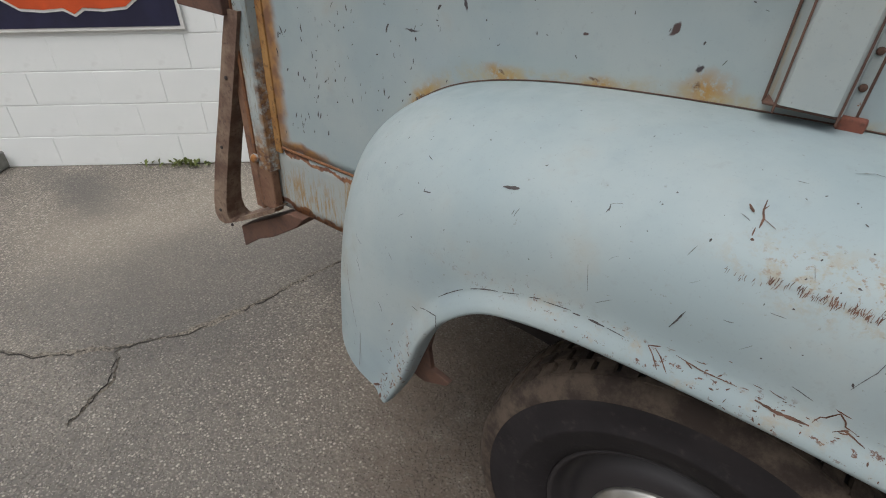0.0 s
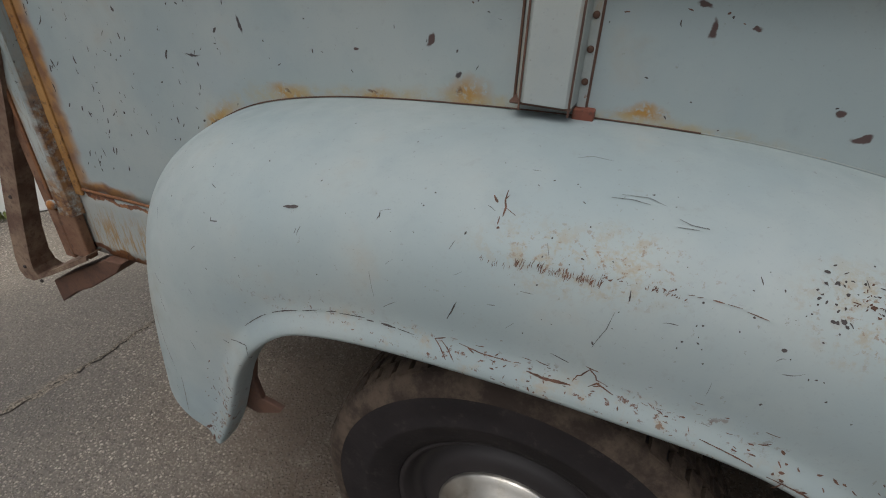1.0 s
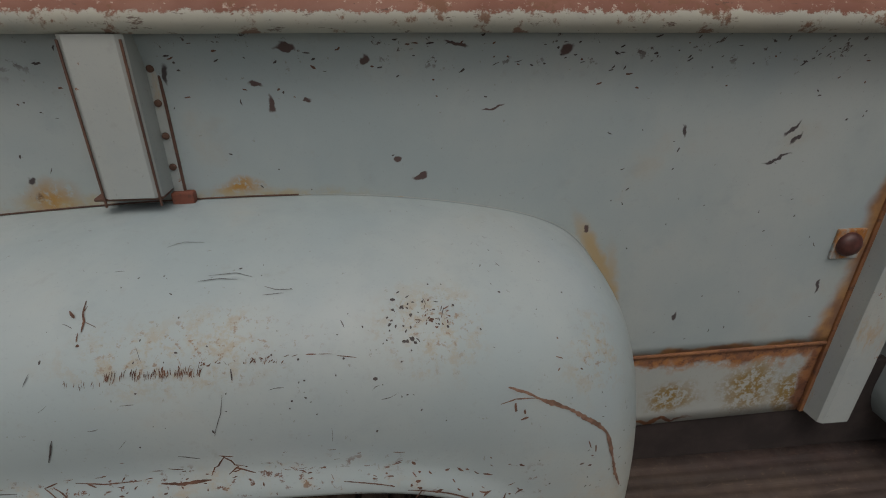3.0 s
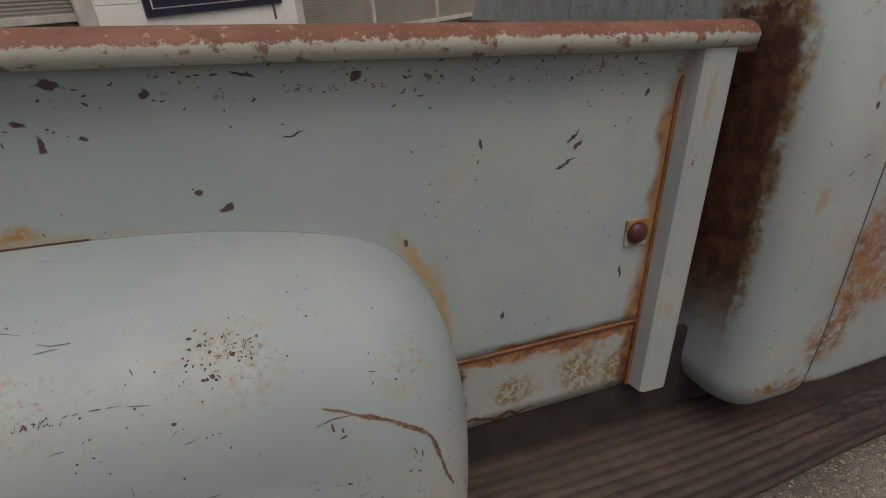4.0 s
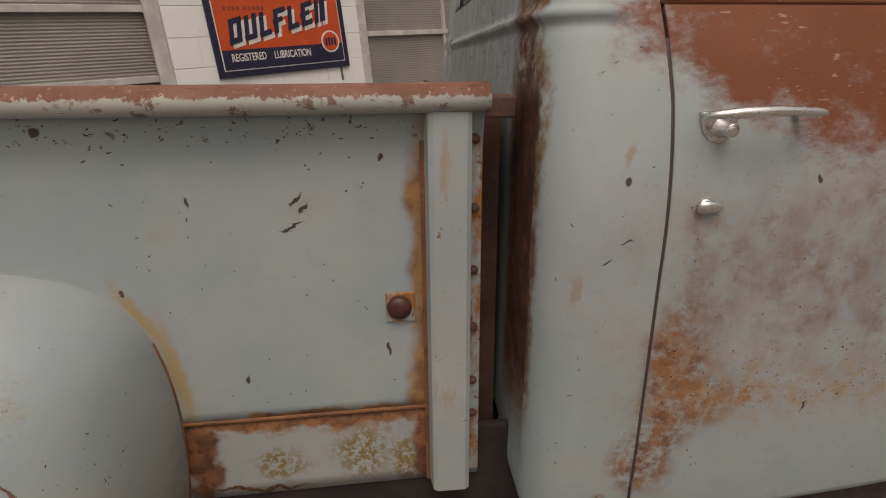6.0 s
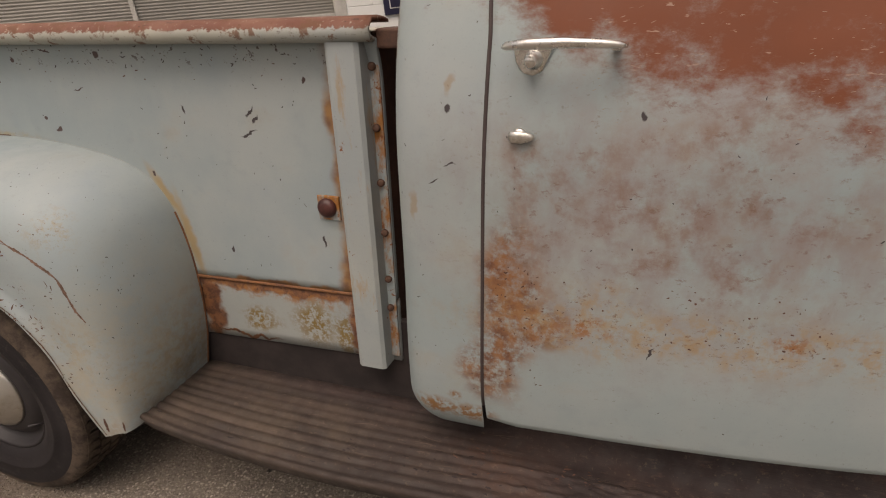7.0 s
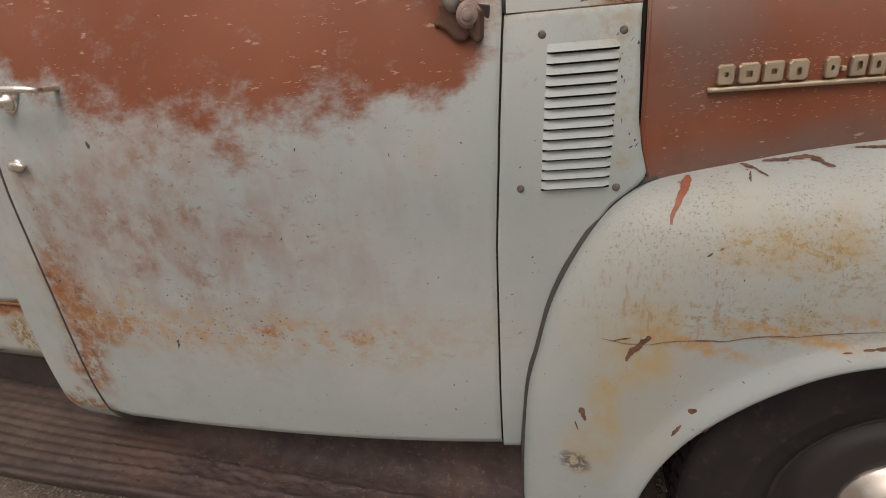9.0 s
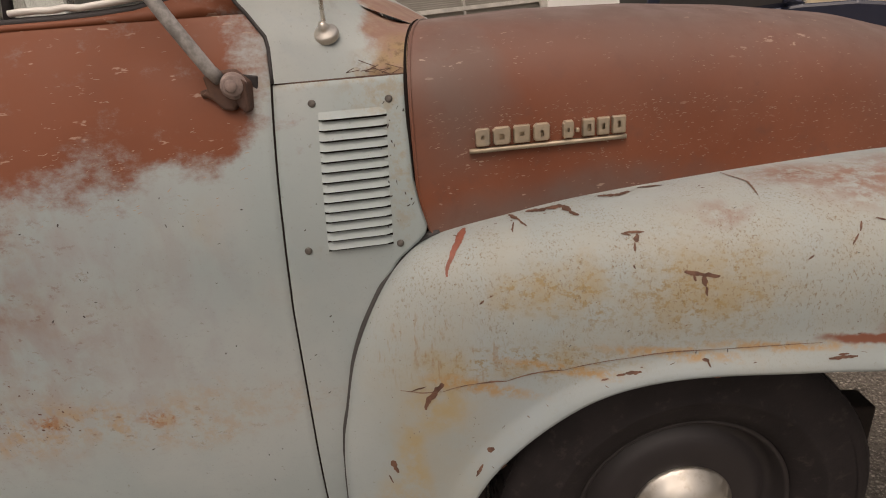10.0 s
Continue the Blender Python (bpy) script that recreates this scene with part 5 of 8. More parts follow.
def board_height(x, f):
    """The tread's height, f from the sill (0) to the bead (1): fine ribs, then, further forward, a smooth hollow by the sill and two crumbling ridges."""
    i = min(8, int(f * 9))
    p = f * 9 - i
    d = (0.0008, 0.0008, 0.0012, 0.0020, 0.0030, 0.0038, 0.0044, 0.0048, 0.0052)[i]
    fine = 0.0015 * math.sin(math.pi * p / 0.55) if p < 0.55 else -d * math.sin(math.pi * (p - 0.55) / 0.45) * (1.0 + 0.5 * noise.noise((x * 4.0, i * 3.7, 0.0)))
    rise = 0.16 * max(0.0, 1 - f / 0.46) ** 2.4 * min(1.0, max(0.0, (x - 1.02) / 0.30))
    ridge = sum(h * math.exp(-((f - c) / 0.024) ** 2) for c, h in ((0.57, 0.0058), (0.80, 0.0066)))
    crumb = (0.0055 * noise.noise((x * 46.0, f * 15.0, 2.0)) + 0.0028 * noise.noise((x * 95.0, f * 34.0, 7.0))) * min(1.0, max(0.0, (f - 0.46) / 0.1)) + 0.0012 * noise.noise((x * 9.0, f * 14.0, 4.0))
    k = min(1.0, max(0.0, (x - 0.80) / 0.45))
    return -0.640 + lerp(fine, ridge * (0.7 + 0.8 * noise.noise((x * 13.0, f, 9.0))) + crumb - 0.002, k) + rise


def board_section(x):
    """The tread, then a bead and a rolled edge outside."""
    e = board_edge(x)
    pts = [(0.02, board_height(x, 0.0))]
    for n in range(54):
        f = n / 54
        pts.append((lerp(-0.006, e + 0.020, f), board_height(x, f)))
    pts += [(e + 0.017, -0.6385), (e + 0.012, -0.6365), (e + 0.006, -0.6370), (e + 0.003, -0.641), (e + 0.003, -0.647), (e + 0.010, -0.660), (e + 0.018, -0.684), (e + 0.024, -0.686), (e + 0.024, -0.668), (0.02, -0.665)]
    return [(x, y, z) for y, z in pts]


board = part("running_board", along("running_board", board_section, [0.10 + 0.0096 * i for i in range(211)], M_BOARD), truck, "worn brown ribbed running board with rusty patches")
part("running_board", along("running_board", lambda x: [flip_y(p) for p in board_section(x)][::-1], [0.10 + 0.23 * i for i in range(9)], M_BOARD), truck)


def board_top(u, v):
    x = lerp(0.12, 2.14, u)
    return (x, lerp(-0.006, board_edge(x) + 0.020, v), board_height(x, v))


# cab: door
def door_fn(u, v):
    x = lerp(1.07, 2.02, u)
    for _ in range(3):
        z = lerp(table(DOOR_FOOT, x), 0.402, v)
        x = lerp(table(DOOR_REAR, z) + 0.0035, table(DOOR_FRONT, z) - 0.0020, u)
    # the rear lower corner is cut round
    k = max(0.0, 1 - u / 0.07) * max(0.0, 1 - v / 0.10)
    return (x, cab_y(x, z), z + 0.012 * k)


door = part("door", sheet("door", door_fn, 90, 70, M_CAB, 0.035), truck, "closed door of pale paint worn to red primer under the window")
part("door", sheet("door", far(door_fn), 24, 20, M_PAINT, 0.035, (0, -1, 0), flip=True), truck)


# cab: rear corner and back in one bend
def back_x(z):
    return 0.878 + 0.10 * max(0, z - 0.15) ** 2 - 0.02 * max(0, -0.2 - z)


def back_edge(z):
    """Where the corner's sheet ends on the back wall."""
    return cab_y(table(DOOR_REAR, z), z) + 0.085 + 0.20


def bead(z):
    return 0.011 * math.exp(-((z - 0.388) / 0.009) ** 2) - 0.004 * math.exp(-((z - 0.372) / 0.010) ** 2)


def corner_path(u, z):
    """u from 0 at the door's edge, round the corner, to 1 on the back wall."""
    xe = table(DOOR_REAR, z) - 0.0035
    r, xb = 0.085, back_x(z)
    ys = cab_y(xe, z)
    l1, l2, l3 = xe - (xb + r), r * math.pi / 2, 0.20
    s = u * (l1 + l2 + l3)
    h = bead(z) * min(1.0, max(0.0, (s - 0.035) / 0.05))
    if s < l1:
        return (xe - s, ys - h, z)
    if s < l1 + l2:
        a = (s - l1) / r
        return (xb + r - (r + h) * math.sin(a), ys + r - (r + h) * math.cos(a), z)
    return (xb - h, ys + r + (s - l1 - l2), z)


def corner_fn(u, v):
    z = lerp(-0.548, 0.86, v)
    x, y, _ = corner_path(1 - u, z)
    foot = max(0.0, (-0.47 - z) / 0.08)
    return (lerp(x, 1.0, 0.22 * foot * foot * (1 if u < 0.8 else 0.6)), y + 0.03 * foot * foot, z)


part("cab_corner", sheet("cab_corner", corner_fn, 60, 200, M_CAB, 0), truck, "rounded rear cab corner with dark rust and painted shade down its edge")
part("cab_corner", sheet("cab_corner", far(corner_fn), 24, 60, M_PAINT, 0, flip=True), truck)


def back_lower(u, v):
    z = lerp(-0.45, 0.49, v)
    return (back_x(z) - bead(z), lerp(back_edge(z) - 0.001, 2 * MID - back_edge(z) + 0.001, u), z)


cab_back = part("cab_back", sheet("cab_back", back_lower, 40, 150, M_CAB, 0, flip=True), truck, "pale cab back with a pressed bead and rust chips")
def back_side(u, v):
    z = lerp(0.489, 0.86, v)
    return (back_x(z), lerp(back_edge(z) - 0.001, 0.262, u), z)


part("back_frame", sheet("back_frame", back_side, 6, 12, M_CAB, 0.012, (1, 0, 0), 0.002, True), cab_back)
part("back_frame", sheet("back_frame", far(back_side), 6, 12, M_PAINT, 0.012, (1, 0, 0), 0.002), cab_back)
rw = part("rear_window", block("rear_window", (0.912, 0.26, 0.50), (0.918, 2 * MID - 0.26, 0.80), M_GLASS, 0), truck, "dusty rear window")
rw.visible_shadow = False
for lo, hi in (((0.898, 0.235, 0.484), (0.922, 2 * MID - 0.235, 0.506)), ((0.898, 0.235, 0.795), (0.922, 2 * MID - 0.235, 0.86)), ((0.900, 0.238, 0.506), (0.920, 0.262, 0.795)), ((0.900, 2 * MID - 0.262, 0.506), (0.920, 2 * MID - 0.238, 0.795))):
    part("window_seal", block("window_seal", lo, hi, M_SEAL, 0.006), rw)


# cab: roof, pillars, windows
def roof_fn(u, v):
    a = u * math.pi
    c, s = math.cos(a), math.sin(a)
    x = lerp(0.90, 1.80, v)
    edge = 0.86
    crown = 0.10 * (1 - (2 * v - 1) ** 4)
    return (x, MID - (MID - 0.075) * math.copysign(abs(c) ** 0.45, c), edge - 0.03 + (0.05 + crown) * s ** 0.55)


part("roof", sheet("roof", roof_fn, 40, 24, M_PAINT, 0), truck, "pale rounded cab roof")
part("roof_lining", block("roof_lining", (0.93, 0.11, 0.835), (1.77, 2 * MID - 0.11, 0.85), M_TRIM, 0.004), truck)


def frame_loops(n=14):
    """Outer border and opening of the door's upper frame, as matching loops of x and z."""
    out, inn = [], []
    for k in range(n):
        t = k / n
        out.append((lerp(1.052, 1.990, t), 0.3985))
        x = lerp(1.200, 1.885, t)
        inn.append((x, 0.408 + 0.012 * max(0.0, (x - 1.72) / 0.17) ** 2 + 0.014 * max(0.0, 1 - t * 8)))
    for k in range(n):
        t = k / n
        out.append((lerp(1.990, 1.80, t) - 0.030 * math.sin(math.pi * t) ** 0.7, lerp(0.3985, 0.868, t)))
        inn.append((lerp(1.893, 1.720, t) - 0.006 * max(0.0, 1 - t * 8), lerp(0.424, 0.832, t)))
    for k in range(n):
        t = k / n
        out.append((lerp(1.80, 1.06, t), 0.868))
        inn.append((lerp(1.710, 1.210, t), 0.838 - 0.010 * abs(2 * t - 1) ** 6))
    for k in range(n):
        t = k / n
        out.append((lerp(1.06, 1.052, t), lerp(0.868, 0.3985, t)))
        inn.append((lerp(1.196, 1.188, t) + 0.004 * abs(2 * t - 1) ** 6, lerp(0.822, 0.430, t)))
    return out, inn


def door_frame(mm):
    out, inn = frame_loops()
    n = len(out)
    mid = [(lerp(a[0], b[0], 0.55), lerp(a[1], b[1], 0.55)) for a, b in zip(out, inn)]
    loops = [(out, 0.012), (out, -0.0010), (mid, -0.004), (inn, 0.0), (inn, 0.020)]
    V = [mm((x, cab_y(x, z) + d, z)) for loop, d in loops for x, z in loop]
    F = []
    for r in range(len(loops) - 1):
        for i in range(n):
            j = (i + 1) % n
            F.append((r * n + i, r * n + j, (r + 1) * n + j, (r + 1) * n + i))
    return mesh_of("door_frame", V, F, M_CAB)


def rim_line(mm, d, shrink):
    out, inn = frame_loops()
    cx, cz = 1.54, 0.62
    pts = [(lerp(x, cx, shrink), lerp(z, cz, shrink)) for x, z in inn]
    pts.append(pts[0])
    return [mm((x, cab_y(x, z) + d, z)) for x, z in pts]


# the dirt film's white also stands in for sky reflected in the pane
M_DIRTSKYGLASS = glass("dirty_glass_with_sky", (0.80, 0.84, 0.82), 0.85)
M_TAN = simple("tan_board", (0.24, 0.155, 0.075), 0.7, 0.0, 0.35, 30.0)
for side in (0, 1):
    m = flip_y if side else (lambda p: p)
    fr = part("door_frame", door_frame(m), door if not side else truck, "window frame of pale paint and red primer")
    part("window_rubber", tube("window_rubber", rim_line(m, 0.012, 0.006), 0.008, M_SEAL, 8, False), fr, "black window rubber")
    gl = part("side_window", sheet("side_window", (lambda u, v, mm=m: (lambda x, z: mm((x, cab_y(x, z) + 0.018, z)))(lerp(1.17, lerp(1.645, 1.625, v), u), lerp(0.398, 0.845, v))), 2, 2, M_DIRTSKYGLASS if not side else M_GLASS, 0), fr, "dirty cracked side window")
    gl.visible_shadow = False
    vent = part("vent_window", sheet("vent_window", (lambda u, v, mm=m: (lambda x, z: mm((x, cab_y(x, z) + 0.020, z)))(lerp(lerp(1.645, 1.625, v), lerp(1.90, 1.72, v), u), lerp(0.402, 0.845, v))), 2, 2, M_GLASS, 0), fr, "small vent window")
    vent.visible_shadow = False
    part("vent_post", tube("vent_post", [m((lerp(1.640, 1.622, k / 4), cab_y(1.64, lerp(0.402, 0.84, k / 4)) + 0.006, lerp(0.402, 0.84, k / 4))) for k in range(5)], 0.0065, M_SIGNWHITE, 8), fr, "pale vent window post")
    part("post_rubber", tube("post_rubber", [m((lerp(1.655, 1.636, k / 4), cab_y(1.655, lerp(0.402, 0.84, k / 4)) + 0.012, lerp(0.402, 0.84, k / 4))) for k in range(5)], 0.007, M_SEAL, 8), fr)
    if not side:
        part("worn_rubber", tube("worn_rubber", [(x, cab_y(x, 0.42) + 0.006, 0.424 + 0.012 * max(0.0, (x - 1.72) / 0.17) ** 2 + 0.003 * noise.noise((x * 60, 0, 0))) for x in [1.66 + 0.02 * k for k in range(12)]], 0.0048, M_SIGNWHITE, 8), fr, "pale worn rubber of the vent window")
        rc = random.Random(5)
        for ang in (20, 75, 130, 165, 215, 260, 300, 340):
            x, z, pts = 1.36, 0.50, []
            for k in range(7):
                pts.append((x, cab_y(x, z) + 0.0165, z))
                ang += rc.uniform(-22, 22)
                x, z = min(1.60, max(1.20, x + 0.030 * math.cos(radians(ang)))), min(0.80, max(0.42, z + 0.030 * math.sin(radians(ang))))
            part("glass_crack", tube("glass_crack", pts, 0.0005, M_SEAL, 4), gl)
pad = part("tan_board", slab("tan_board", [(1.545, 0.66), (1.545, 0.53), (1.553, 0.495), (1.575, 0.472), (1.62, 0.458), (1.70, 0.450), (1.755, 0.452), (1.785, 0.468), (1.80, 0.50), (1.80, 0.66)], 0.10, 0.125, M_TAN, 0.006), truck, "tan rounded board inside the cab")
part("board_panel", slab("board_panel", [(1.565, 0.655), (1.565, 0.53), (1.58, 0.492), (1.62, 0.475), (1.70, 0.467), (1.76, 0.470), (1.78, 0.50), (1.78, 0.655)], 0.092, 0.100, simple("brown_wood_panel", (0.125, 0.070, 0.034), 0.6, 0.0, 0.4, 40.0), 0.003), pad, "brown wood panel")
ws = part("windshield", sheet("windshield", lambda u, v: (lerp(2.00, 1.79, v) + 0.10 * (1 - (2 * u - 1) ** 2), lerp(0.03, 2 * MID - 0.03, u), lerp(0.42, 0.845, v)), 12, 3, M_GLASS, 0), truck, "curved windshield")
ws.visible_shadow = False


# cab: cowl side with louvres
def cowl_fn(u, v):
    z = lerp(-0.482, 0.2966, v)
    x = lerp(table(DOOR_FRONT, z) + 0.0020, table(COWL_EDGE, z) - 0.0005, u)
    return (x, cab_y(x, z), z)


cowl = part("cowl_side", sheet("cowl_side", cowl_fn, 24, 90, M_CAB, 0.03), truck, "pale cowl side panel with pressed louvres and four screws")
part("cowl_side", sheet("cowl_side", far(cowl_fn), 8, 20, M_PAINT, 0.03, (0, -1, 0), flip=True), truck)
part("body_filler", sheet("body_filler", lambda u, v: (lerp(1.99, 2.30, u), cab_y(lerp(1.99, 2.30, u), lerp(-0.47, 0.32, v)) + 0.035, lerp(-0.47, 0.32, v)), 6, 10, M_GAP, 0), truck, "dark gap behind the panels")
part("body_filler", sheet("body_filler", lambda u, v: (lerp(0.93, 2.02, u), cab_y(lerp(0.93, 2.02, u), lerp(-0.45, 0.38, v)) + 0.040, lerp(-0.45, 0.38, v)), 12, 10, M_GAP, 0), truck)
for k in range(14):
    z = 0.242 - k * 0.01500
    x0, x1 = 2.087 - 0.0005 * k, 2.186 - 0.0005 * k
    V, F = [], []
    for i in range(13):
        u = i / 12
        x = lerp(x0, x1, u)
        e = min(1.0, u / 0.07, (1 - u) / 0.07) ** 0.5
        out = 0.0062 * e
        V += [(x, cab_y(x, z + 0.0125) + 0.0003, z + 0.0125), (x, cab_y(x, z + 0.005) - 0.62 * out - 0.0002, z + 0.0050), (x, cab_y(x, z) - out - 0.0003, z + 0.0012), (x, cab_y(x, z) - 0.40 * out, z - 0.0006), (x, cab_y(x, z) - 0.0005, z - 0.0022)]
    for i in range(12):
        for r in range(2):
            a = i * 5 + r
            F.append((a, a + 1, a + 6, a + 5))
    part("louvre", mesh_of("louvre", V, F, M_CAB), cowl)
    part("slot", mesh_of("slot", [v for i in range(13) for v in V[i * 5 + 2:i * 5 + 5]], [(3 * i + r, 3 * i + r + 1, 3 * i + r + 4, 3 * i + r + 3) for i in range(12) for r in (0, 1)], M_GAP), cowl)
for x, z in ((2.050, 0.050), (2.190, 0.044), (2.079, 0.267), (2.190, 0.264)):
    part("screw", bolt_mesh("screw", 0.0058, 0.003, M_SCREW), cowl, m=pose(x, cab_y(x, z), z))


def cowl_top_fn(u, v):
    """From the seam over the louvres, turning in towards the middle and rising to the windshield."""
    x = lerp(1.968, 2.219, u)
    s0 = (0.299 - 0.045) / 0.34
    w = lerp(math.asin(s0 ** 3), math.pi / 2, v)
    y0 = MID - (MID + 0.022) * math.cos(math.asin(s0 ** 3)) ** (1 / 3)
    shift = (cab_y(x, 0.299) - y0) * (1 - v) ** 2
    return (x, MID - (MID + 0.022) * max(0.0, math.cos(w)) ** (1 / 3) + shift, 0.045 + 0.34 * math.sin(w) ** (1 / 3) + 0.62 * (2.219 - x) * min(1.0, v) ** 0.7)


part("cowl_top", sheet("cowl_top", lambda u, v: cowl_top_fn(u, lerp(0.56, 1.0, v)), 24, 40, M_COWL, 0), truck, "pale cowl top stained with rust by the hood")
part("cowl_top", sheet("cowl_top", far(cowl_top_fn), 8, 20, M_COWL, 0, flip=True), truck)


def front_line(z):
    """The x of the door's and its window frame's front edge at a height."""
    t = max(0.0, (z - 0.3985) / 0.4695)
    return table(DOOR_FRONT, z) if z < 0.3985 else lerp(1.990, 1.80, t) - 0.030 * math.sin(math.pi * min(1.0, t)) ** 0.7


def pillar_fn(u, v):
    """The windshield pillar: it follows the door's front edge and runs out into the cowl."""
    z = lerp(0.545, 0.880, v)
    x = front_line(z) + 0.0035 + 0.05 * u
    return (x, cab_y(front_line(z), z) + 0.10 * u * u, z)


def cowl_corner_fn(u, v):
    """The cowl's corner: upright along the door's edge, passing over into the turned-in cowl top."""
    z = lerp(0.299, 0.56, v)
    a = Vector((front_line(z) + 0.0035, cab_y(front_line(z), z), z))
    b = Vector(cowl_top_fn(1.0, 0.62 * v))
    k = 1 - u
    k = k * k * (3 - 2 * k)
    x = lerp(b.x, a.x, 1 - u)
    return (x, lerp(b.y, cab_y(x, 0.299) + (a.y - cab_y(a.x, 0.299)), k) - 0.002, lerp(b.z, a.z, k))


part("windshield_pillar", sheet("windshield_pillar", pillar_fn, 12, 40, M_COWL, 0), truck, "pale windshield pillar")
part("windshield_pillar", sheet("windshield_pillar", far(pillar_fn), 6, 16, M_PAINT, 0, flip=True), truck)
part("cowl_corner", sheet("cowl_corner", cowl_corner_fn, 40, 40, M_COWL, 0), truck, "pale corner of the cowl stained with rust by the hood")
part("door_gap", tube("door_gap", [(q[0] - 0.0012, q[1] + 0.0010, q[2]) for q in [cowl_corner_fn(0.0, k / 16) for k in range(17)]], 0.0030, M_SEAL, 8), truck, "black rubber seal in front of the door")
part("door_gap", tube("door_gap", [(table(DOOR_FRONT, z), cab_y(table(DOOR_FRONT, z), z) + 0.0022, z) for z in [-0.466 + 0.0255 * k for k in range(31)]], 0.0022, M_GAP, 6), truck, "dark gap in front of the door")
part("cowl_seam", tube("cowl_seam", [(x, cab_y(x, 0.2978) + 0.0012, 0.2978) for x in [2.028 + 0.0104 * k for k in range(19)]], 0.0013, M_DARKRUST, 6), truck, "thin brown joint over the louvres")
ant_y = min((abs(q[0] - 2.100) + abs(q[2] - 0.362), q[1]) for q in (cowl_corner_fn(a / 60, b / 60) for a in range(61) for b in range(61)))[1]
ant = part("antenna", tube("antenna", [(2.100, ant_y - 0.004, 0.372), (2.102, ant_y, 0.62)], 0.0035, M_CHROME, 8), truck, "thin chrome antenna mast")
part("antenna_base", lathe("antenna_base", [(0.020, 0.004), (0.020, -0.003), (0.017, -0.006), (0.011, -0.009), (0.0075, -0.013), (0.0055, -0.020), (0.0001, -0.021)], M_CAP, 20), ant, "domed chrome antenna base", pose(2.100, ant_y, 0.362, -50, 0, 0))

rnd = random.Random(77)
for k in range(11):
    x, z, a, n = rnd.uniform(2.125, 2.205), 0.3015 + abs(rnd.gauss(0, 0.009)), rnd.uniform(-0.5, 0.6), rnd.uniform(0.006, 0.016)
    part("dry_needle", tube("dry_needle", [(x + n * t * math.cos(a), cab_y(x, 0.299) - 0.001 + max(0.0, z - 0.299) * 0.35 + 0.002 * t * t, z + n * t * math.sin(a)) for t in (-1, 0, 1)], 0.0007, M_DARKRUST, 4), truck)

# hood
def hood_rear(v):
    """The hood's rear edge, drawn forward at its feet."""
    return 2.220 + 0.018 * max(0.0, 1 - math.sin(math.pi * v) ** 0.333 / 0.24) ** 1.5


def even(v):
    """Spread the rows of the hood's mesh evenly up its sides."""
    return 4 * v ** 3 if v < 0.5 else 1 - 4 * (1 - v) ** 3


hood = part("hood", sheet("hood", lambda u, v: hood_point(lerp(hood_rear(even(v)), 3.40, u), even(v)), 60, 90, M_HOOD, 0), truck, "rounded hood in dull red primer with pale scuffs")
part("hood_edge", tube("hood_edge", [hood_point(hood_rear(even(k / 80)) + 0.0035, even(k / 80)) for k in range(81)], 0.0024, M_HOOD, 8), hood)
part("hood_gap", tube("hood_gap", [(2.2165, q[1] + 0.0045, q[2] - 0.001) for q in [hood_point(2.2165, even(0.10 + 0.4 * k / 60)) for k in range(61)]], 0.0032, M_GAP, 6), hood, "dark gap behind the hood")
part("hood_lip", tube("hood_lip", [hood_point(lerp(2.243, 3.38, k / 30), 0.0) for k in range(31)], 0.005, M_HOOD, 8), hood)
part("hood_gap", tube("hood_gap", [(q[0], q[1] - 0.001, q[2] - 0.0052) for q in [hood_point(lerp(2.245, 3.38, k / 40), 0.0) for k in range(41)]], 0.0030, M_GAP, 6), hood, "dark gap under the hood")
part("grille_panel", block("grille_panel", (3.30, 0.20, -0.45), (3.36, 2 * MID - 0.20, 0.06), M_PAINT, 0.02), truck)
part("front_bumper", along("front_bumper", lambda y: [(3.58 - 0.16 * ((y - MID) / 0.85) ** 2 + a, y, -0.50 + b) for a, b in ((0.0, -0.09), (0.03, -0.06), (0.035, 0.0), (0.03, 0.06), (0.0, 0.09), (-0.02, 0.0))], [MID - 0.85 + 0.17 * i for i in range(11)], M_PAINT), truck)

# emblem on the hood's side: raised letter-like plates over a bar
em = part("emblem", None, hood, "tan pitted metal emblem of raised plates on a bar")


def hood_side(x, z):
    """The y of the hood's near side at a height."""
    zb, zt = table(HOOD_FOOT, x), table(HOOD_TOP, x)
    s = min(1.0, max(0.0, (z - zb) / (zt - zb)))
    n = hood_power(x)
    w = math.asin(s ** (n / 2))
    yb = -0.028 + 0.20 * (x - 2.22)
    return MID - (MID - yb) * math.cos(w) ** (2 / n)


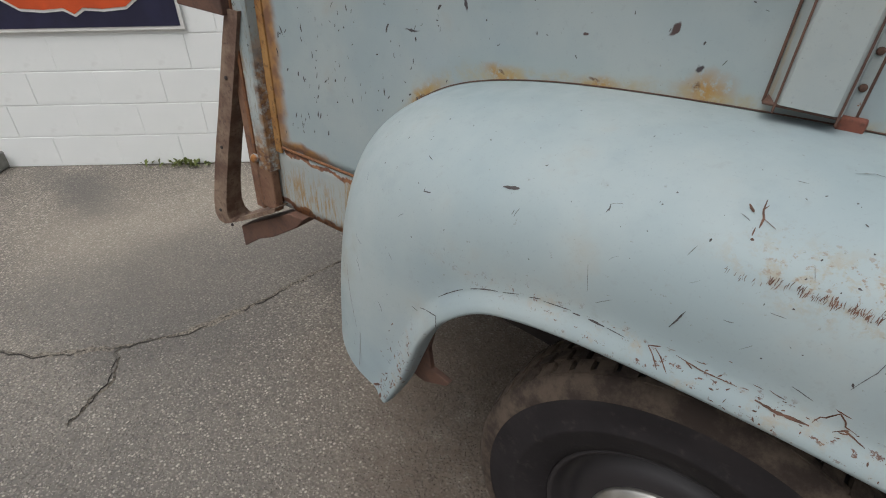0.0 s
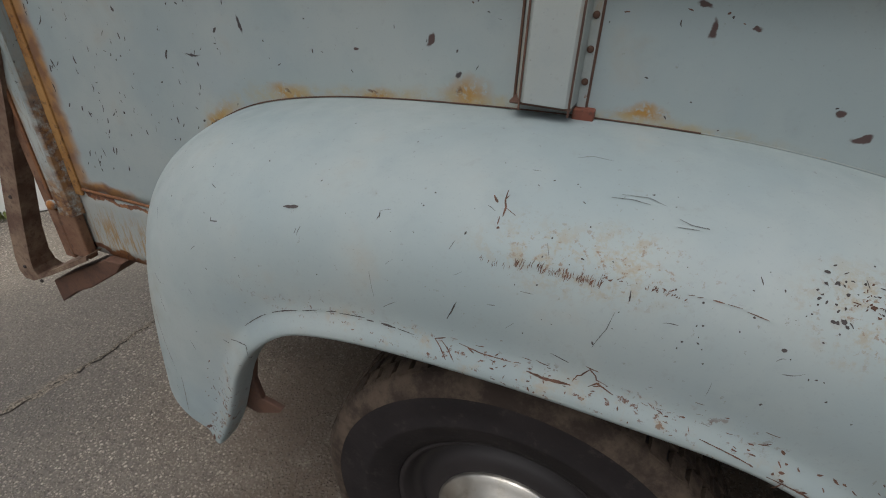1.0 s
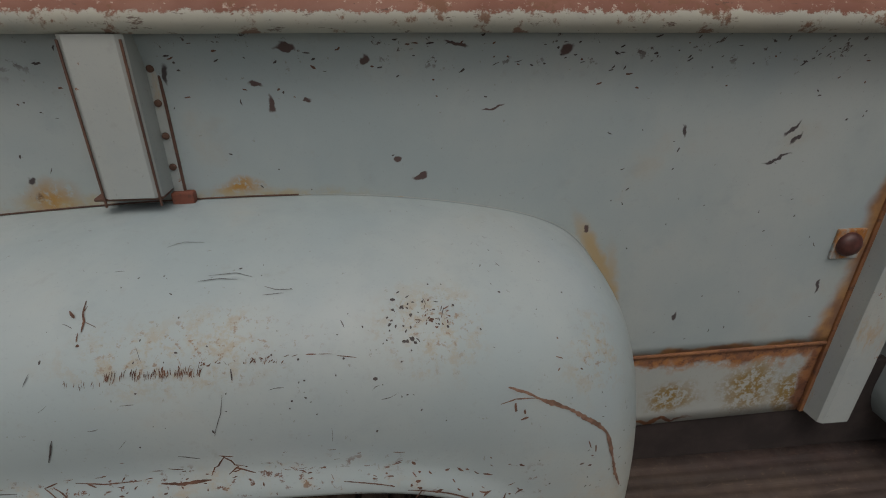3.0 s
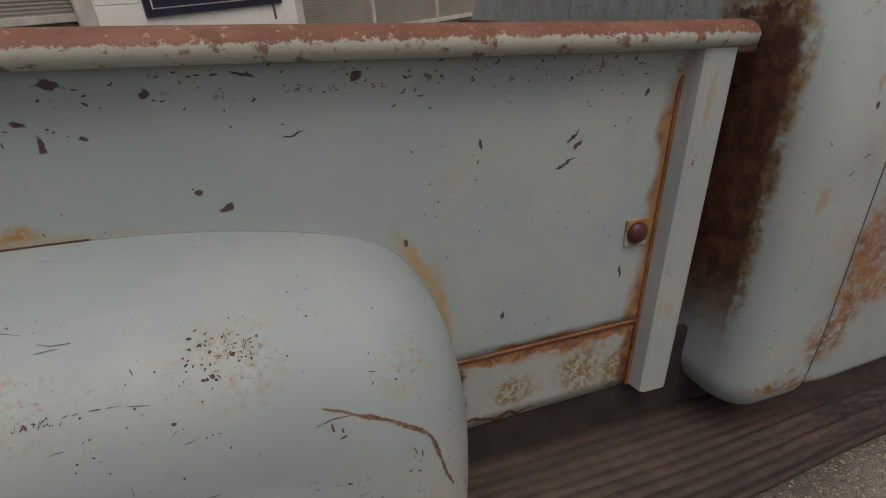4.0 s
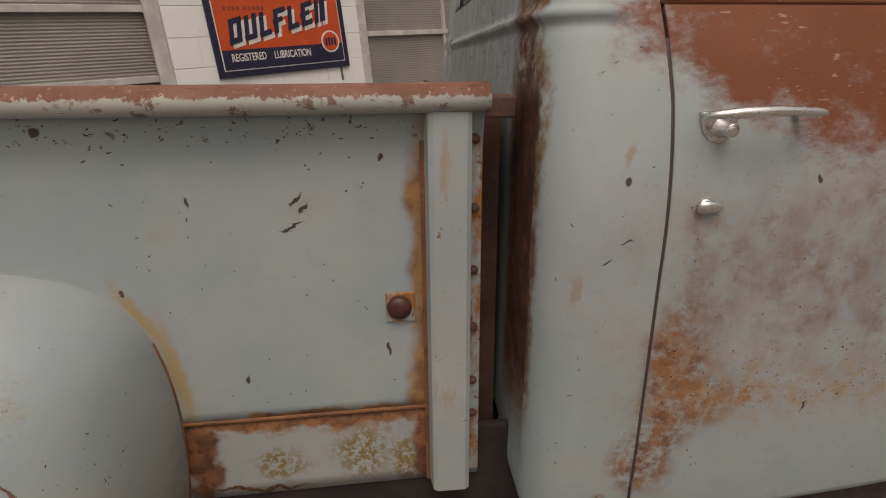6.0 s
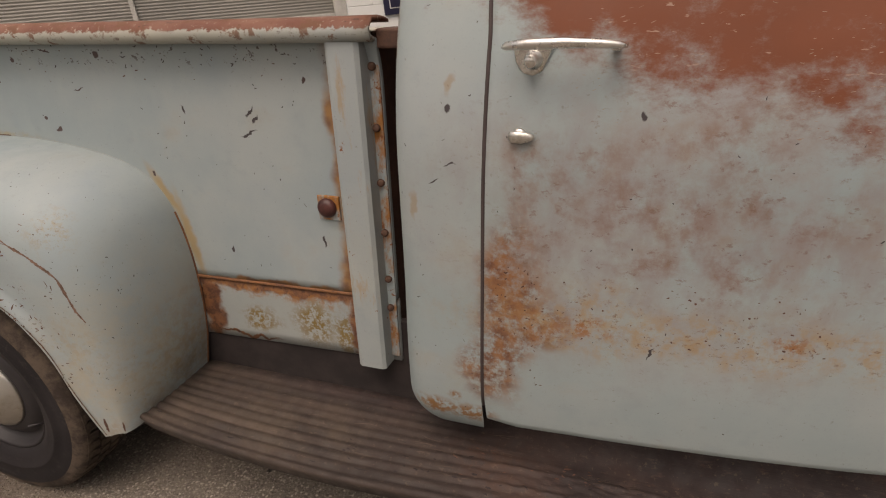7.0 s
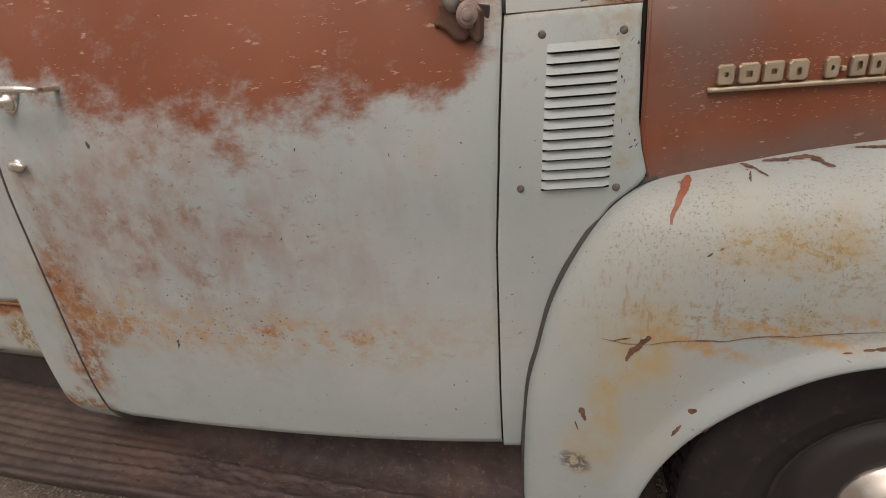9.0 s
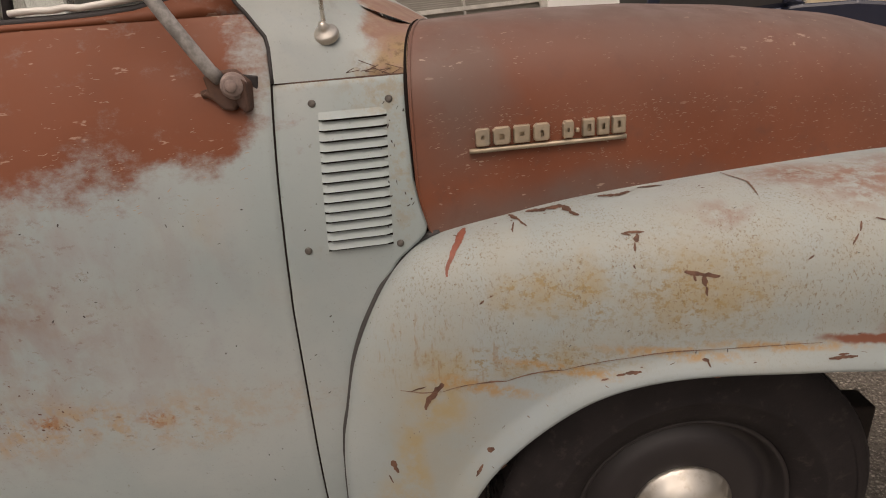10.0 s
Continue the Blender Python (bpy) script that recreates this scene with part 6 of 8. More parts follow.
def plate(x0, x1, z0, z1, rnd):
    """A raised plate with cut corners, a chamfered face and a small slot."""
    cx, cz = (x0 + x1) / 2 + rnd.uniform(-0.0008, 0.0008), (z0 + z1) / 2 + rnd.uniform(-0.002, 0.002)
    hx, hz, cut = (x1 - x0) / 2, (z1 - z0) / 2, rnd.uniform(0.10, 0.34)

    def loop(a, b, c):
        return [(sx * (a - (c * a if k else 0)), sz * (b - (0 if k else c * b))) for sx, sz, ks in ((1, 1, (0, 1)), (-1, 1, (1, 0)), (-1, -1, (0, 1)), (1, -1, (1, 0))) for k in ks]
    sx, sz = rnd.uniform(0.22, 0.34), rnd.uniform(0.22, 0.42)
    outer, face, slot = loop(hx, hz, cut), loop(hx - 0.0016, hz - 0.0016, cut), loop(hx * sx, hz * sz, 0.3)
    V, F = [], []
    for ring, d in ((outer, 0.004), (outer, -0.0080), (face, -0.0105), (slot, -0.0105), (slot, -0.002)):
        for a, b in ring:
            x, z = (cx if ring is slot else (x0 + x1) / 2) + a, (cz if ring is slot else (z0 + z1) / 2) + b
            V.append((x, hood_side(x, z) + d, z))
    for r in range(4):
        for k in range(8):
            F.append((r * 8 + k, r * 8 + (k + 1) % 8, r * 8 + 8 + (k + 1) % 8, r * 8 + 8 + k))
    F.append(tuple(range(32, 40)))
    return mesh_of("letter_plate", V, F, M_EMBLEM, False)


def em_z(x):
    return 0.1745


plate_rnd = random.Random(12)


for x0, w in ((2.317, 0.023), (2.344, 0.028), (2.376, 0.026), (2.407, 0.026), (2.453, 0.018), (2.484, 0.020), (2.508, 0.020), (2.532, 0.022)):
    z0 = em_z(x0) + 0.0075
    part("letter_plate", plate(x0, x0 + w, z0, z0 + 0.0270, plate_rnd), em)
part("dot", block("dot", (2.4735, hood_side(2.476, 0.19) - 0.009, 0.190), (2.4795, hood_side(2.476, 0.19) + 0.004, 0.196), M_EMBLEM, 0.001), em)
part("emblem_bar", along("emblem_bar", lambda x: [(x, hood_side(x, em_z(x)) + a, em_z(x) + b) for a, b in ((0.003, -0.003), (-0.008, -0.002), (-0.008, 0.004), (0.003, 0.005))], [2.307 + 0.0178 * i for i in range(15)], M_EMBLEM), em)

# door furniture
hd = part("door_handle", along("door_handle", lambda p: [(p[0], p[1] + 0.007 * math.cos(a), p[2] + p[3] * math.sin(a)) for a in [2 * math.pi * k / 12 for k in range(12)]],
                               [(1.088, -0.182, 0.246, 0.003), (1.096, -0.196, 0.248, 0.006), (1.13, -0.206, 0.2515, 0.0078), (1.18, -0.207, 0.253, 0.0078), (1.23, -0.203, 0.2515, 0.0066), (1.255, -0.198, 0.2495, 0.0052), (1.266, -0.192, 0.248, 0.003)], M_CHROME), door, "bright chrome pull handle")
part("handle_plate", slab("handle_plate", [(1.100, 0.250), (1.105, 0.222), (1.117, 0.206), (1.132, 0.202), (1.146, 0.210), (1.154, 0.228), (1.162, 0.250)], -0.160, -0.148, M_CHROME, 0.002), hd)
part("push_button", lathe("push_button", [(0.014, 0.01), (0.014, -0.006), (0.010, -0.008), (0.010, -0.030), (0.008, -0.033), (0.0001, -0.033)], M_CHROME, 20), hd, "round chrome push button", pose(1.132, -0.158, 0.226))
part("handle_foot", block("handle_foot", (1.244, -0.196, 0.241), (1.258, -0.140, 0.250), M_CHROME, 0.003), hd)
lk = part("key_lock", lathe("key_lock", [(0.0125, 0.004), (0.0125, -0.003), (0.010, -0.006), (0.0001, -0.007)], M_CHROME, 24), door, "chrome key lock with a swing cover", pose(1.117, cab_y(1.117, 0.113), 0.113))
part("lock_cover", along("lock_cover", lambda p: [(p[0], p[1] - 0.004 * math.sin(a) - 0.004, p[2] * math.cos(a)) for a in [2 * math.pi * k / 10 for k in range(10)]],
                         [(-0.016, -0.003, 0.006), (-0.012, -0.006, 0.0095), (0.0, -0.007, 0.0100), (0.012, -0.006, 0.0085), (0.021, -0.004, 0.005), (0.024, -0.002, 0.002)], M_CHROME), lk)
part("weatherstrip", tube("weatherstrip", [(table(DOOR_REAR, z) - 0.001, cab_y(table(DOOR_REAR, z), z) + 0.004, z) for z in [-0.45 + 0.04 * k for k in range(21)]], 0.0045, M_BROWNSEAL, 8), door, "dry rubber strip in the door gap")

# outside mirror
mir = part("mirror_bracket", slab("mirror_bracket", [(1.937, 0.318), (1.940, 0.298), (1.930, 0.293), (1.946, 0.284), (1.958, 0.270), (1.974, 0.267), (1.980, 0.276), (1.990, 0.262), (1.998, 0.268), (1.998, 0.306), (1.975, 0.325), (1.955, 0.322)], -0.078, -0.040, M_DARKRUST, 0.004), door, "rusty outside mirror bracket")
part("back_plate", slab("back_plate", [(1.962, 0.258), (2.004, 0.258), (2.006, 0.312), (1.965, 0.320)], -0.052, -0.030, M_SEAL, 0.002), mir)
for d, r in ((0.0, 0.018), (0.006, 0.0145), (0.011, 0.008)):
    part("washer", lathe("washer", [(0.0001, 0.003), (r, 0.003), (r + 0.001, 0.0), (r, -0.003), (r * 0.9, -0.004), (0.0001, -0.004)], M_WASHER, 24), mir, "chalky pinkish pivot washer", pose(1.982, -0.078 - d, 0.302, 0, 0, 38))
part("mirror_arm", tube("mirror_arm", [(1.962, -0.075, 0.312), (1.955, -0.085, 0.325), (1.925, -0.100, 0.385), (1.893, -0.112, 0.45), (1.86, -0.125, 0.53)], 0.0100, M_MIRROR, 12), mir, "faded grey tube arm")
part("mirror_head", lathe("mirror_head", [(0.0001, 0.014), (0.05, 0.012), (0.066, 0.004), (0.068, -0.006), (0.062, -0.010), (0.0001, -0.010)], M_MIRROR, 28), mir, "round mirror head", pose(1.85, -0.13, 0.60, 0, 0, 70))
part("bracket_bolt", tube("bracket_bolt", [(1.928, -0.068, 0.292), (1.950, -0.066, 0.298)], 0.006, M_DARKRUST, 8), mir)

# inside of the cab
part("bench_seat", block("bench_seat", (1.05, 0.10, -0.16), (1.50, 2 * MID - 0.10, 0.02), M_SEAT, 0.04, 3), truck, "dark brown bench seat")
part("seat_back", block("seat_back", (0.95, 0.10, -0.05), (1.10, 2 * MID - 0.10, 0.40), M_SEAT, 0.04, 3), truck)
part("dashboard", block("dashboard", (1.72, 0.06, 0.16), (1.98, 2 * MID - 0.06, 0.40), M_TRIM, 0.03, 3), truck, "grey dashboard")
part("cab_floor", block("cab_floor", (0.93, 0.0, -0.40), (2.10, 2 * MID, -0.36), M_DARK, 0.004), truck)
part("firewall", block("firewall", (2.06, 0.02, -0.45), (2.09, 2 * MID - 0.02, 0.30), M_DARK, 0.004), truck)


# paint chips and scratches: small flakes scattered over the panels
def scatter(name, parent, surface, rows, mat, label, seed, lift=0.0007):
    """rows: u0, u1, v0, v1, how many, shortest and longest in mm, width in mm, angle, spread. Flakes lie on surface(u, v)."""
    rnd = random.Random(seed)
    V, F = [], []
    for u0, u1, v0, v1, count, short, long, wide, angle, spread in rows:
        for _ in range(count):
            u, v = rnd.uniform(u0, u1), rnd.uniform(v0, v1)
            o = Vector(surface(u, v))
            du = Vector(surface(min(1, u + 0.002), v)) - Vector(surface(max(0, u - 0.002), v))
            dv = Vector(surface(u, min(1, v + 0.004))) - Vector(surface(u, max(0, v - 0.004)))
            n = du.cross(dv)
            if n.length < 1e-12:
                continue
            n.normalize()
            if n.y > 0.2 or (abs(n.y) <= 0.2 and n.z < 0):
                n = -n
            t = Vector((1, 0, 0)) - n * n.x
            t.normalize()
            s = n.cross(t)
            if s.z < 0:
                s = -s
            a = radians(rnd.gauss(angle, spread))
            p, q = t * math.cos(a) + s * math.sin(a), s * math.cos(a) - t * math.sin(a)
            half = rnd.uniform(short, long) * rnd.uniform(0.6, 1.0) / 2000
            w = wide * rnd.uniform(0.35, 1.2) / 2000
            k = 9
            base = len(V)
            bend = rnd.uniform(-0.25, 0.25) * half
            for i in range(k):
                b = 2 * math.pi * i / k
                r = rnd.uniform(0.55, 1.15)
                c = math.cos(b) * r
                V.append(o + n * lift + p * half * c + q * (w * math.sin(b) * r + bend * c * c))
            F.append(tuple(range(base, base + k)))
    return tagged(part(name, mesh_of(name, V, F, mat, False), parent), label, kind="stuff")


def strokes(name, parent, surface, rows, mat, label, seed, lift=0.0009):
    """Ragged marks on surface(u, v); rows: width in mm, then the points of the mark's line."""
    rnd = random.Random(seed)
    V, F = [], []
    for wide, *line in rows:
        if len(line) == 1:
            line = line * 2
        fine = []
        for (a, b), (c, d) in zip(line, line[1:]):
            k = max(2, int((Vector(surface(c, d)) - Vector(surface(a, b))).length / 0.0025))
            fine += [(lerp(a, c, i / k), lerp(b, d, i / k)) for i in range(k)]
        fine.append(line[-1])
        ps = [Vector(surface(u, v)) for u, v in fine]
        u, v = fine[len(fine) // 2]
        nrm = (Vector(surface(min(1, u + 0.004), v)) - Vector(surface(max(0, u - 0.004), v))).cross(Vector(surface(u, min(1, v + 0.008))) - Vector(surface(u, max(0, v - 0.008)))).normalized()
        if nrm.y > 0.2 or (abs(nrm.y) <= 0.2 and nrm.z < 0):
            nrm = -nrm
        if (ps[-1] - ps[0]).length < 0.002:
            t = Vector((1, 0, 0)) - nrm * nrm.x
            ps = [ps[0] + t * wide * 0.0005 * s for s in (-0.8, -0.5, 0.0, 0.5, 0.8)]
        base, n = len(V), len(ps)
        ph = rnd.uniform(0, 99)
        for i, p in enumerate(ps):
            d = ps[min(i + 1, n - 1)] - ps[max(i - 1, 0)]
            s = nrm.cross(d)
            s = s.normalized() if s.length > 1e-9 else Vector((0, 0, 1))
            w = wide * 0.0005 * (0.35 + 0.65 * min(1.0, 3.0 * min(i, n - 1 - i) / max(1, n - 1) + 0.15))
            a, b = (w * (0.9 + 0.75 * noise.noise((ph + k, i * 0.45, 3.1))) for k in (0, 31))
            V += [p + nrm * lift + s * a, p + nrm * lift - s * b]
        F += [(base + 2 * i, base + 2 * i + 1, base + 2 * i + 3, base + 2 * i + 2) for i in range(n - 1)]
    return tagged(part(name, mesh_of(name, V, F, mat, False), parent), label, kind="stuff")


M_CHIP = simple("bare_dark_chip", (0.058, 0.048, 0.048), 0.7, 0.0, 0.4, 60.0)
M_RUSTCHIP = simple("brown_rust_chip", (0.135, 0.066, 0.042), 0.8, 0.0, 0.5, 60.0)
M_FLECKBROWN = simple("dusty_rubber_ridge", (0.110, 0.078, 0.060), 0.9, 0.0, 0.4, 40.0)
M_CREASE = simple("rusty_crease", (0.20, 0.115, 0.080), 0.75, 0.0, 0.45, 70.0)
M_REDSTREAK = simple("red_primer_streak", (0.23, 0.072, 0.045), 0.6, 0.0, 0.3, 60.0)
M_SCRATCH = simple("grey_scratch", (0.105, 0.105, 0.108), 0.7, 0.0, 0.3, 40.0)

scatter("paint_wear", bed, bed_upper, [
    (0.040, 0.26, 0.10, 0.97, 52, 6, 20, 3.0, 84, 22), (0.035, 0.11, 0.08, 0.95, 34, 14, 32, 5.0, 84, 14), (0.10, 0.25, 0.25, 0.97, 24, 10, 26, 5.5, 75, 35), (0.04, 0.26, 0.3, 0.97, 30, 5, 12, 3.0, 20, 50),
    (0.26, 0.94, 0.90, 0.985, 70, 3, 15, 3.6, 8, 28), (0.26, 0.94, 0.60, 0.92, 44, 4, 12, 3.2, 25, 50), (0.74, 0.94, 0.05, 0.60, 22, 4, 12, 2.6, 60, 40),
    (0.70, 0.94, 0.90, 0.975, 18, 4, 13, 3.2, 20, 25)], M_CHIP, "dark chips in the bed paint", 21)
scatter("paint_wear", bed, bed_upper, [(0.26, 0.94, 0.84, 0.99, 48, 4, 14, 3.6, 5, 25)], M_RUSTCHIP, "brown chips under the rail", 22)
RF = lambda u, v: fender_point(REAR_FENDER, u, v - 0.02 * min(1.0, max(0.0, v) / 0.1, max(0.0, 0.80 - v) / 0.06))
scatter("paint_wear", rear_fender, RF, [
    (0.12, 0.88, 0.15, 0.78, 70, 2.0, 6, 2.6, 0, 80), (0.36, 0.56, 0.25, 0.76, 46, 2.0, 5, 2.4, 0, 80), (0.02, 0.22, 0.2, 0.8, 50, 2.5, 8, 2.8, 60, 40)], M_CHIP, "small dark chips in the fender paint", 23)
scatter("scratching", rear_fender, RF, [
    (0.30, 0.62, 0.20, 0.74, 7, 14, 34, 1.1, 5, 22), (0.32, 0.74, 0.55, 0.78, 7, 12, 30, 1.3, 62, 18), (0.74, 0.98, 0.45, 0.85, 14, 14, 40, 1.4, -50, 22)], M_SCRATCH, "thin grey scratches", 24, 0.0010)
scatter("paint_wear", rear_fender, RF, [(0.386, 0.416, 0.37, 0.52, 22, 4.0, 8.0, 5.0, 60, 70)], M_CHIP, "cluster of dark spots in the fender paint", 38)
scatter("lip_wear", rear_fender, RF, [
    (0.36, 0.54, 0.79, 0.825, 30, 5, 20, 1.8, 0, 12), (0.36, 0.53, 0.82, 0.895, 40, 4, 11, 2.4, 0, 40), (0.08, 0.36, 0.78, 0.895, 56, 4, 18, 3.6, -40, 40),
    (0.84, 0.99, 0.78, 0.895, 40, 4, 16, 3.2, 60, 40)], M_RUSTCHIP, "brown chips along the fender lip", 25)
scatter("scrape", rear_fender, RF, [
    (0.478, 0.509, 0.576, 0.598, 110, 6, 14, 1.1, 84, 8), (0.506, 0.522, 0.586, 0.612, 16, 5, 10, 1.0, 84, 8), (0.450, 0.480, 0.560, 0.576, 36, 3, 8, 1.4, 70, 30),
    (0.388, 0.402, 0.38, 0.47, 26, 2.5, 6, 2.2, 60, 60)], M_RUSTCHIP, "brown scrape of short ticks", 26)
strokes("paint_wear", rear_fender, RF, [
    (5.3, (0.615, 0.522), (0.605, 0.517)), (2.1, (0.683, 0.550), (0.685, 0.561), (0.677, 0.567)), (1.6, (0.677, 0.439), (0.673, 0.456)),
    (1.6, (0.562, 0.522), (0.562, 0.500)), (1.2, (0.563, 0.528), (0.562, 0.511)), (1.8, (0.468, 0.589), (0.467, 0.622)),
    (2.3, (0.473, 0.750), (0.472, 0.756)), (1.1, (0.432, 0.456), (0.430, 0.478)),
    (4.8, (0.412, 0.628), (0.410, 0.628)), (1.9, (0.403, 0.578), (0.402, 0.578)), (1.8, (0.442, 0.639), (0.442, 0.633)),
    (2.2, (0.493, 0.350), (0.492, 0.356)), (2.1, (0.488, 0.428), (0.488, 0.433)), (1.7, (0.780, 0.811), (0.752, 0.872), (0.780, 0.978)),
    (1.7, (0.792, 0.794), (0.788, 0.811)),], M_CHIP, "dark knocks and scratches in the fender paint", 40)
strokes("paint_wear", rear_fender, RF, [
    (2.0, (0.532, 0.778), (0.530, 0.761), (0.528, 0.739)), (1.2, (0.487, 0.789), (0.478, 0.794)), (1.6, (0.738, 0.817), (0.717, 0.817), (0.693, 0.817)),
    (2.0, (0.682, 0.817), (0.643, 0.817)), (1.4, (0.637, 0.817), (0.620, 0.811)), (1.4, (0.610, 0.811), (0.600, 0.806)),
    (1.4, (0.598, 0.811), (0.578, 0.811)), (2.2, (0.577, 0.817), (0.572, 0.817)), (2.6, (0.567, 0.817), (0.558, 0.822)),
    (1.3, (0.557, 0.822), (0.548, 0.828)), (3.9, (0.415, 0.389), (0.413, 0.389)), (2.7, (0.413, 0.367), (0.412, 0.361)),
    (1.9, (0.413, 0.417), (0.412, 0.428)), (1.9, (0.408, 0.411), (0.407, 0.417)), (1.1, (0.415, 0.544), (0.415, 0.539)),
    (1.1, (0.413, 0.528), (0.413, 0.522)),], M_CHIP, "dark knocks and scratches in the fender paint", 41)
strokes("paint_wear", rear_fender, RF, [
    (1.9, (0.412, 0.489), (0.412, 0.483)), (2.6, (0.410, 0.478), (0.410, 0.467)), (0.8, (0.402, 0.378), (0.400, 0.400)),
    (1.6, (0.397, 0.389), (0.395, 0.389)), (1.2, (0.398, 0.417), (0.397, 0.417)), (1.2, (0.393, 0.400), (0.393, 0.417)),
    (1.2, (0.392, 0.406), (0.392, 0.428)), (1.2, (0.393, 0.439), (0.392, 0.450)),], M_CHIP, "dark knocks and scratches in the fender paint", 42)
strokes("rust_staining", rear_fender, RF, [
    (2.3, (0.518, 0.356), (0.518, 0.389), (0.517, 0.417), (0.517, 0.450)), (1.5, (0.518, 0.450), (0.518, 0.478)), (5.7, (0.518, 0.489), (0.517, 0.489)),
    (3.9, (0.522, 0.383), (0.520, 0.406)), (1.1, (0.517, 0.372), (0.518, 0.394)), (1.1, (0.517, 0.417), (0.513, 0.439)),
    (1.7, (0.538, 0.822), (0.535, 0.844), (0.532, 0.872)), (1.7, (0.535, 0.822), (0.532, 0.839), (0.528, 0.872)), (1.7, (0.538, 0.822), (0.533, 0.811)),
    (4.1, (0.495, 0.839), (0.487, 0.844), (0.473, 0.839)), (2.0, (0.473, 0.828), (0.472, 0.806), (0.468, 0.794), (0.458, 0.806)),
    (2.0, (0.465, 0.828), (0.462, 0.811), (0.452, 0.828)), (2.4, (0.523, 0.822), (0.520, 0.833)), (1.6, (0.527, 0.817), (0.517, 0.828), (0.503, 0.828)),], M_RUSTCHIP, "brown rust marks on fender crown and lip", 44)
strokes("rust_staining", rear_fender, RF, [
    (4.4, (0.397, 0.450), (0.395, 0.444)), (2.7, (0.393, 0.472), (0.392, 0.467)), (1.5, (0.403, 0.450), (0.400, 0.450)),
    (1.6, (0.392, 0.411), (0.390, 0.400)), (1.4, (0.442, 0.556), (0.438, 0.556)), (0.9, (0.437, 0.556), (0.432, 0.556)),
    (1.1, (0.430, 0.561), (0.422, 0.567)), (0.9, (0.450, 0.561), (0.448, 0.556)), (0.9, (0.447, 0.561), (0.445, 0.556)),], M_RUSTCHIP, "brown rust marks on fender crown and lip", 45)
strokes("lip_wear", rear_fender, RF, [
    (2.3, (0.345, 0.885), (0.300, 0.880), (0.250, 0.885), (0.200, 0.880)), (2.9, (0.195, 0.885), (0.150, 0.880), (0.100, 0.885)), (2.9, (0.095, 0.885), (0.050, 0.880), (0.005, 0.88)), (6.8, (0.03, 0.84), (0.01, 0.86)), (12.0, (0.985, 0.86), (0.999, 0.87)), (6.0, (0.975, 0.83), (0.995, 0.80)), (1.2, (0.88, 0.55), (0.93, 0.68)), (1.4, (0.93, 0.70), (0.985, 0.74)),
    (1.7, (0.40, 0.86), (0.36, 0.875)), (4.5, (0.02, 0.70), (0.005, 0.74))], M_RUSTCHIP, "rust along the front edge of the opening", 64)
strokes("scratching", rear_fender, RF, [
    (0.9, (0.470, 0.661), (0.470, 0.711), (0.472, 0.761)), (1.0, (0.500, 0.189), (0.495, 0.172), (0.488, 0.178)), (1.1, (0.485, 0.317), (0.478, 0.311), (0.472, 0.317)),
    (0.9, (0.482, 0.300), (0.473, 0.294), (0.467, 0.311)), (1.1, (0.462, 0.344), (0.458, 0.356), (0.452, 0.356)), (1.1, (0.462, 0.372), (0.455, 0.367)),
    (1.0, (0.513, 0.267), (0.510, 0.267)), (0.7, (0.500, 0.506), (0.498, 0.550)), (0.9, (0.563, 0.783), (0.555, 0.767)),
    (0.9, (0.370, 0.228), (0.367, 0.244)), (0.8, (0.505, 0.667), (0.500, 0.667)), (0.6, (0.567, 0.700), (0.567, 0.767)),], M_SCRATCH, "thin grey scratches", 48)
strokes("crease", rear_fender, RF, [
    (4.0, (0.337, 0.628), (0.322, 0.633), (0.310, 0.639)), (6.1, (0.312, 0.639), (0.293, 0.639), (0.275, 0.633)),
    (6.8, (0.278, 0.633), (0.255, 0.628), (0.233, 0.611), (0.217, 0.600)), (7.8, (0.218, 0.600), (0.202, 0.606), (0.187, 0.611)),
    (5.2, (0.190, 0.611), (0.168, 0.617), (0.148, 0.600)), (2.0, (0.333, 0.678), (0.325, 0.656), (0.310, 0.639)),], M_CREASE, "long forked rusty scrape in a crease", 50)
strokes("paint_wear", rear_fender, RF, [
    (3.5, (0.323, 0.667), (0.317, 0.689)), (3.1, (0.312, 0.678), (0.308, 0.689)), (3.6, (0.303, 0.694), (0.307, 0.706)),
    (4.0, (0.210, 0.717), (0.208, 0.706)), (2.9, (0.202, 0.700), (0.200, 0.689)), (2.8, (0.217, 0.650), (0.210, 0.661)),
    (2.2, (0.208, 0.672), (0.210, 0.678)), (1.7, (0.228, 0.661), (0.218, 0.667)), (2.5, (0.323, 0.456), (0.323, 0.456)),
    (1.5, (0.318, 0.511), (0.312, 0.511)), (2.1, (0.293, 0.517), (0.290, 0.517)), (2.0, (0.310, 0.539), (0.310, 0.550)),], M_RUSTCHIP, "dark rust spots round the crease", 52)
M_BOARDCHIP = simple("dry_rubber_crumb", (0.022, 0.016, 0.015), 0.9, 0.0, 0.4, 60.0)
scatter("board_wear", board, board_top, [(0.30, 0.98, 0.50, 0.95, 120, 6, 24, 5.0, 0, 20), (0.02, 0.98, 0.86, 0.99, 22, 10, 60, 4.0, 0, 5)], M_BOARDCHIP, "dark worn strips in the tread", 70)
scatter("board_rust", board, board_top, [(0.42, 0.58, 0.40, 0.85, 40, 4, 18, 5.0, 0, 30), (0.55, 0.98, 0.50, 0.92, 60, 4, 18, 3.5, 0, 20)], M_RUSTCHIP, "rust showing through the tread", 71, 0.0012)
